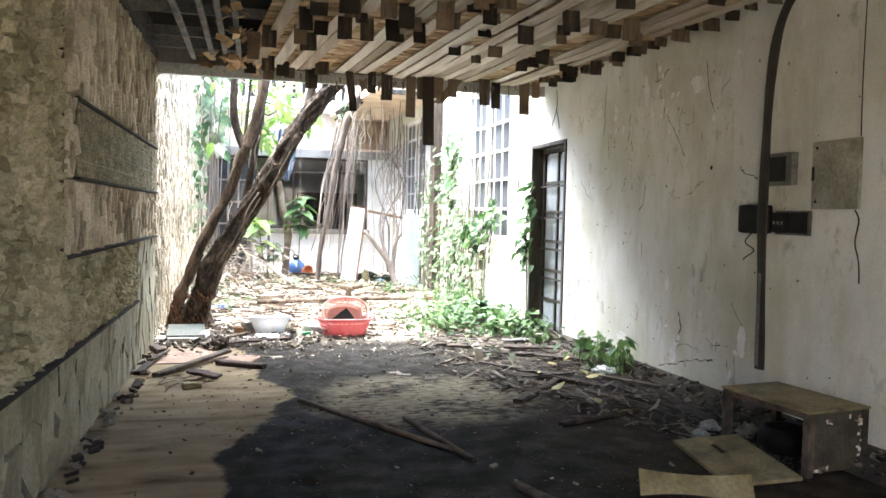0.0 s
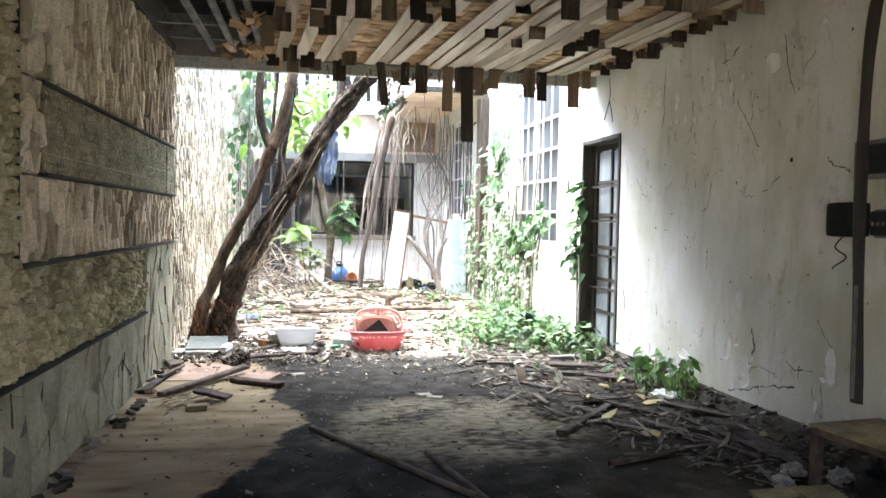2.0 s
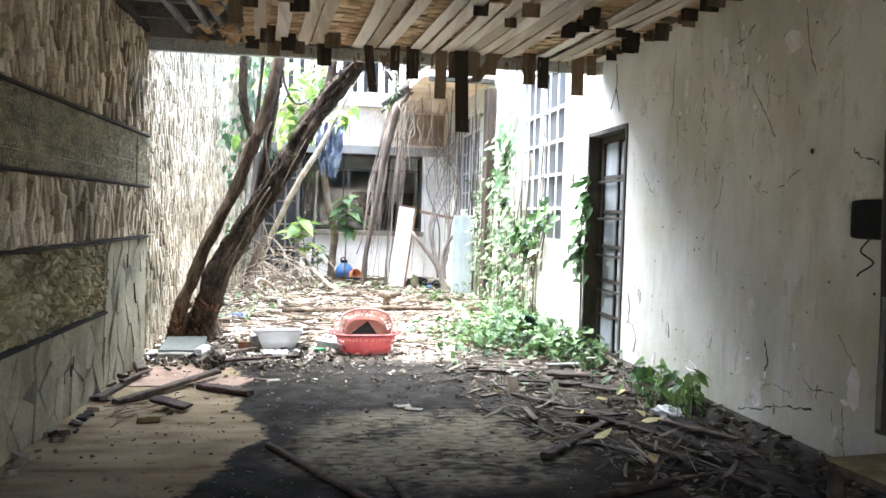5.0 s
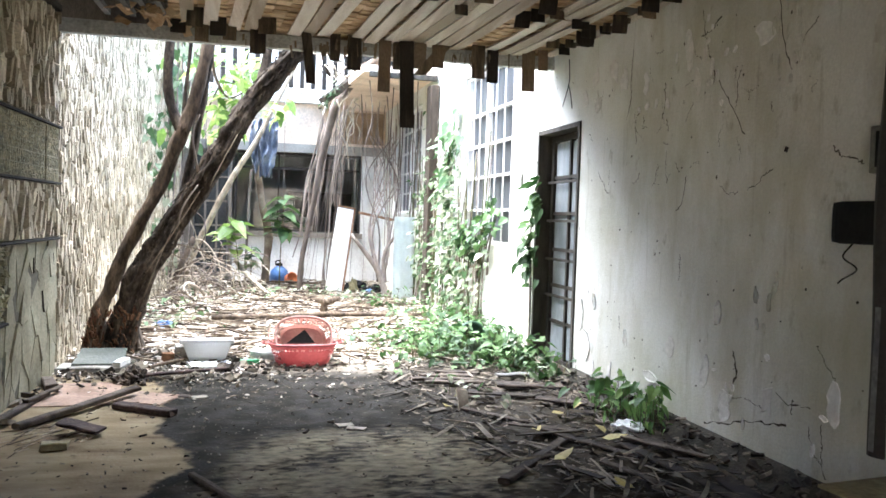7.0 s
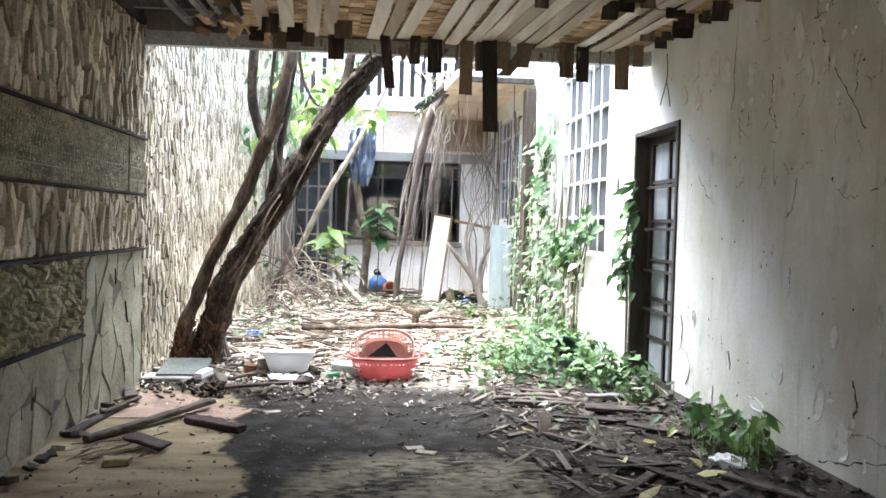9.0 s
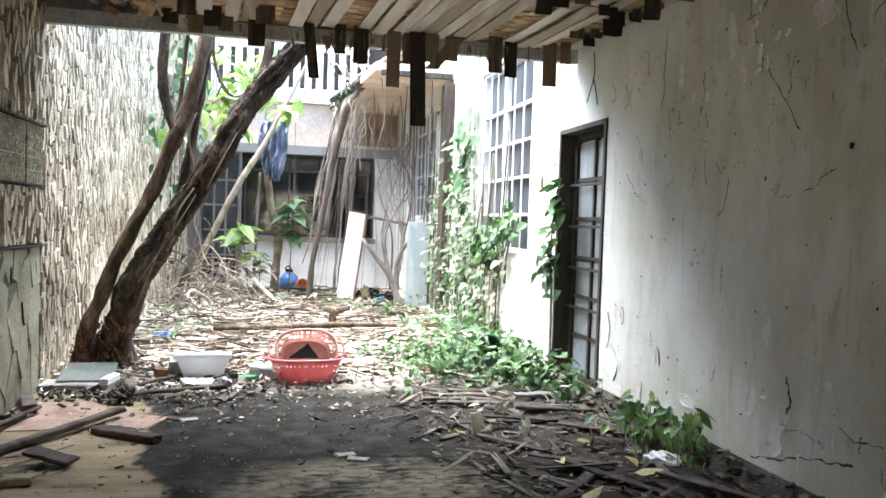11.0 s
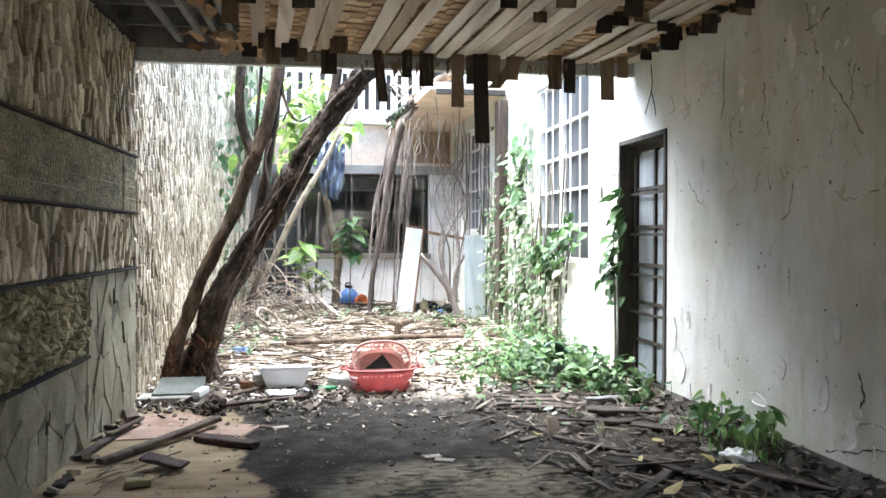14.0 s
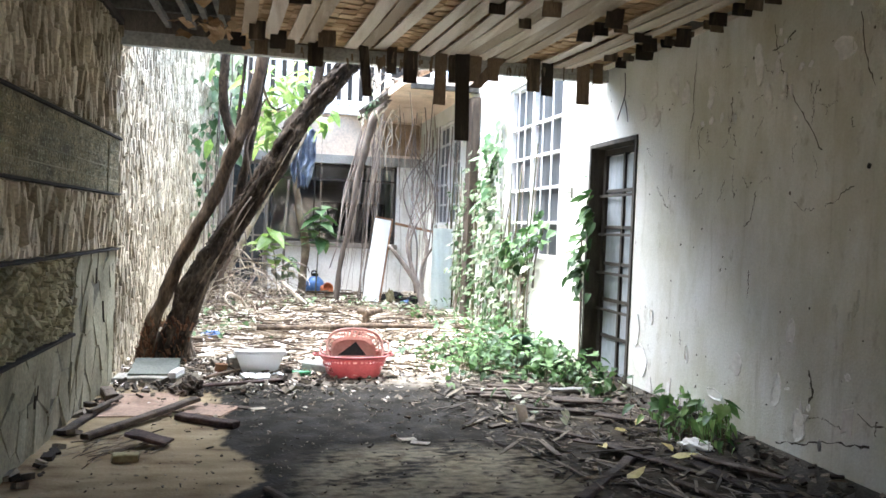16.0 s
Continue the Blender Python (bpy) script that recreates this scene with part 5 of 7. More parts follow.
def ground_plants(name, label, centres, size, mat, tall, heart=True):
    th = thing(name, label, "plant")
    lv = Soup()
    st = bmesh.new()
    for cx, cy, dx, dy, n in centres:
        for j in range(n):
            x, y = cx + rg.gauss(0, dx), cy + rg.gauss(0, dy)
            if x > 3.24 - 0.042 * (y - 5) or x < LX + 0.05:
                continue
            g = gy(x, y)
            h = abs(rg.gauss(0, tall)) + 0.03
            L = rg.uniform(*size)
            lv.add(*(heart_geo if heart else leaf_geo)(leaf_pose((x, y, g + h), rg.uniform(0, 360), rg.uniform(-45, 25), rg.uniform(-30, 30)), L, L * 0.72, 0.25))
            if j % 3 == 0:
                tube(st, [(x + rg.uniform(-0.05, 0.05), y + 0.03, g), (x, y, g + h)], 0.003, 4, cap=False)
    lv.part("leaves", mat, th)
    part("stem_tangle", st, M_stem, th, kind="stuff")
    return th


ground_plants("creeper_patch", "dense patch of glossy green creeper on the ground", [(2.75, 8.55, 0.3, 0.35, 430), (2.5, 8.9, 0.35, 0.4, 300), (3.0, 7.75, 0.12, 0.25, 120), (2.4, 8.2, 0.4, 0.2, 90), (2.9, 9.3, 0.2, 0.5, 190), (2.2, 8.7, 0.25, 0.3, 110), (2.95, 8.1, 0.15, 0.22, 110), (2.7, 10.2, 0.25, 0.6, 170), (2.55, 11.8, 0.25, 0.6, 90)], (0.05, 0.105), M_leaf, 0.1)
ground_plants("weeds", "scattered small green weeds on the leaf litter", [(1.2, 13.2, 0.5, 0.5, 70), (2.0, 13.0, 0.4, 0.3, 80), (-0.3, 11.0, 0.25, 0.7, 70), (-0.1, 10.2, 0.2, 0.3, 30), (1.75, 9.2, 0.25, 0.3, 40), (2.35, 6.9, 0.15, 0.2, 16), (0.2, 13.0, 0.6, 0.6, 50), (2.9, 7.4, 0.15, 0.25, 34)], (0.04, 0.1), M_vine, 0.06)

pl = thing("corner_plant", "bushy heart-leaved green plant against the plaster wall", "plant")
lv, st = Soup(), bmesh.new()
for k in range(150):
    low = k > 34
    x, y = 3.06 + rg.gauss(0, 0.11), 6.12 + max(-0.36, min(0.36, rg.gauss(0, 0.23)))
    x = min(x, 3.17)
    g = gy(x, y)
    h = rg.uniform(0.03, 0.17) if low else rg.uniform(0.12, 0.29)
    L = rg.uniform(0.04, 0.085) if low else rg.uniform(0.07, 0.12)
    lean = rg.uniform(-0.08, 0.08)
    lv.add(*heart_geo(leaf_pose((x + lean * 0.4, y + lean, g + h), rg.uniform(60, 300), rg.uniform(-75, 5), rg.uniform(-45, 45)), L, L * 0.66, 0.3))
    if k % 2 == 0 or not low:
        tube(st, [(x, y, g - 0.01), (x + lean * 0.15, y + lean * 0.4, g + h * 0.6), (x + lean * 0.4, y + lean, g + h)], 0.0018, 4, cap=False)
lv.part("leaves", M_leafmid, pl, kind="")
part("stem_tangle", st, M_stem, pl, kind="stuff")

# aerial roots hanging before the house
curtain = thing("aerial_roots", "curtain of grey aerial roots hanging to the ground", "roots")
limb("root", [(1.25, 13.9, 0.05), (1.29, 13.9, 0.6), (1.36, 13.9, 1.0), (1.46, 13.85, 1.6), (1.54, 13.8, 2.11), (1.66, 13.7, 2.7), (1.77, 13.6, 3.05), (2.19, 13.5, 3.58)], [0.05, 0.042, 0.042, 0.045, 0.05, 0.058, 0.068, 0.05], M_root, curtain, 9, 0.4, 2.0)
for k in range(36):
    t = rg.random()
    x1 = 1.6 + 0.42 * t + rg.uniform(-0.04, 0.04)
    x0 = 1.22 + 0.62 * t + rg.uniform(-0.08, 0.08)
    y = rg.uniform(14.0, 14.35)
    zt = rg.uniform(2.6, 3.2)
    r = rg.choice((0.003, 0.004, 0.005, 0.006, 0.008, 0.013))
    zb = rg.choice((0.05, 0.05, 0.6, 1.0, 1.4))
    pts = [(x1 + (x0 - x1) * (j / 6) ** 0.8 + rg.uniform(-0.035, 0.035), y + rg.uniform(-0.03, 0.03), zt + (zb - zt) * j / 6) for j in range(7)]
    limb("root", pts, [r, r, r * 0.9, r * 0.6], M_root, curtain, 5, 0.2, k, 3)
for k in range(20):
    x, y = rg.uniform(1.7, 2.5), rg.uniform(13.9, 14.6)
    zt, zb = rg.uniform(2.7, 3.2), rg.choice((0.06, 0.9, 1.3, 1.8, 2.1))
    r = rg.choice((0.003, 0.004, 0.005, 0.007))
    pts = [(x + rg.uniform(-0.035, 0.035), y, zt + (zb - zt) * j / 6) for j in range(7)]
    limb("root", pts, [r, r, r * 0.6], M_root, curtain, 5, 0.2, k, 3)
for k in range(7):
    p = Vector((rg.uniform(1.7, 2.4), 13.5, rg.uniform(2.9, 3.25)))
    pts = [p.copy()]
    for j in range(5):
        p = p + Vector((rg.uniform(-0.1, 0.1), 0, rg.uniform(-0.22, -0.06)))
        pts.append(p.copy())
    limb("root", pts, [0.01, 0.009, 0.007, 0.004], M_pale, curtain, 5, 0.2, k, 4)
for k in range(9):
    x, y = rg.uniform(1.95, 2.85), rg.uniform(12.3, 15.6)
    zb = rg.uniform(0.9, 2.3)
    limb("root", [(x, y, 3.25), (x + rg.uniform(-0.06, 0.06), y, 2.7), (x + rg.uniform(-0.06, 0.06), y, (2.7 + zb) / 2), (x + rg.uniform(-0.05, 0.1), y, zb)], [0.008, 0.007, 0.006, 0.004], M_root, curtain, 5, 0, k, 5)
for k in range(5):
    x = rg.uniform(-0.3, 1.3)
    limb("root", [(x, 15.2, 4.2), (x + rg.uniform(-0.05, 0.05), 15.2, 3.0), (x + rg.uniform(-0.05, 0.05), 15.2, rg.uniform(0.8, 2.2))], [0.008, 0.006, 0.004], M_root, curtain, 5, 0, k, 5)
for k in range(15):
    s = rg.uniform(8.0, 10.6)
    zt, zb = rg.uniform(2.4, 3.2), rg.uniform(0.2, 1.6)
    q = [MR @ Vector((-0.03, s + rg.uniform(-0.1, 0.1), zt + (zb - zt) * j / 4)) for j in range(5)]
    limb("root", q, [0.01, 0.007], M_root, curtain, 5, 0.2, k, 4)
lia = thing("fallen_branch", "thick dead branch lying over the canopy edge", "branch")
limb("branch", [(1.46, 13.4, 2.88), (1.72, 13.4, 3.14), (2.0, 13.3, 3.42), (2.35, 13.1, 3.62), (2.8, 12.9, 3.75)], [0.015, 0.05, 0.06, 0.06, 0.05], M_bark2, lia, 9, 0.5, 4.0)
for k in range(10):
    x = rg.uniform(1.6, 2.3)
    limb("twig", [(x, 13.3, 3.35), (x + rg.uniform(-0.2, 0.2), 13.2, 3.5), (x + rg.uniform(-0.3, 0.3), 13.1, 3.3 + rg.uniform(-0.2, 0.3))], [0.015, 0.01, 0.006], M_pale if k % 2 else M_bark, lia, 5, 0.1, k, 4)
rafter = thing("broken_rafter", "broken dark rafter board hanging over the canopy edge", "board", pose(1.86, 13.25, 3.26, 0, -38, 4))
part("board", B(-0.5, 0.55, -0.015, 0.015, -0.06, 0.05, 0.004), M_postwood, rafter)
part("batten", B(-0.42, 0.5, -0.045, -0.017, 0.02, 0.055, 0.004), M_frame, rafter)
fern = Soup()
for k in range(46):
    t = rg2.random()
    fern.add(*leaf_geo(leaf_pose((1.5 + 0.25 * t + rg2.gauss(0, 0.04), 13.18, 2.85 + 0.35 * t + rg2.gauss(0, 0.07)), rg2.uniform(0, 360), rg2.uniform(-70, 10), rg2.uniform(-30, 30)), 0.07, 0.035, 0.3))
tagged(fern.part("fern_tuft", M_vine), "small green fern tuft growing on the roots", "fern")
shrub = thing("root_shrub", "bare branching trunk against the white corner wall", "shrub")
limb("trunk", [(2.56, 13.2, 0.0), (2.45, 13.2, 0.35), (2.31, 13.2, 0.61), (1.97, 13.2, 1.02)], [0.06, 0.045, 0.035, 0.025], M_root, shrub, 8, 0.3, 1)
limb("branch", [(2.5, 13.2, 0.3), (2.48, 13.2, 0.7), (2.6, 13.2, 0.95), (2.8, 13.2, 1.25)], [0.04, 0.025, 0.02, 0.012], M_root, shrub, 7, 0.3, 2)
for k in range(9):
    limb("branch", [(2.45 + rg.uniform(-0.05, 0.05), 13.3, 0.3), (2.4 + rg.uniform(-0.15, 0.25), 13.5, 1.1), (2.5 + rg.uniform(-0.3, 0.4), 13.9, 1.9), (2.55 + rg.uniform(-0.3, 0.3), 14.2, 2.6)], [0.018, 0.012, 0.01, 0.006], M_root, shrub, 5, 0.2, k, 5)

heap = thing("root_heap", "tangled heap of bleached roots and twigs beside the tree", "roots")
for k in range(42):
    x, y = rg.uniform(-0.7, 0.3), rg.uniform(12.4, 15.2)
    p = Vector((x, y, 0.05))
    d = Vector((rg.uniform(-0.5, 0.5), rg.uniform(-0.4, 0.4), rg.uniform(0.3, 1.2) if k % 2 else 0.15)).normalized()
    pts = [p.copy()]
    for j in range(5):
        d = (d + Vector((rg.uniform(-0.5, 0.5), rg.uniform(-0.4, 0.4), rg.uniform(-0.75, 0.25)))).normalized()
        p = p + d * rg.uniform(0.1, 0.22)
        p.z = max(0.06, p.z)
        p.x = max(LX + 0.08, min(0.7, p.x))
        pts.append(p.copy())
    r = rg.choice((0.006, 0.009, 0.014, 0.022))
    limb("root", pts, [r, r, r * 0.6], M_pale if k % 3 else M_root, heap, 6, 0.2, k, 4)
for k in range(34):
    x, y = rg2.uniform(-0.7, 0.5), rg2.uniform(11.6, 15.0)
    p = Vector((x, y, 0.08))
    d = Vector((rg2.uniform(-0.6, 0.6), rg2.uniform(-0.4, 0.4), rg2.uniform(0.1, 0.9))).normalized()
    pts = [p.copy()]
    for j in range(5):
        d = (d + Vector((rg2.uniform(-0.45, 0.45), rg2.uniform(-0.3, 0.3), rg2.uniform(-0.55, 0.2)))).normalized()
        p = p + d * rg2.uniform(0.1, 0.2)
        p.z, p.x = max(0.08, p.z), max(LX + 0.08, min(0.8, p.x))
        pts.append(p.copy())
    limb("root", pts, [rg2.uniform(0.003, 0.007), 0.003], (M_pale, M_root, M_stick)[k % 3], heap, 5, 0.1, k, 3)
for k in range(70):
    p = Vector((rg2.uniform(-0.7, 0.3), rg2.uniform(12.2, 14.6), rg2.uniform(0.1, 0.75)))
    d = Vector((rg2.uniform(-1, 1), rg2.uniform(-0.4, 0.4), rg2.uniform(-0.3, 0.8))).normalized()
    pts = [p.copy()]
    for j in range(5):
        d = (d + Vector((rg2.uniform(-0.5, 0.5), rg2.uniform(-0.3, 0.3), rg2.uniform(-0.6, 0.1)))).normalized()
        p = p + d * rg2.uniform(0.08, 0.2)
        p.z, p.x = max(0.07, p.z), max(LX + 0.08, min(0.8, p.x))
        pts.append(p.copy())
    r = rg2.choice((0.004, 0.006, 0.009))
    limb("root", pts, [r, r, r * 0.6], (M_pale, M_root, M_pale, M_stick)[k % 4], heap, 5, 0.2, k, 3)
limb("root", [(-0.6, 13.8, 0.05), (-0.45, 13.8, 0.7), (-0.2, 13.7, 0.85), (0.05, 13.7, 0.5), (0.1, 13.6, 0.1)], [0.02, 0.018, 0.015, 0.012, 0.01], M_pale, heap, 6, 0.2, 4, 5)
limb("root", [(-0.62, 13.4, 0.05), (-0.5, 13.4, 0.4), (-0.3, 13.5, 0.9)], [0.05, 0.045, 0.04], M_stick, heap, 7, 0.3, 4, 5)

# leaning pole, stub with a cloth, saplings
pole = thing("leaning_pole", "pale bamboo pole leaning across the yard", "pole")
limb("pole", [(-0.5, 14.3, 0.3), (-0.23, 14.2, 0.94), (0.15, 14.2, 1.75), (0.53, 14.2, 2.4), (0.87, 14.2, 3.1), (1.2, 14.2, 3.8)], [0.05, 0.048, 0.046, 0.042, 0.032, 0.02], M_bamboo, pole, 8, 0.1, 0)
stub = thing("dead_tree", "cut dead tree standing bare before the window", "tree")
limb("trunk", [(0.72, 14.8, 0.0), (0.74, 14.8, 0.5), (0.77, 14.8, 0.94), (0.66, 14.8, 1.4), (0.58, 14.8, 1.9), (0.53, 14.8, 2.35)], [0.075, 0.065, 0.065, 0.06, 0.055, 0.05], M_stick, stub, 9, 0.3, 2)
limb("branch", [(0.4, 14.75, 0.0), (0.42, 14.75, 1.0), (0.46, 14.75, 2.0)], [0.025, 0.022, 0.02], M_root, stub, 6, 0.1, 3)
cl = bmesh.new()
NU, NV = 34, 40
cv = []
for j in range(NV):
    row = []
    for i in range(NU):
        a, b = i / (NU - 1), j / (NV - 1)
        hem = 0.98 if a > 0.45 else 0.72 + 0.2 * math.sin(a * 7)
        wdt = 0.31 + 0.17 * math.sin(math.pi * min(1.0, 0.15 + 0.8 * b)) - 0.05 * b
        z = 2.86 - hem * b - 0.12 * abs(a - 0.7) * (1 - b) + 0.02 * math.sin(a * 23)
        x = 0.62 + (a - 0.5) * wdt + 0.05 * (1 - b) + 0.025 * noise.noise(Vector((a * 3, b * 6, 5)))
        y = 14.62 + 0.055 * math.sin(a * 24 + 2.5 * b + 2.5 * noise.noise(Vector((a * 2, b * 3, 7)))) + 0.07 * noise.noise(Vector((a * 5, b * 7, 2))) - 0.1 * (1 - abs(2 * a - 1))
        row.append(cl.verts.new((x, y, z)))
    cv.append(row)
back = [[cl.verts.new(v.co + Vector((0, 0.006, 0))) for v in row] for row in cv]
for j in range(NV - 1):
    for i in range(NU - 1):
        cl.faces.new((cv[j][i], cv[j + 1][i], cv[j + 1][i + 1], cv[j][i + 1]))
        cl.faces.new((back[j][i], back[j][i + 1], back[j + 1][i + 1], back[j + 1][i]))
front_rim = cv[0][:-1] + [r[-1] for r in cv[:-1]] + cv[-1][:0:-1] + [r[0] for r in cv[:0:-1]]
back_rim = back[0][:-1] + [r[-1] for r in back[:-1]] + back[-1][:0:-1] + [r[0] for r in back[:0:-1]]
for k in range(len(front_rim)):
    cl.faces.new((front_rim[k - 1], front_rim[k], back_rim[k], back_rim[k - 1]))
# palest tone of the ramp stands for highlights on the folds
M_cloth = surf("highlit_blue_plastic", [(0.04, 0.05, 0.075), (0.1, 0.12, 0.16), (0.3, 0.335, 0.39)], scale=3.5, fine=30, rough=0.45, bump=0.5, contrast=0.15)
tagged(mesh_ob("draped_cloth", cl, M_cloth, smooth=True), "blue plastic cloth with highlights in its colour, draped over the dead trunk", "cloth")


def sapling(name, label, base, top, n, size, mat):
    th = thing(name, label, "sapling")
    limb("stem", [base, (base[0] * 0.6 + top[0] * 0.4, base[1], (base[2] + top[2]) / 2), top], [0.012, 0.009, 0.006], M_stem, th, 6, 0, 0, 5)
    sp = Soup()
    for k in range(n):
        a = k * 2.4
        t = 0.55 + 0.45 * k / n
        p = Vector(base).lerp(Vector(top), t)
        L = rg.uniform(*size) * 1.35
        sp.add(*leaf_geo(leaf_pose(p, math.degrees(a), rg.uniform(-25, 30), rg.uniform(-20, 20)), L, L * 0.5, 0.3))
    sp.part("leaves", mat, th, kind="")


sapling("sapling", "young sapling with broad glossy green leaves", (0.95, 14.6, 0.05), (1.0, 14.5, 1.6), 20, (0.24, 0.34), M_leaf)
sapling("sapling", "young sapling with yellow-green leaves", (0.35, 14.3, 0.05), (0.2, 14.2, 1.22), 14, (0.24, 0.36), M_leafy)
sapling("sapling", "low young sapling with pale green leaves", (0.5, 14.5, 0.05), (0.5, 14.5, 0.75), 16, (0.15, 0.22), M_vine)

# ---- objects in the yard ----
M_whitepl = surf("white_laminate", [(0.68, 0.68, 0.66), (0.82, 0.82, 0.8)], scale=3, fine=40, rough=0.5, bump=0.1, contrast=0.05, stain=((0.45, 0.4, 0.32), 3, 0.58, 0.8, (1, 1, 1)))
M_rust = surf("rusty_rail", [(0.15, 0.07, 0.035), (0.28, 0.16, 0.09)], scale=8, fine=60, rough=0.85, bump=0.3)
bd = thing("standing_board", "tall white board with a rusty rail standing askew", "board", pose(1.78, 13.8, 0.06, -4, 8, 6))
part("board", B(-0.13, 0.12, -0.03, 0.03, -0.02, 1.36, 0.006), M_whitepl, bd)
part("edging", B(0.122, 0.15, -0.035, 0.035, -0.02, 1.37, 0.004), M_rust, bd)
part("cap", B(-0.13, 0.15, -0.035, 0.035, 1.372, 1.392, 0.003), M_rust, bd)
part("rail", B(0.15, 1.1, -0.02, 0.02, 1.32, 1.36, 0.004, pose(0, 0, 0, 0, 2, 0)), M_rust, bd)
part("rail", B(1.06, 1.1, -0.02, 0.02, -0.02, 1.29, 0.004), M_rust, bd)
M_bluefilm = surf("pale_blue_sheet", [(0.6, 0.67, 0.67), (0.74, 0.79, 0.79)], scale=3, fine=30, rough=0.4, bump=0.1, contrast=0.06, leafy=0.3)
bs = bmesh.new()
vv = [[bs.verts.new((2.58 + 0.3 * i / 8, 12.9 + 0.03 * math.sin(i * 1.3 + j * 0.4), 0.05 + 1.25 * j / 8)) for i in range(9)] for j in range(9)]
for j in range(8):
    for i in range(8):
        bs.faces.new((vv[j][i], vv[j][i + 1], vv[j + 1][i + 1], vv[j + 1][i]))
bmesh.ops.solidify(bs, geom=bs.faces[:], thickness=0.004)
tagged(mesh_ob("plastic_sheet", bs, M_bluefilm, smooth=True), "pale blue rippled plastic sheet leaning by the wall", "sheet")


def lathe(profile, n=24, sx=1.0, sy=1.0, cap=True):
    bm = bmesh.new()
    rings = [[bm.verts.new((sx * r * math.cos(2 * math.pi * k / n), sy * r * math.sin(2 * math.pi * k / n), z)) for k in range(n)] for r, z in profile]
    for a, b in zip(rings, rings[1:]):
        for k in range(n):
            bm.faces.new((a[k], a[(k + 1) % n], b[(k + 1) % n], b[k]))
    if cap:
        bm.faces.new(list(reversed(rings[0])))
        bm.faces.new(rings[-1])
    return bm


M_blue = surf("blue_plastic", [(0.035, 0.085, 0.2), (0.07, 0.15, 0.33)], scale=5, rough=0.4, bump=0.1)
M_orange = surf("orange_plastic", [(0.5, 0.13, 0.04), (0.7, 0.24, 0.1)], scale=5, rough=0.45, bump=0.1)
jug = thing("water_jug", "round blue plastic water jug with a dark cap", "jug", pose(0.96, 15.35, gy(0.96, 15.35) - 0.01))
part("body", lathe([(0.1, 0), (0.15, 0.03), (0.17, 0.13), (0.15, 0.24), (0.08, 0.31), (0.05, 0.33)]), M_blue, jug, "", True)
part("cap", lathe([(0.055, 0.331), (0.055, 0.37), (0.04, 0.38)]), M_black, jug, "dark screw cap", True)
part("handle", tube(bmesh.new(), smooth_path([(0.03, -0.06, 0.34), (0.0, -0.1, 0.42), (-0.06, -0.06, 0.41), (-0.06, -0.03, 0.34)], 5), 0.012, 6), M_black, jug)
op = thing("plastic_pot", "orange plastic pot lying beside the blue jug", "pot", pose(1.14, 15.2, gy(1.14, 15.2) + 0.08, 80, 0, 30))
part("pot", lathe([(0.07, -0.1), (0.1, 0.06), (0.11, 0.08), (0.095, 0.075), (0.06, -0.08)]), M_orange, op, "", True)
M_greenpl = surf("dark_green_plastic", [(0.02, 0.05, 0.035), (0.05, 0.1, 0.07)], scale=6, rough=0.5)
fp = thing("flower_pot", "dark green ribbed flower pot lying on its side", "pot", pose(2.72, 8.75, gy(2.72, 8.75) + 0.12, 75, 0, 12))
part("pot", lathe([(0.09, -0.22), (0.125, 0.0), (0.14, 0.002), (0.14, 0.03), (0.118, 0.03), (0.112, 0.0), (0.08, -0.2)]), M_greenpl, fp, "", True)
for k in range(12):
    a = 2 * math.pi * k / 12
    part("rib", tube(bmesh.new(), [(0.095 * math.cos(a), 0.095 * math.sin(a), -0.21), (0.128 * math.cos(a), 0.128 * math.sin(a), -0.002)], 0.005, 5), M_greenpl, fp)


def squarish(c):
    return math.copysign(abs(c) ** 0.75, c)


def basket(name, label, m, mat, rmat, sx, sy, h):
    """An oval plastic basket with slotted sides and a rolled rim."""
    th = thing(name, label, "basket", m)
    bm = bmesh.new()
    n, rows = 108, 11
    fine = "salmon" in label
    g = []
    for j in range(rows + 1):
        t = j / rows
        f = 0.74 + 0.26 * t ** 0.8
        g.append([bm.verts.new((sx * f * squarish(math.cos(2 * math.pi * k / n)), sy * f * squarish(math.sin(2 * math.pi * k / n)), h * t)) for k in range(n)])
    for j in range(rows):
        for k in range(n):
            if 2 < j < 9 and j != 6 and k % 2 == 0 and (fine or abs(math.cos(2 * math.pi * (k + 0.5) / n)) > 0.72 or j == 8):
                continue
            bm.faces.new((g[j][k], g[j][(k + 1) % n], g[j + 1][(k + 1) % n], g[j + 1][k]))
    bm.faces.new(list(reversed(g[0])))
    bmesh.ops.solidify(bm, geom=bm.faces[:], thickness=0.004)
    part("body", bm, mat, th)
    ring = [(sx * 1.01 * squarish(math.cos(2 * math.pi * k / 60)), sy * 1.01 * squarish(math.sin(2 * math.pi * k / 60)), h) for k in range(61)]
    rim = part("rim", tube(bmesh.new(), ring, 0.011, 7, cap=False), rmat, th, "", True)
    for s in (-1, 1):
        part("handle", tube(bmesh.new(), smooth_path([(s * sx * 1.0, -0.06, h), (s * (sx + 0.05), -0.045, h + 0.004), (s * (sx + 0.05), 0.045, h + 0.004), (s * sx * 1.0, 0.06, h)], 4), 0.008, 6), rmat, rim)
    return th


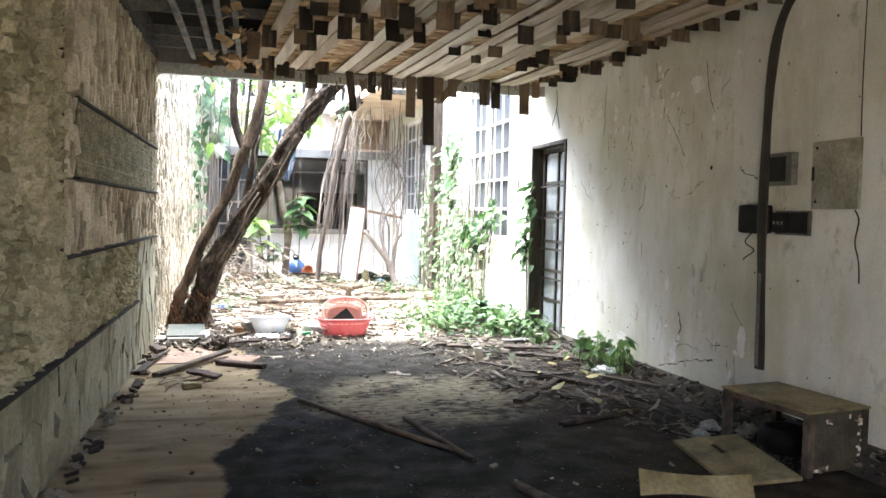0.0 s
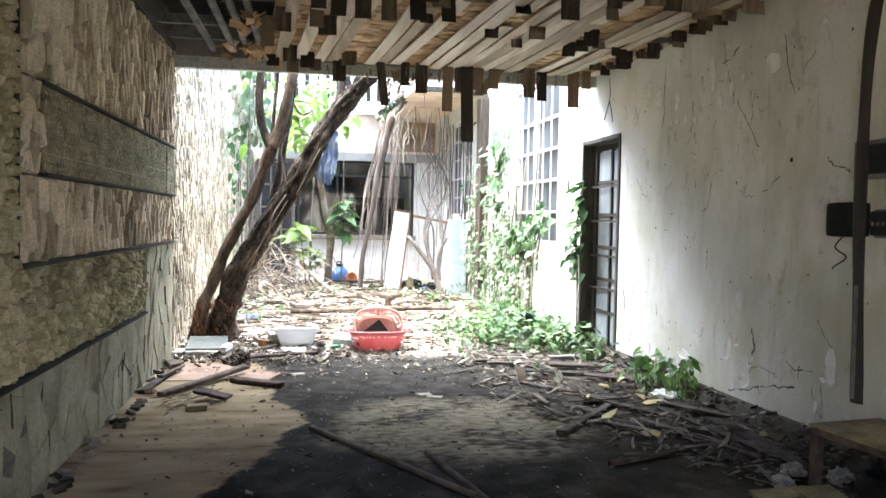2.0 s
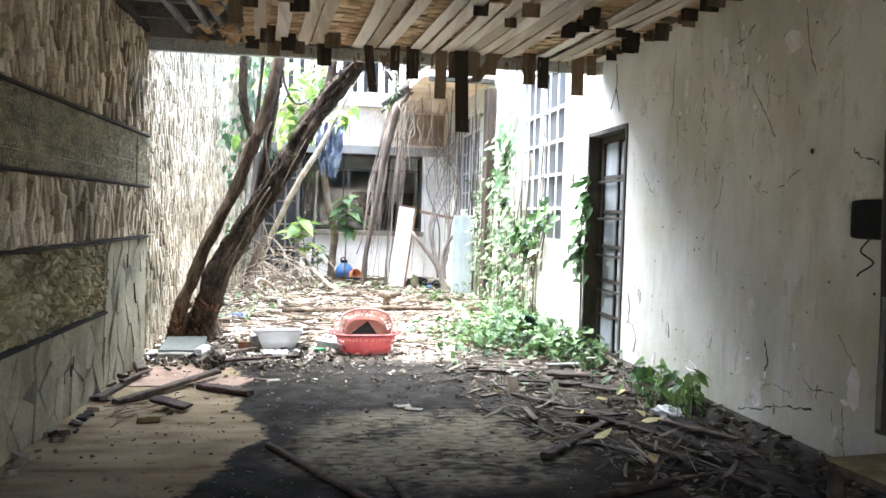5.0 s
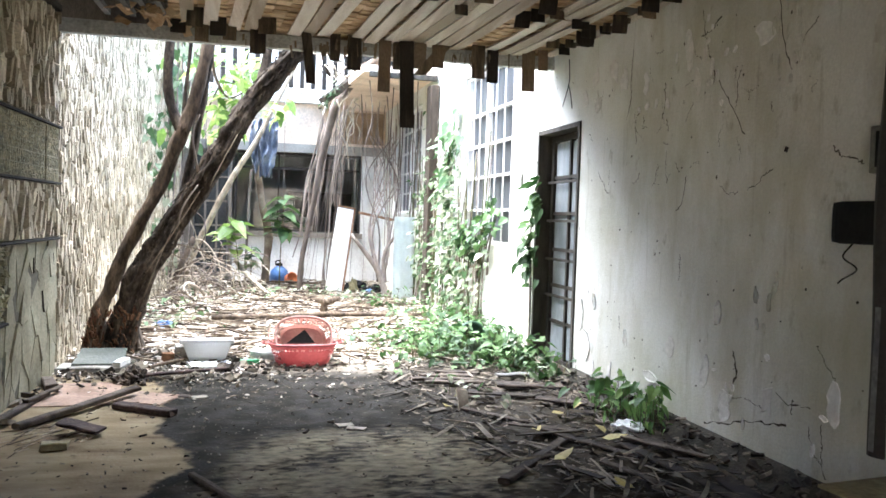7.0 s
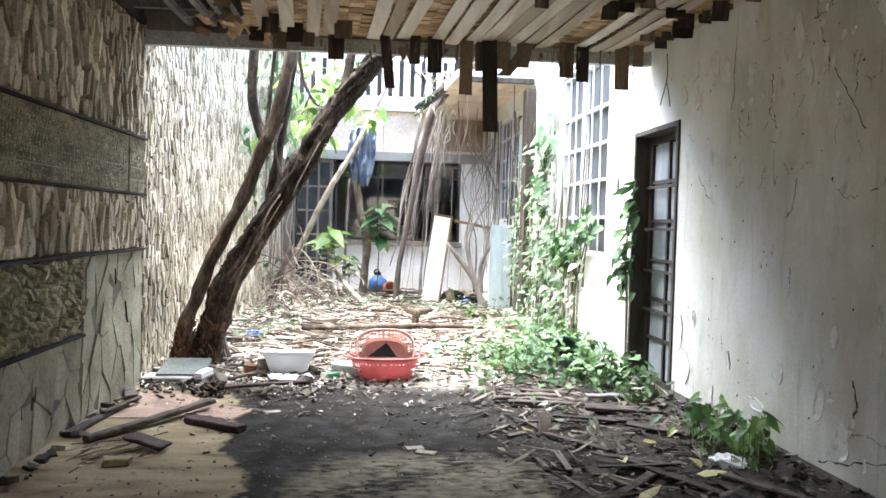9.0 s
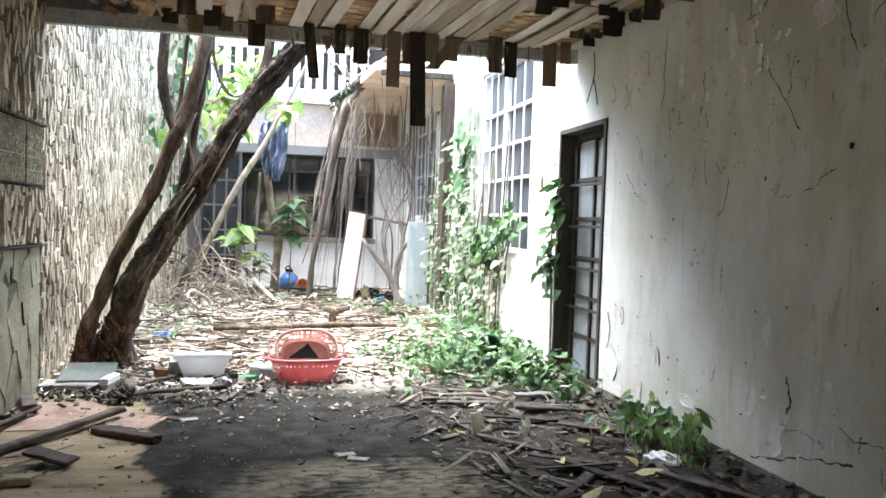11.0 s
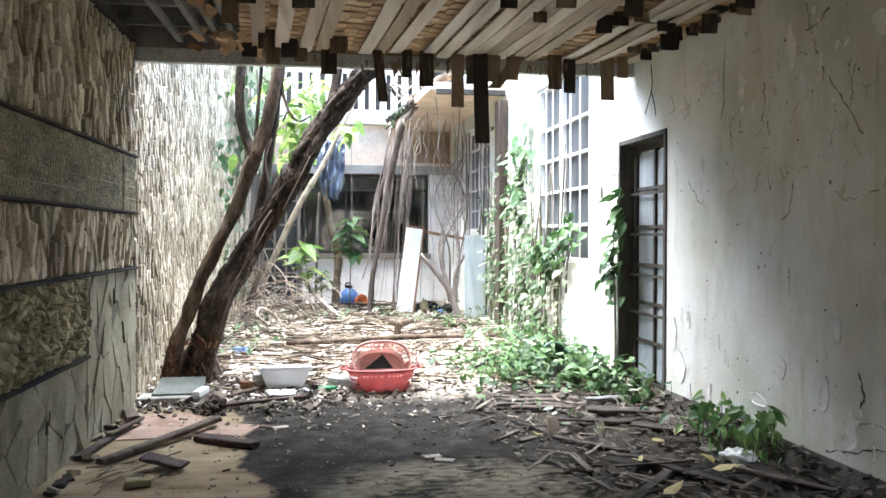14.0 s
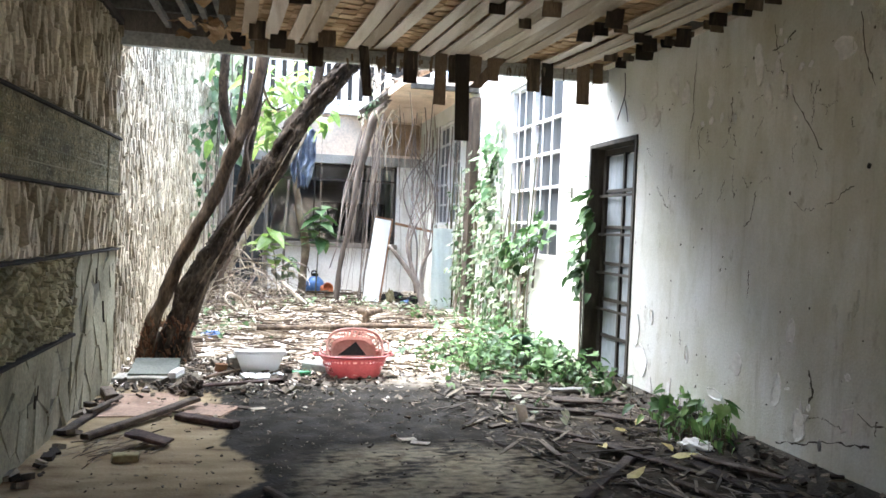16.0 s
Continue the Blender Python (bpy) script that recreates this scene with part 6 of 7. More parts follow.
M_red = surf("faded_red_plastic", [(0.36, 0.085, 0.085), (0.48, 0.16, 0.15)], scale=5, fine=40, rough=0.4, bump=0.05, contrast=0.1, leafy=0.2)
M_salmon = surf("faded_salmon_plastic", [(0.4, 0.2, 0.165), (0.56, 0.34, 0.29)], scale=5, fine=40, rough=0.5, bump=0.05, contrast=0.1, leafy=0.25)
g0 = gy(1.1, 8.27)
basket("basket", "red slotted plastic basket standing on the leaf litter", pose(1.1, 8.27, g0 - 0.005, 0, 0, 4), M_red, M_red, 0.285, 0.2, 0.18)
basket("basket", "faded salmon slotted plastic basket tipped into the red one", pose(1.1, 8.36, g0 + 0.17, 58, 0, 3), M_salmon, M_salmon, 0.235, 0.17, 0.13)
tb = bmesh.new()
tv = [tb.verts.new(p) for p in ((-0.125, 0, 0), (0.11, 0, 0), (0.025, 0, 0.115), (-0.125, 0.02, 0), (0.11, 0.02, 0), (0.025, 0.02, 0.115))]
for f in ((0, 1, 2), (5, 4, 3), (0, 3, 4, 1), (1, 4, 5, 2), (2, 5, 3, 0)):
    tb.faces.new([tv[i] for i in f])
ob = tagged(mesh_ob("broken_tile", tb, M_black), "black triangular broken board leaning in the basket", "board")
ob.matrix_basis = pose(1.09, 8.24, g0 + 0.175, -20, 0, 0)

M_foam = surf("white_foam", [(0.72, 0.74, 0.75), (0.85, 0.86, 0.86)], scale=4, fine=120, rough=0.8, bump=0.2, contrast=0.05)
fo = thing("foam_box", "white tapered foam tray standing among rubble", "box", pose(0.32, 8.3, gy(0.32, 8.3) + 0.0, -6, 0, 2))
tray = bmesh.new()
for (x0, y0, x1, y1, z0, z1) in ((0.13, 0.09, 0.205, 0.15, 0.0, 0.2),):
    lo = [tray.verts.new((sx * x0, sy * y0, z0)) for sx, sy in ((-1, -1), (1, -1), (1, 1), (-1, 1))]
    hi = [tray.verts.new((sx * x1, sy * y1, z1)) for sx, sy in ((-1, -1), (1, -1), (1, 1), (-1, 1))]
    hi2 = [tray.verts.new((sx * (x1 - 0.022), sy * (y1 - 0.022), z1)) for sx, sy in ((-1, -1), (1, -1), (1, 1), (-1, 1))]
    lo2 = [tray.verts.new((sx * (x0 - 0.01), sy * (y0 - 0.01), z0 + 0.03)) for sx, sy in ((-1, -1), (1, -1), (1, 1), (-1, 1))]
    for k in range(4):
        j = (k + 1) % 4
        tray.faces.new((lo[k], lo[j], hi[j], hi[k]))
        tray.faces.new((hi[k], hi[j], hi2[j], hi2[k]))
        tray.faces.new((hi2[k], hi2[j], lo2[j], lo2[k]))
    tray.faces.new(list(reversed(lo)))
    tray.faces.new(lo2)
part("tray", tray, M_foam, fo)
part("rim", B(-0.215, 0.215, -0.165, -0.151, 0.165, 0.2, 0.005), M_foam, fo)
tagged(mesh_ob("foam_sheet", B(-0.17, 0.17, -0.1, 0.1, 0, 0.03, 0.006, pose(0.36, 8.1, gy(0.36, 8.1) + 0.012, 3, 2, 20)), M_foam), "flat piece of white foam on the ground", "foam")


def slab(name, label, x, y, lx, ly, lz, rz, mat, lift=0.0, tilt=(0, 0), cat="plank"):
    along = ly >= lx
    n, wide = 9, (lx if along else ly) / 2
    c = min(0.007, lz * 0.3)
    prof = [(-wide, c), (-wide + c, 0), (wide - c, 0), (wide, c), (wide, lz - c), (wide - c, lz), (-wide + c, lz), (-wide, lz - c)]
    bm = bmesh.new()
    rings = []
    for k in range(n + 1):
        row = []
        for p, z in prof:
            q = (k / n - 0.5) * (ly if along else lx)
            w = noise.noise(Vector((q * 7 + x, p * 9, y)))
            if k in (0, n):
                q += noise.noise(Vector((p * 30 + x, z * 60, y * 3 + k))) * min(0.03, wide * 0.5)
            p2 = p + (noise.noise(Vector((q * 11 + y, 0 if p > 0 else 5, x))) * min(0.016, wide * 0.3))
            z2 = max(0.0, z + w * min(0.008, lz * 0.35)) if z > lz / 2 else z
            row.append(bm.verts.new((p2, q, z2) if along else (q, p2, z2)))
        rings.append(row)
    for k in range(n):
        for j in range(8):
            bm.faces.new((rings[k][j], rings[k][(j + 1) % 8], rings[k + 1][(j + 1) % 8], rings[k + 1][j]))
    bm.faces.new(rings[0])
    bm.faces.new(list(reversed(rings[n])))
    bmesh.ops.recalc_face_normals(bm, faces=bm.faces)
    ob = tagged(mesh_ob(name, bm, mat), label, cat)
    ob.matrix_basis = pose(x, y, gy(x, y) + lift + 0.001, tilt[0], tilt[1], rz)
    return ob


def crumpled(name, label, cat, x, y, sx, sy, sz, mat, seed, rough=0.55):
    bm = bmesh.new()
    bmesh.ops.create_icosphere(bm, subdivisions=4, radius=1.0)
    for v in bm.verts:
        n = noise.noise(v.co * 2.1 + Vector((seed, 0, 0))) + 0.6 * abs(noise.noise(v.co * 5 + Vector((0, seed, 0))))
        v.co *= 1 + rough * n
        v.co = Vector((v.co.x * sx, v.co.y * sy, max(-0.35, v.co.z) * sz))
    ob = tagged(mesh_ob(name, bm, mat), label, cat)
    ob.matrix_basis = pose(x, y, gy(x, y) + 0.33 * sz, 0, 0, seed * 40)
    return ob


rl0 = random.Random(31)
M_grey = surf("grey_board", [(0.085, 0.095, 0.083), (0.16, 0.172, 0.152)], scale=4, fine=50, rough=0.7, bump=0.2)
M_pink = surf("pinkish_sheet", [(0.19, 0.12, 0.085), (0.29, 0.195, 0.145), (0.36, 0.255, 0.195)], scale=4, fine=40, rough=0.85, bump=0.3, contrast=0.2, stain=((0.1, 0.075, 0.05), 6, 0.55, 0.72, (1, 1, 1)))
M_ylw = surf("yellowed_plywood", [(0.13, 0.105, 0.05), (0.22, 0.185, 0.095), (0.3, 0.26, 0.14)], scale=5, fine=50, rough=0.8, bump=0.3, contrast=0.2, stain=((0.07, 0.058, 0.032), 4, 0.52, 0.72, (1, 1, 1)))
M_maroon = surf("maroon_board", [(0.018, 0.01, 0.008), (0.045, 0.025, 0.02), (0.085, 0.055, 0.045)], scale=7, fine=60, rough=0.85, bump=0.4, contrast=0.4)
slab("stone_slab", "grey flat slab resting on rubble by the tree", -0.5, 8.22, 0.36, 0.42, 0.025, 3, M_grey, 0.06, (7, 0), "slab")
slab("stone_slab", "broken grey slab lying under another slab", -0.52, 8.02, 0.5, 0.2, 0.05, -3, M_concrete, 0.0, (0, 0), "slab")
slab("white_block", "small white block lying on the rubble", -0.31, 8.04, 0.06, 0.24, 0.07, -8, M_whitepl, 0.02, (0, 0), "block")
slab("grey_tray", "grey shallow box lid beside the foam tray", 0.13, 8.4, 0.16, 0.2, 0.13, 10, M_concrete, 0.0, (0, 0), "box")
tin = thing("rusty_tin", "rusty red tin standing open on the rubble", "tin", pose(0.01, 8.22, gy(0.01, 8.22) - 0.004, 0, 4, 20))
part("can", lathe([(0.05, 0), (0.052, 0.003), (0.05, 0.01), (0.05, 0.1), (0.052, 0.105), (0.047, 0.105), (0.046, 0.01)]), M_rust, tin, "", True)
slab("plank", "long dark weathered plank lying on the tan floor", -0.31, 6.78, 0.062, 0.98, 0.034, -32, M_plank, 0.02, (2, 0))
slab("plank", "short dark plank with a pinkish top", 0.06, 6.73, 0.44, 0.085, 0.04, -32, M_maroon, 0.0)
slab("pink_sheet", "pale pink sheet of board lying on the floor", -0.45, 7.25, 0.5, 0.68, 0.006, 2, M_pink, 0.0, (0, 0), "sheet")
slab("pink_sheet", "small pale pink board piece on the floor", 0.02, 7.1, 0.36, 0.3, 0.008, -25, M_pink, 0.0, (0, 0), "sheet")
slab("maroon_board", "dark maroon board scrap on the floor", -0.2, 6.25, 0.24, 0.11, 0.022, -20, M_maroon, 0.035, (4, 9), "board")
slab("wood_block", "pale yellowish wood block on the tan floor", -0.27, 5.98, 0.13, 0.09, 0.035, 8, M_ylw, 0.0, (0, 0), "block")
crumpled("dark_chunk", "charred gnarled lump of wood lying on the rubble", "wood chunk", -0.14, 7.66, 0.13, 0.06, 0.07, M_bark, 3, 0.7)
crumpled("dark_chunk", "small charred lump of wood on the rubble", "wood chunk", -0.22, 7.58, 0.07, 0.05, 0.045, M_bark, 8, 0.7)
slab("batten", "thin reddish batten lying across the rubble edge", 0.14, 7.78, 0.78, 0.045, 0.022, 22, M_maroon, 0.03)
slab("dark_chunk", "dark wood chunk leaning on the wall foot", -0.68, 7.45, 0.08, 0.3, 0.06, 20, M_plank, 0.0, (0, 0), "wood chunk")
slab("batten", "thin dark batten lying along the wall foot", -0.68, 6.85, 0.06, 0.75, 0.03, -6, M_plank, 0.0)
slab("batten", "thin dark batten lying along the wall foot", -0.62, 7.1, 0.035, 0.45, 0.018, -12, M_plank, 0.035)
slab("batten", "slender pale wooden batten across the rubble", 0.05, 8.05, 0.025, 0.45, 0.025, -35, M_bark2, 0.05)
slab("stick", "long dark stick lying across the damp floor", 0.85, 4.81, 0.035, 1.47, 0.025, 31, M_plank)
slab("stick", "dark stick lying across the damp floor", 1.198, 4.418, 0.035, 0.9, 0.025, 13, M_plank)
slab("stick", "short dark batten lying on the damp floor", 1.5, 3.3, 0.05, 0.6, 0.03, 20, M_plank)
slab("stick", "dark batten lying askew on the damp floor", 2.24, 5.49, 0.06, 0.88, 0.03, -41, M_plank)
slab("stick", "thin dark stick on the floor", 2.4, 4.7, 0.03, 0.8, 0.025, -70, M_plank)
for k, (dy, lx, rz) in enumerate(((0.0, 0.5, 3), (0.13, 0.42, 6), (-0.13, 0.55, 1), (0.25, 0.36, -3))):
    slab("loose_plank", "dark brown broken slat lying among the litter", 2.15 + 0.06 * k, 7.5 + dy, lx, 0.075, 0.022, rz, M_plank, 0.012, (0, 2), "plank")
slab("loose_plank", "dark weathered board lying among the litter", 2.75, 7.1, 0.5, 0.14, 0.02, -12, M_plank, 0.02, (0, 0), "plank")
slab("loose_plank", "grey weathered board lying among the litter", 2.78, 7.45, 0.4, 0.08, 0.02, 3, M_joist, 0.03, (0, 0), "plank")
slab("loose_plank", "dark thin board lying on dark litter", 2.45, 6.0, 0.05, 0.42, 0.012, 60, M_plank, 0.03, (0, 0), "plank")
slab("loose_plank", "brown board half buried in litter", 2.95, 5.45, 0.07, 0.5, 0.012, 35, M_plank, 0.03, (0, 6), "plank")
for x, y, lx, ly, rz, lf in ((3.0, 5.35, 0.09, 1.25, 4, 0.0), (2.88, 5.1, 0.07, 1.0, 10, 0.01), (3.02, 4.75, 0.11, 0.9, -3, 0.015), (2.72, 4.95, 0.05, 0.85, 24, 0.01), (2.6, 5.7, 0.06, 0.7, 32, 0.015), (2.3, 6.35, 0.05, 0.6, 44, 0.01), (2.85, 6.55, 0.1, 0.5, 60, 0.02), (2.5, 6.9, 0.09, 0.55, 75, 0.02)):
    slab("loose_plank", "dark weathered strip of board along the wall foot" if x > 2.7 else "dark weathered strip of board on the damp litter", x, y, lx, ly, 0.014, rz, M_plank, lf, (1, 0), "plank")
slab("paper_scrap", "pale curled cardboard scrap in the litter", 2.12, 6.62, 0.09, 0.012, 0.15, 18, M_dry, 0.0, (-38, 12), "scrap")
M_paper = surf("dirty_paper", [(0.16, 0.145, 0.115), (0.34, 0.315, 0.26)], scale=12, fine=60, rough=0.9, bump=0.2)
for x, y, a, mt in ((1.28, 6.28, 20, M_paper), (1.34, 6.2, -15, M_paper), (0.36, 7.09, 30, M_paper), (0.28, 7.12, -20, M_plank), (2.9, 6.1, 10, M_paper)):
    slab("paper_scrap", "small pale scrap lying on the dark floor" if mt is M_paper else "small black scrap lying on the floor", x, y, 0.11, 0.06, 0.012, a, mt, 0.0, (3, 3), "scrap")
wood = thing("log", "long fallen log lying across the leaf litter", "log")
limb("log", [(0.2, 10.3, 0.13), (0.8, 10.35, 0.14), (1.5, 10.5, 0.15), (2.2, 10.55, 0.14)], [0.025, 0.036, 0.032, 0.02], M_bark2, wood, 8, 0.3, 2)
lg = thing("log", "short upright stump on the leaf litter", "log")
limb("stump", [(1.45, 11.0, 0.05), (1.46, 11.0, 0.2), (1.5, 10.98, 0.26)], [0.05, 0.04, 0.06], M_bark2, lg, 8, 0.4, 2)
limb("branch", [(1.35, 11.0, 0.27), (1.5, 11.0, 0.25), (1.65, 11.0, 0.28)], [0.03, 0.04, 0.025], M_bark2, lg, 7, 0.4, 5)
lg = thing("log", "pale bare log lying towards the house", "log")
limb("log", [(0.25, 14.6, 0.5), (0.5, 14.0, 0.28), (0.75, 13.3, 0.12)], [0.035, 0.035, 0.03], M_pale, lg, 8, 0.2, 3)
crumpled("blue_rag", "crumpled bright blue plastic rag", "rag", -0.25, 9.95, 0.09, 0.07, 0.05, M_blue, 5)
for k in range(26):
    x, y, a = rl0.uniform(-0.4, 2.4), rl0.uniform(8.9, 13.5), rl0.gauss(0.15, 0.5)
    L = rl0.uniform(0.4, 1.1)
    st = thing("dead_branch", "crooked dead brown branch lying on the leaf litter", "branch", group="dead branches on the litter")
    pts = []
    for j in range(5):
        u = j / 4 - 0.5
        px = max(LX + 0.12, min(2.85, x + L * u * math.cos(a) + rl0.uniform(-0.03, 0.03)))
        py = y + L * u * math.sin(a) + rl0.uniform(-0.05, 0.05)
        pts.append((px, py, gy(px, py) + rl0.uniform(0.01, 0.035)))
    r = rl0.uniform(0.008, 0.02)
    limb("stem", pts, [r, r * 1.1, r * 0.6], M_bark2, st, 6, 0.4, k, 4)
    limb("twig", [pts[2], (pts[2][0] + 0.1, pts[2][1] + rl0.uniform(-0.15, 0.15), pts[2][2] + 0.04), (pts[2][0] + 0.2, pts[2][1] + rl0.uniform(-0.2, 0.2), pts[2][2] + 0.03)], [r * 0.5, r * 0.4, r * 0.2], M_bark2, st, 5, 0.2, k, 3)
slab("green_bottle", "flattened green plastic bottle in the rubble", 0.66, 8.2, 0.14, 0.08, 0.04, 15, surf("green_plastic", [(0.03, 0.22, 0.09), (0.1, 0.35, 0.18)], rough=0.3), 0.01, (0, 0), "bottle")
slab("clear_tub", "cloudy clear plastic tub in the rubble", 0.78, 8.35, 0.22, 0.16, 0.09, -10, surf("cloudy_plastic", [(0.4, 0.42, 0.4), (0.6, 0.62, 0.6)], rough=0.25, leafy=0.4), 0.0, (4, 8), "tub")
crumpled("white_bag", "crumpled white plastic bag by the plant", "bag", 2.96, 5.86, 0.1, 0.06, 0.045, M_foam, 3)

# low stool-like table with boards
dk = thing("low_table", "low wooden table with a yellowed top and one boxed end", "table", pose(3.11, 3.74, 0.0, 0, 0, 8))
top = part("tabletop", B(-0.25, 0.18, -0.28, 0.36, 0.332, 0.345, 0.004), M_ylw, dk, "yellowed plywood top")
part("rim", B(-0.25, -0.235, -0.255, 0.305, 0.3, 0.3305, 0.003), M_plank, top)
for x, y in ((-0.225, 0.33), (0.15, 0.33), (-0.225, -0.255), (0.15, -0.255)):
    part("leg", B(x - 0.022, x + 0.022, y - 0.02, y + 0.02, 0.0, 0.331, 0.004), M_plank, dk)
part("end_panel", B(-0.202, 0.127, -0.27, -0.245, 0.02, 0.329, 0.003), surf("worn_grey_panel", [(0.035, 0.031, 0.02), (0.075, 0.066, 0.045)], scale=6, rough=0.85, stain=((0.16, 0.15, 0.11), 7, 0.58, 0.7, (1, 1, 1))), dk, "worn grey end panel")
part("back_rail", B(0.14, 0.16, -0.234, 0.309, 0.29, 0.329, 0.003), M_plank, dk)
rt = random.Random(8)
peel = Soup()
for k in range(34):
    px, pz = (rt.uniform(0.1, 0.125), rt.uniform(0.03, 0.3)) if k % 3 else (rt.uniform(-0.2, -0.1), rt.uniform(0.025, 0.05))
    if k % 7 == 0:
        px, pz = rt.uniform(-0.15, 0.1), rt.uniform(0.24, 0.3)
    peel.add(box_verts(pose(px, -0.2715, pz, 0, rt.uniform(-30, 30), 0), rt.uniform(0.006, 0.03), 0.003, rt.uniform(0.008, 0.022)), BOXF)
peel.part("peeled_veneer", M_dry, dk, "pale flakes where the veneer has peeled")
pt = thing("dark_pot", "round black pot standing under the low table", "pot", pose(3.06, 3.82, 0.0))
part("pot", lathe([(0.07, 0), (0.11, 0.02), (0.14, 0.075), (0.135, 0.13), (0.11, 0.16), (0.1, 0.155), (0.115, 0.08)]), M_black, pt, "", True)
bA = thing("plywood_board", "yellowed plywood board with a slot, lying on rubble", "board", pose(2.62, 3.68, 0.05, 3, -4, -6))
ba = bmesh.new()
box(ba, -0.19, 0.19, -0.36, 0.02, 0, 0.018)
box(ba, -0.19, 0.19, 0.2, 0.27, 0, 0.018)
box(ba, -0.19, -0.03, 0.02, 0.2, 0, 0.018)
box(ba, 0.02, 0.19, 0.02, 0.2, 0, 0.018)
part("board", ba, M_ylw, bA)
bB = thing("plywood_board", "warped yellowed drawer front leaning on the floor", "board", pose(2.17, 3.25, 0.0, -42, 0, -20))
warp = bmesh.new()
rings = []
for k in range(11):
    u = k / 10 - 0.5
    back = 0.045 * (1 - 4 * u * u)
    rings.append([warp.verts.new((0.52 * u, back + a, b)) for a, b in ((0, 0), (0.018, 0), (0.018, 0.15), (0, 0.15))])
for a, b in zip(rings, rings[1:]):
    for j in range(4):
        warp.faces.new((a[j], a[(j + 1) % 4], b[(j + 1) % 4], b[j]))
warp.faces.new(rings[0])
warp.faces.new(list(reversed(rings[-1])))
bmesh.ops.recalc_face_normals(warp, faces=warp.faces)
part("board", warp, M_ylw, bB)
for x, y, lx, ly, lz, a in ((2.75, 4.15, 0.12, 0.08, 0.06, 20), (2.9, 4.3, 0.1, 0.1, 0.08, 40), (2.62, 3.95, 0.08, 0.05, 0.05, 0), (3.1, 4.2, 0.14, 0.1, 0.07, 15)):
    crumpled("rubble_lump", "broken lump of plaster beside the table", "rubble", x, y, lx * 0.55, ly * 0.55, lz * 0.7, M_concrete, a * 0.1, 0.4)

tp = thing("tipped_pot", "dark green plastic pot lying tipped in the creeper", "pot", pose(2.62, 8.3, gy(2.62, 8.3) + 0.09, 66, 0, -40))
part("pot", lathe([(0.06, -0.13), (0.08, 0.0), (0.088, 0.0), (0.092, 0.015), (0.08, 0.015), (0.055, -0.09)]), surf("dull_green_plastic", [(0.2, 0.25, 0.2), (0.35, 0.4, 0.34)], rough=0.6), tp, "", True)

for nm, lab, x, y, sx, sy, sz, mt, sd in (("rubbish_bag", "dark crumpled rubbish bag beside the white board", 2.16, 14.0, 0.16, 0.12, 0.13, M_black, 4), ("rubbish_bag", "dark crumpled rubbish bag in the corner", 2.45, 13.8, 0.14, 0.1, 0.1, M_black, 6), ("blue_rag", "crumpled blue plastic lying on the rubbish", 2.32, 13.65, 0.11, 0.07, 0.06, M_blue, 7), ("yellow_rag", "crumpled dull yellow plastic on the rubbish", 2.1, 13.85, 0.07, 0.05, 0.16, M_ylw, 9)):
    crumpled(nm, lab, "rubbish", x, y, sx, sy, sz, mt, sd)

# ---- litter ----
rl = random.Random(99)
M_yleaf = surf("yellowed_leaf", [(0.25, 0.2, 0.06), (0.4, 0.34, 0.14)], scale=6, rough=0.7, island=0.5)
leaf_litter, damp, sticks, strips, crumbs = Soup(), Soup(), Soup(), Soup(), Soup()


def flat_leaf(soup, x, y, L, W, lift=0.0):
    soup.add(*leaf_geo(pose(x, y, gy(x, y) + 0.006 + lift, rl.uniform(-14, 14), rl.uniform(-20, 20), rl.uniform(0, 360)), L, W, rl.uniform(-0.25, 0.3), rl.uniform(-0.25, 0.3)))


def rod(soup, x, y, L, r, rz, lift=0.0, tilt=0.0, flat=1.0):
    soup.add(box_verts(pose(x, y, gy(x, y) + r * flat + lift + abs(math.sin(radians(tilt))) * L / 2, tilt, rl.uniform(-8, 8), rz), r * 2, L, r * 2 * flat), BOXF)


for k in range(9500):
    y = 8.15 + 7.7 * rl.random() ** 1.2
    x = rl.uniform(LX + 0.05, 3.1 - 0.042 * (y - 5))
    L = rl.uniform(0.03, 0.09) + 0.08 * rl.random() ** 4
    flat_leaf(leaf_litter, x, y, L, L * rl.uniform(0.2, 0.55), rl.uniform(0, 0.03))
for k in range(2200):
    y = 8.2 + 7.5 * rl.random()
    x = rl.uniform(LX + 0.08, 3.0 - 0.042 * (y - 5))
    rod(sticks, x, y, rl.uniform(0.06, 0.35), rl.uniform(0.002, 0.008), rl.gauss(80, 45), rl.uniform(0, 0.05), rl.uniform(-8, 8))
for k in range(45):
    y = 8.8 + 6.5 * rl.random()
    x = rl.uniform(LX + 0.3, 2.6)
    rod(sticks, x, y, rl.uniform(0.3, 0.8), rl.uniform(0.006, 0.016), rl.gauss(85, 35), rl.uniform(0.01, 0.05), rl.uniform(-4, 4))
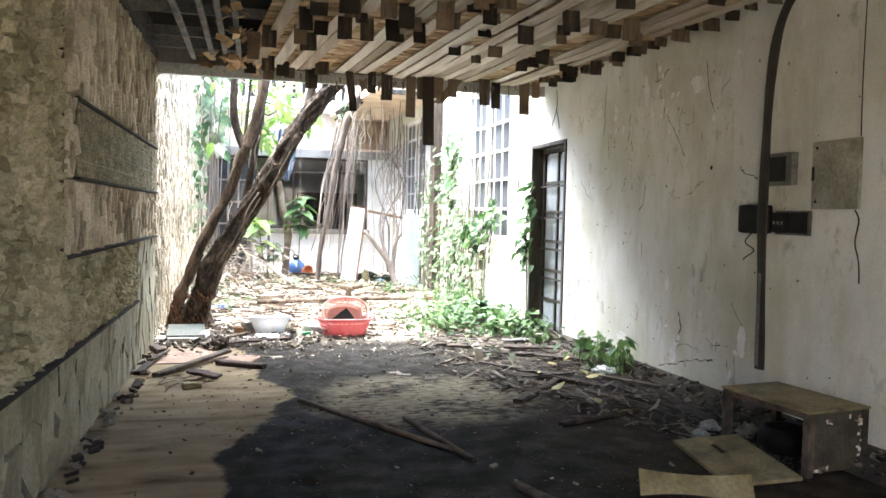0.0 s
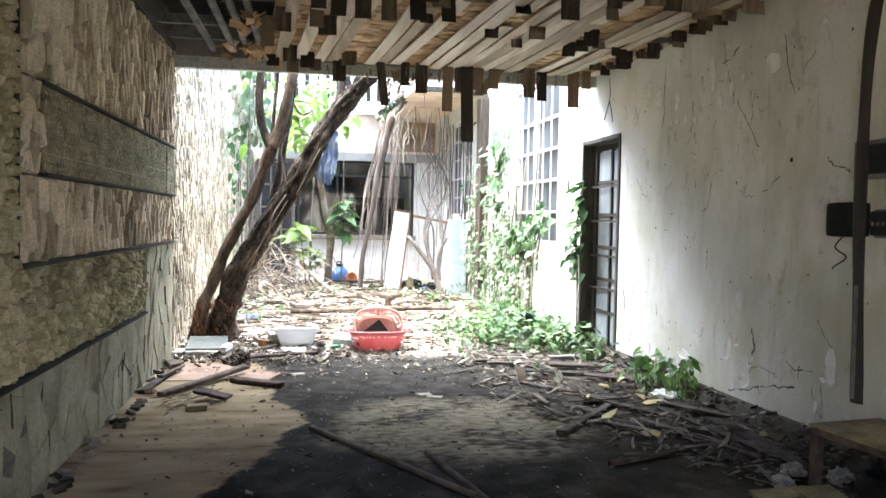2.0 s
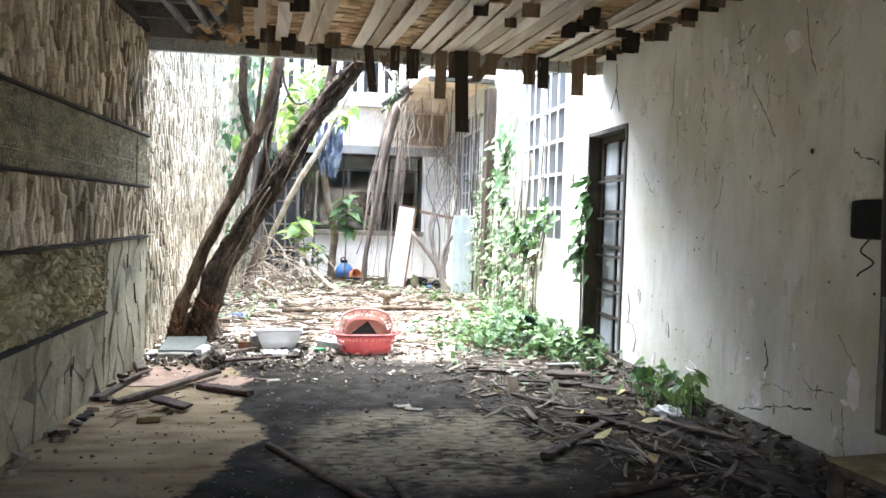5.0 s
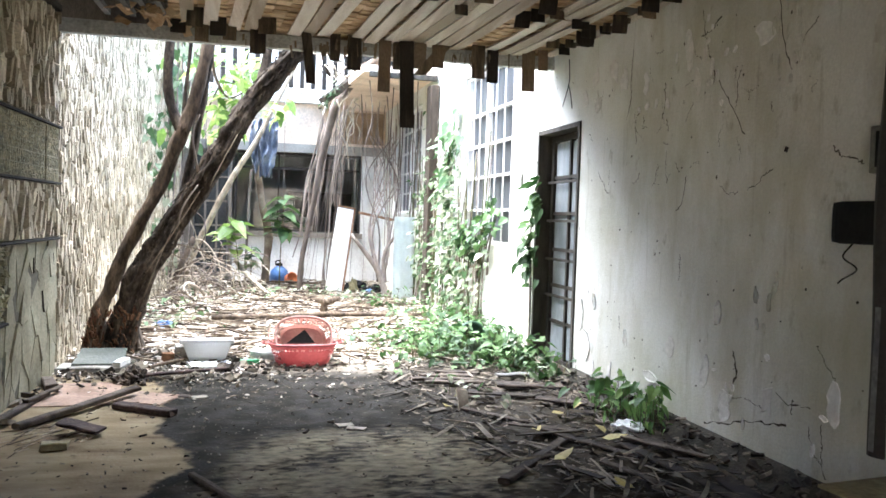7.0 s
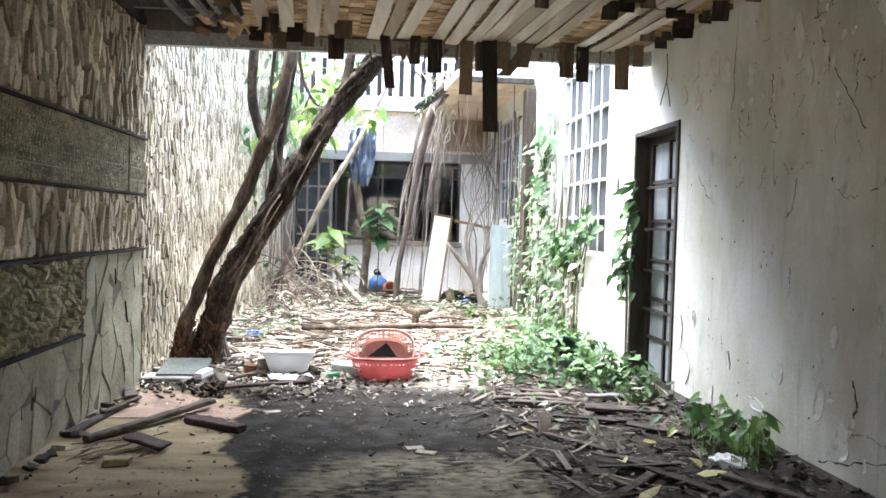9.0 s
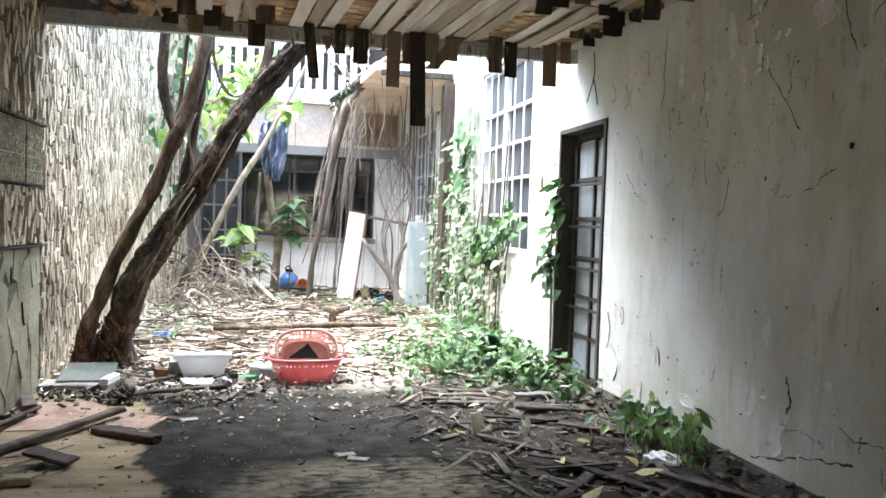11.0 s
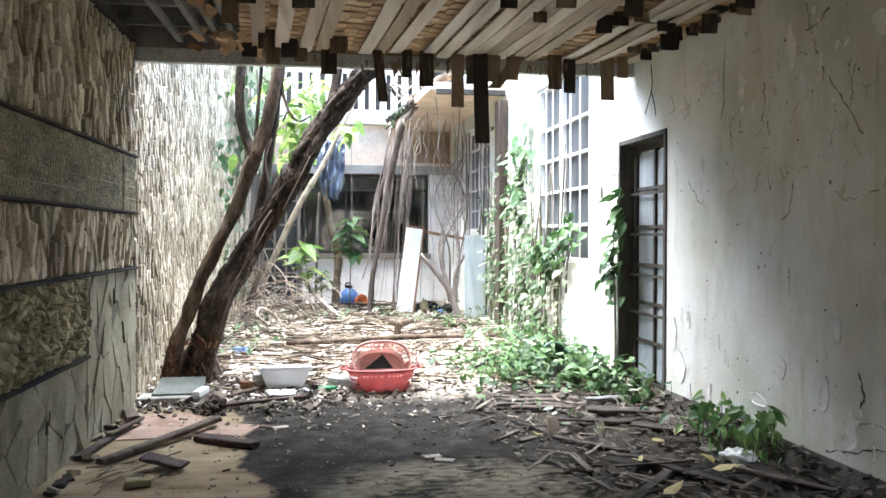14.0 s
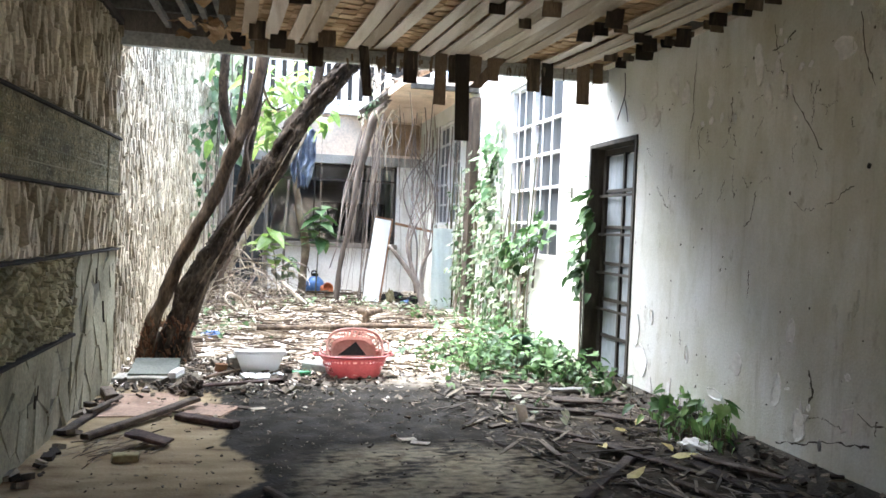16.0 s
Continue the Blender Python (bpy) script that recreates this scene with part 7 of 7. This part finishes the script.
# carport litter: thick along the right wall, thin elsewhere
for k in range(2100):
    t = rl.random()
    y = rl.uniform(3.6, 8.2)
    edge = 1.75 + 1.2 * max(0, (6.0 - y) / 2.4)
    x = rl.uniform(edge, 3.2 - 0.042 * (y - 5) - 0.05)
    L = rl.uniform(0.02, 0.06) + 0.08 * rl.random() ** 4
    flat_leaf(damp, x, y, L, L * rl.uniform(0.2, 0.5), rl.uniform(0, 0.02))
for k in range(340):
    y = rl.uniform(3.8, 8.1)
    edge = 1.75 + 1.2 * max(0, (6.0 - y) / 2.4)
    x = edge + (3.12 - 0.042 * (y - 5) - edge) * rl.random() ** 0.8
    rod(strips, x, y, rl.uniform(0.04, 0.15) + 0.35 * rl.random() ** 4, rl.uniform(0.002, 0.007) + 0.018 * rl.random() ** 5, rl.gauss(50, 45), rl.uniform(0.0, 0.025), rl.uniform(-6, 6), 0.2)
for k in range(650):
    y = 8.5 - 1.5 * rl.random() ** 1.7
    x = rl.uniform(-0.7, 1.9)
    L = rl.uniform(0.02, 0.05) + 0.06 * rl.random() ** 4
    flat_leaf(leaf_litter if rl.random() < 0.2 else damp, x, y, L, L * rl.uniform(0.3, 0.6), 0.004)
for k in range(2000):
    x, y = rl.gauss(-0.1, 0.6), 8.12 + rl.gauss(0, 0.27)
    if LX + 0.06 < x < 1.5 and y > 7.45:
        L = rl.uniform(0.015, 0.06) + 0.05 * rl.random() ** 4
        flat_leaf(leaf_litter if rl.random() < 0.5 else damp, x, y, L, L * rl.uniform(0.15, 0.5), rl.uniform(0.0, 0.035))
for k in range(1000):
    x, y = rl.gauss(0.0, 0.6), rl.gauss(8.2, 0.32)
    if LX + 0.06 < x < 1.6:
        s = rl.uniform(0.006, 0.025) + 0.04 * rl.random() ** 6
        crumbs.add(box_verts(pose(x, y, gy(x, y) + s * 0.3 + rl.uniform(0, 0.03), rl.uniform(-40, 40), rl.uniform(-40, 40), rl.uniform(0, 360)), s, s * rl.uniform(0.6, 2.2), s * rl.uniform(0.2, 0.7)), BOXF)
for k in range(170):
    x, y = rl.uniform(LX + 0.05, 3.0), rl.uniform(2.2, 7.9)
    s = rl.uniform(0.006, 0.024)
    crumbs.add(box_verts(pose(x, y, gy(x, y) + s * 0.25, rl.uniform(-30, 30), rl.uniform(-30, 30), rl.uniform(0, 360)), s, s * rl.uniform(0.8, 2.4), s * 0.5), BOXF)
for k in range(800):
    x, y = rl.uniform(-0.4, 2.2), rl.uniform(4.4, 8.3)
    s = rl.uniform(0.003, 0.011)
    crumbs.add(box_verts(pose(x, y, gy(x, y) + s * 0.2, rl.uniform(-30, 30), rl.uniform(-30, 30), rl.uniform(0, 360)), s, s * rl.uniform(0.8, 3.4), s * 0.5), BOXF)
for k in range(260):
    a, b = rl.uniform(0.01, 0.16), rl.uniform(-2.6, 2.3)
    q = MR @ Vector((-a, b, 0.125 - 0.62 * max(0.0, a - 0.03)))
    d = rl.uniform(0.006, 0.022) + 0.03 * rl.random() ** 5
    crumbs.add(box_verts(pose(q.x, q.y, q.z + d * 0.1, rl.uniform(-30, 30), rl.uniform(0, 50), rl.uniform(0, 360)), d, d * rl.uniform(0.8, 3.0), d * 0.45), BOXF)
for k in range(160):
    b = rl.uniform(-2.0, 2.3)
    a = rl.uniform(0.03, 0.17)
    q = MR @ Vector((-a, b, 0.13 - 0.62 * max(0.0, a - 0.03)))
    L = rl.uniform(0.03, 0.09)
    damp.add(*leaf_geo(pose(q.x, q.y, q.z + 0.004, rl.uniform(-10, 10), rl.uniform(15, 40), rl.uniform(0, 360)), L, L * 0.4, 0.1))
for k in range(60):
    x, y = rl.uniform(LX + 0.03, LX + 0.14), rl.uniform(3.2, 7.6)
    s = rl.uniform(0.02, 0.06)
    crumbs.add(box_verts(pose(x, y, s * 0.25, rl.uniform(-30, 30), rl.uniform(-30, 30), rl.uniform(0, 360)), s, s * rl.uniform(0.8, 2.4), s * 0.5), BOXF)
for k in range(45):
    x, y = rl.gauss(-0.36, 0.1), rl.gauss(6.2, 0.14)
    rod(sticks, x, y, rl.uniform(0.08, 0.26), rl.uniform(0.0012, 0.0025), rl.gauss(-35, 22), rl.uniform(0, 0.012), 0)
yellow = Soup()
for x, y in ((2.78, 5.95), (2.88, 5.85), (2.7, 5.7), (2.4, 6.0), (2.62, 6.3), (2.3, 5.4), (2.9, 6.5), (2.2, 7.0), (2.5, 5.1), (2.0, 6.6)):
    L = rl.uniform(0.1, 0.16)
    flat_leaf(yellow, x, y, L, L * 0.5, 0.03)
tagged(yellow.part("fallen_leaves", M_yleaf), "few large yellowed leaves lying on the litter", "leaves")
# bright end of the bark colour lowered for the weak light on the debris
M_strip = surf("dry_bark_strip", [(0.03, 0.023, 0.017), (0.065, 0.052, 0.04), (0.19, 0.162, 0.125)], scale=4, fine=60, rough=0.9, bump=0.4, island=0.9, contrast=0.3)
long_strips = Soup()
for k in range(80):
    y = rl.uniform(4.6, 7.9)
    edge = 1.7 + 1.0 * max(0, (6.0 - y) / 2.4)
    x = rl.uniform(edge, 3.0 - 0.042 * (y - 5))
    L, w, a = rl.uniform(0.15, 0.5), rl.uniform(0.006, 0.022), radians(rl.gauss(55, 35))
    bend, lift = rl.uniform(-0.15, 0.15), rl.uniform(0.012, 0.03)
    vs, fs = [], []
    for j in range(7):
        u = j / 6 - 0.5
        cx, cy = x + L * u * math.cos(a) - bend * L * u * u * math.sin(a), y + L * u * math.sin(a) + bend * L * u * u * math.cos(a)
        z = ground_height(max(-0.7, min(3.2, cx)), cy) + lift + 0.02 * abs(u) * rl.random()
        hw = w * (1 - abs(u) * 0.9) / 2 + 0.002
        for q in (-1, 1):
            for dz in (0, 0.003):
                vs.append(Vector((cx - q * hw * math.sin(a), cy + q * hw * math.cos(a), z + dz + 0.004 * (q + 1) * (k % 2))))
        if j:
            b = 4 * j
            fs += [(b - 3, b + 1, b + 3, b - 1), (b - 4, b - 2, b + 2, b), (b - 4, b, b + 1, b - 3), (b - 2, b - 1, b + 3, b + 2)]
    long_strips.add(vs, fs)
tagged(long_strips.part("bark_strips", M_strip), "long curling strips of dry bark over dark soil", "bark")
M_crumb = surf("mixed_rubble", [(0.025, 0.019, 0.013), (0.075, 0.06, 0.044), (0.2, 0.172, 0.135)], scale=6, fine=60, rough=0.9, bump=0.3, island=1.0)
tagged(leaf_litter.part("leaf_litter", M_dry), "thick layer of dry leaves over the yard, coloured pale for overexposure", "leaves")
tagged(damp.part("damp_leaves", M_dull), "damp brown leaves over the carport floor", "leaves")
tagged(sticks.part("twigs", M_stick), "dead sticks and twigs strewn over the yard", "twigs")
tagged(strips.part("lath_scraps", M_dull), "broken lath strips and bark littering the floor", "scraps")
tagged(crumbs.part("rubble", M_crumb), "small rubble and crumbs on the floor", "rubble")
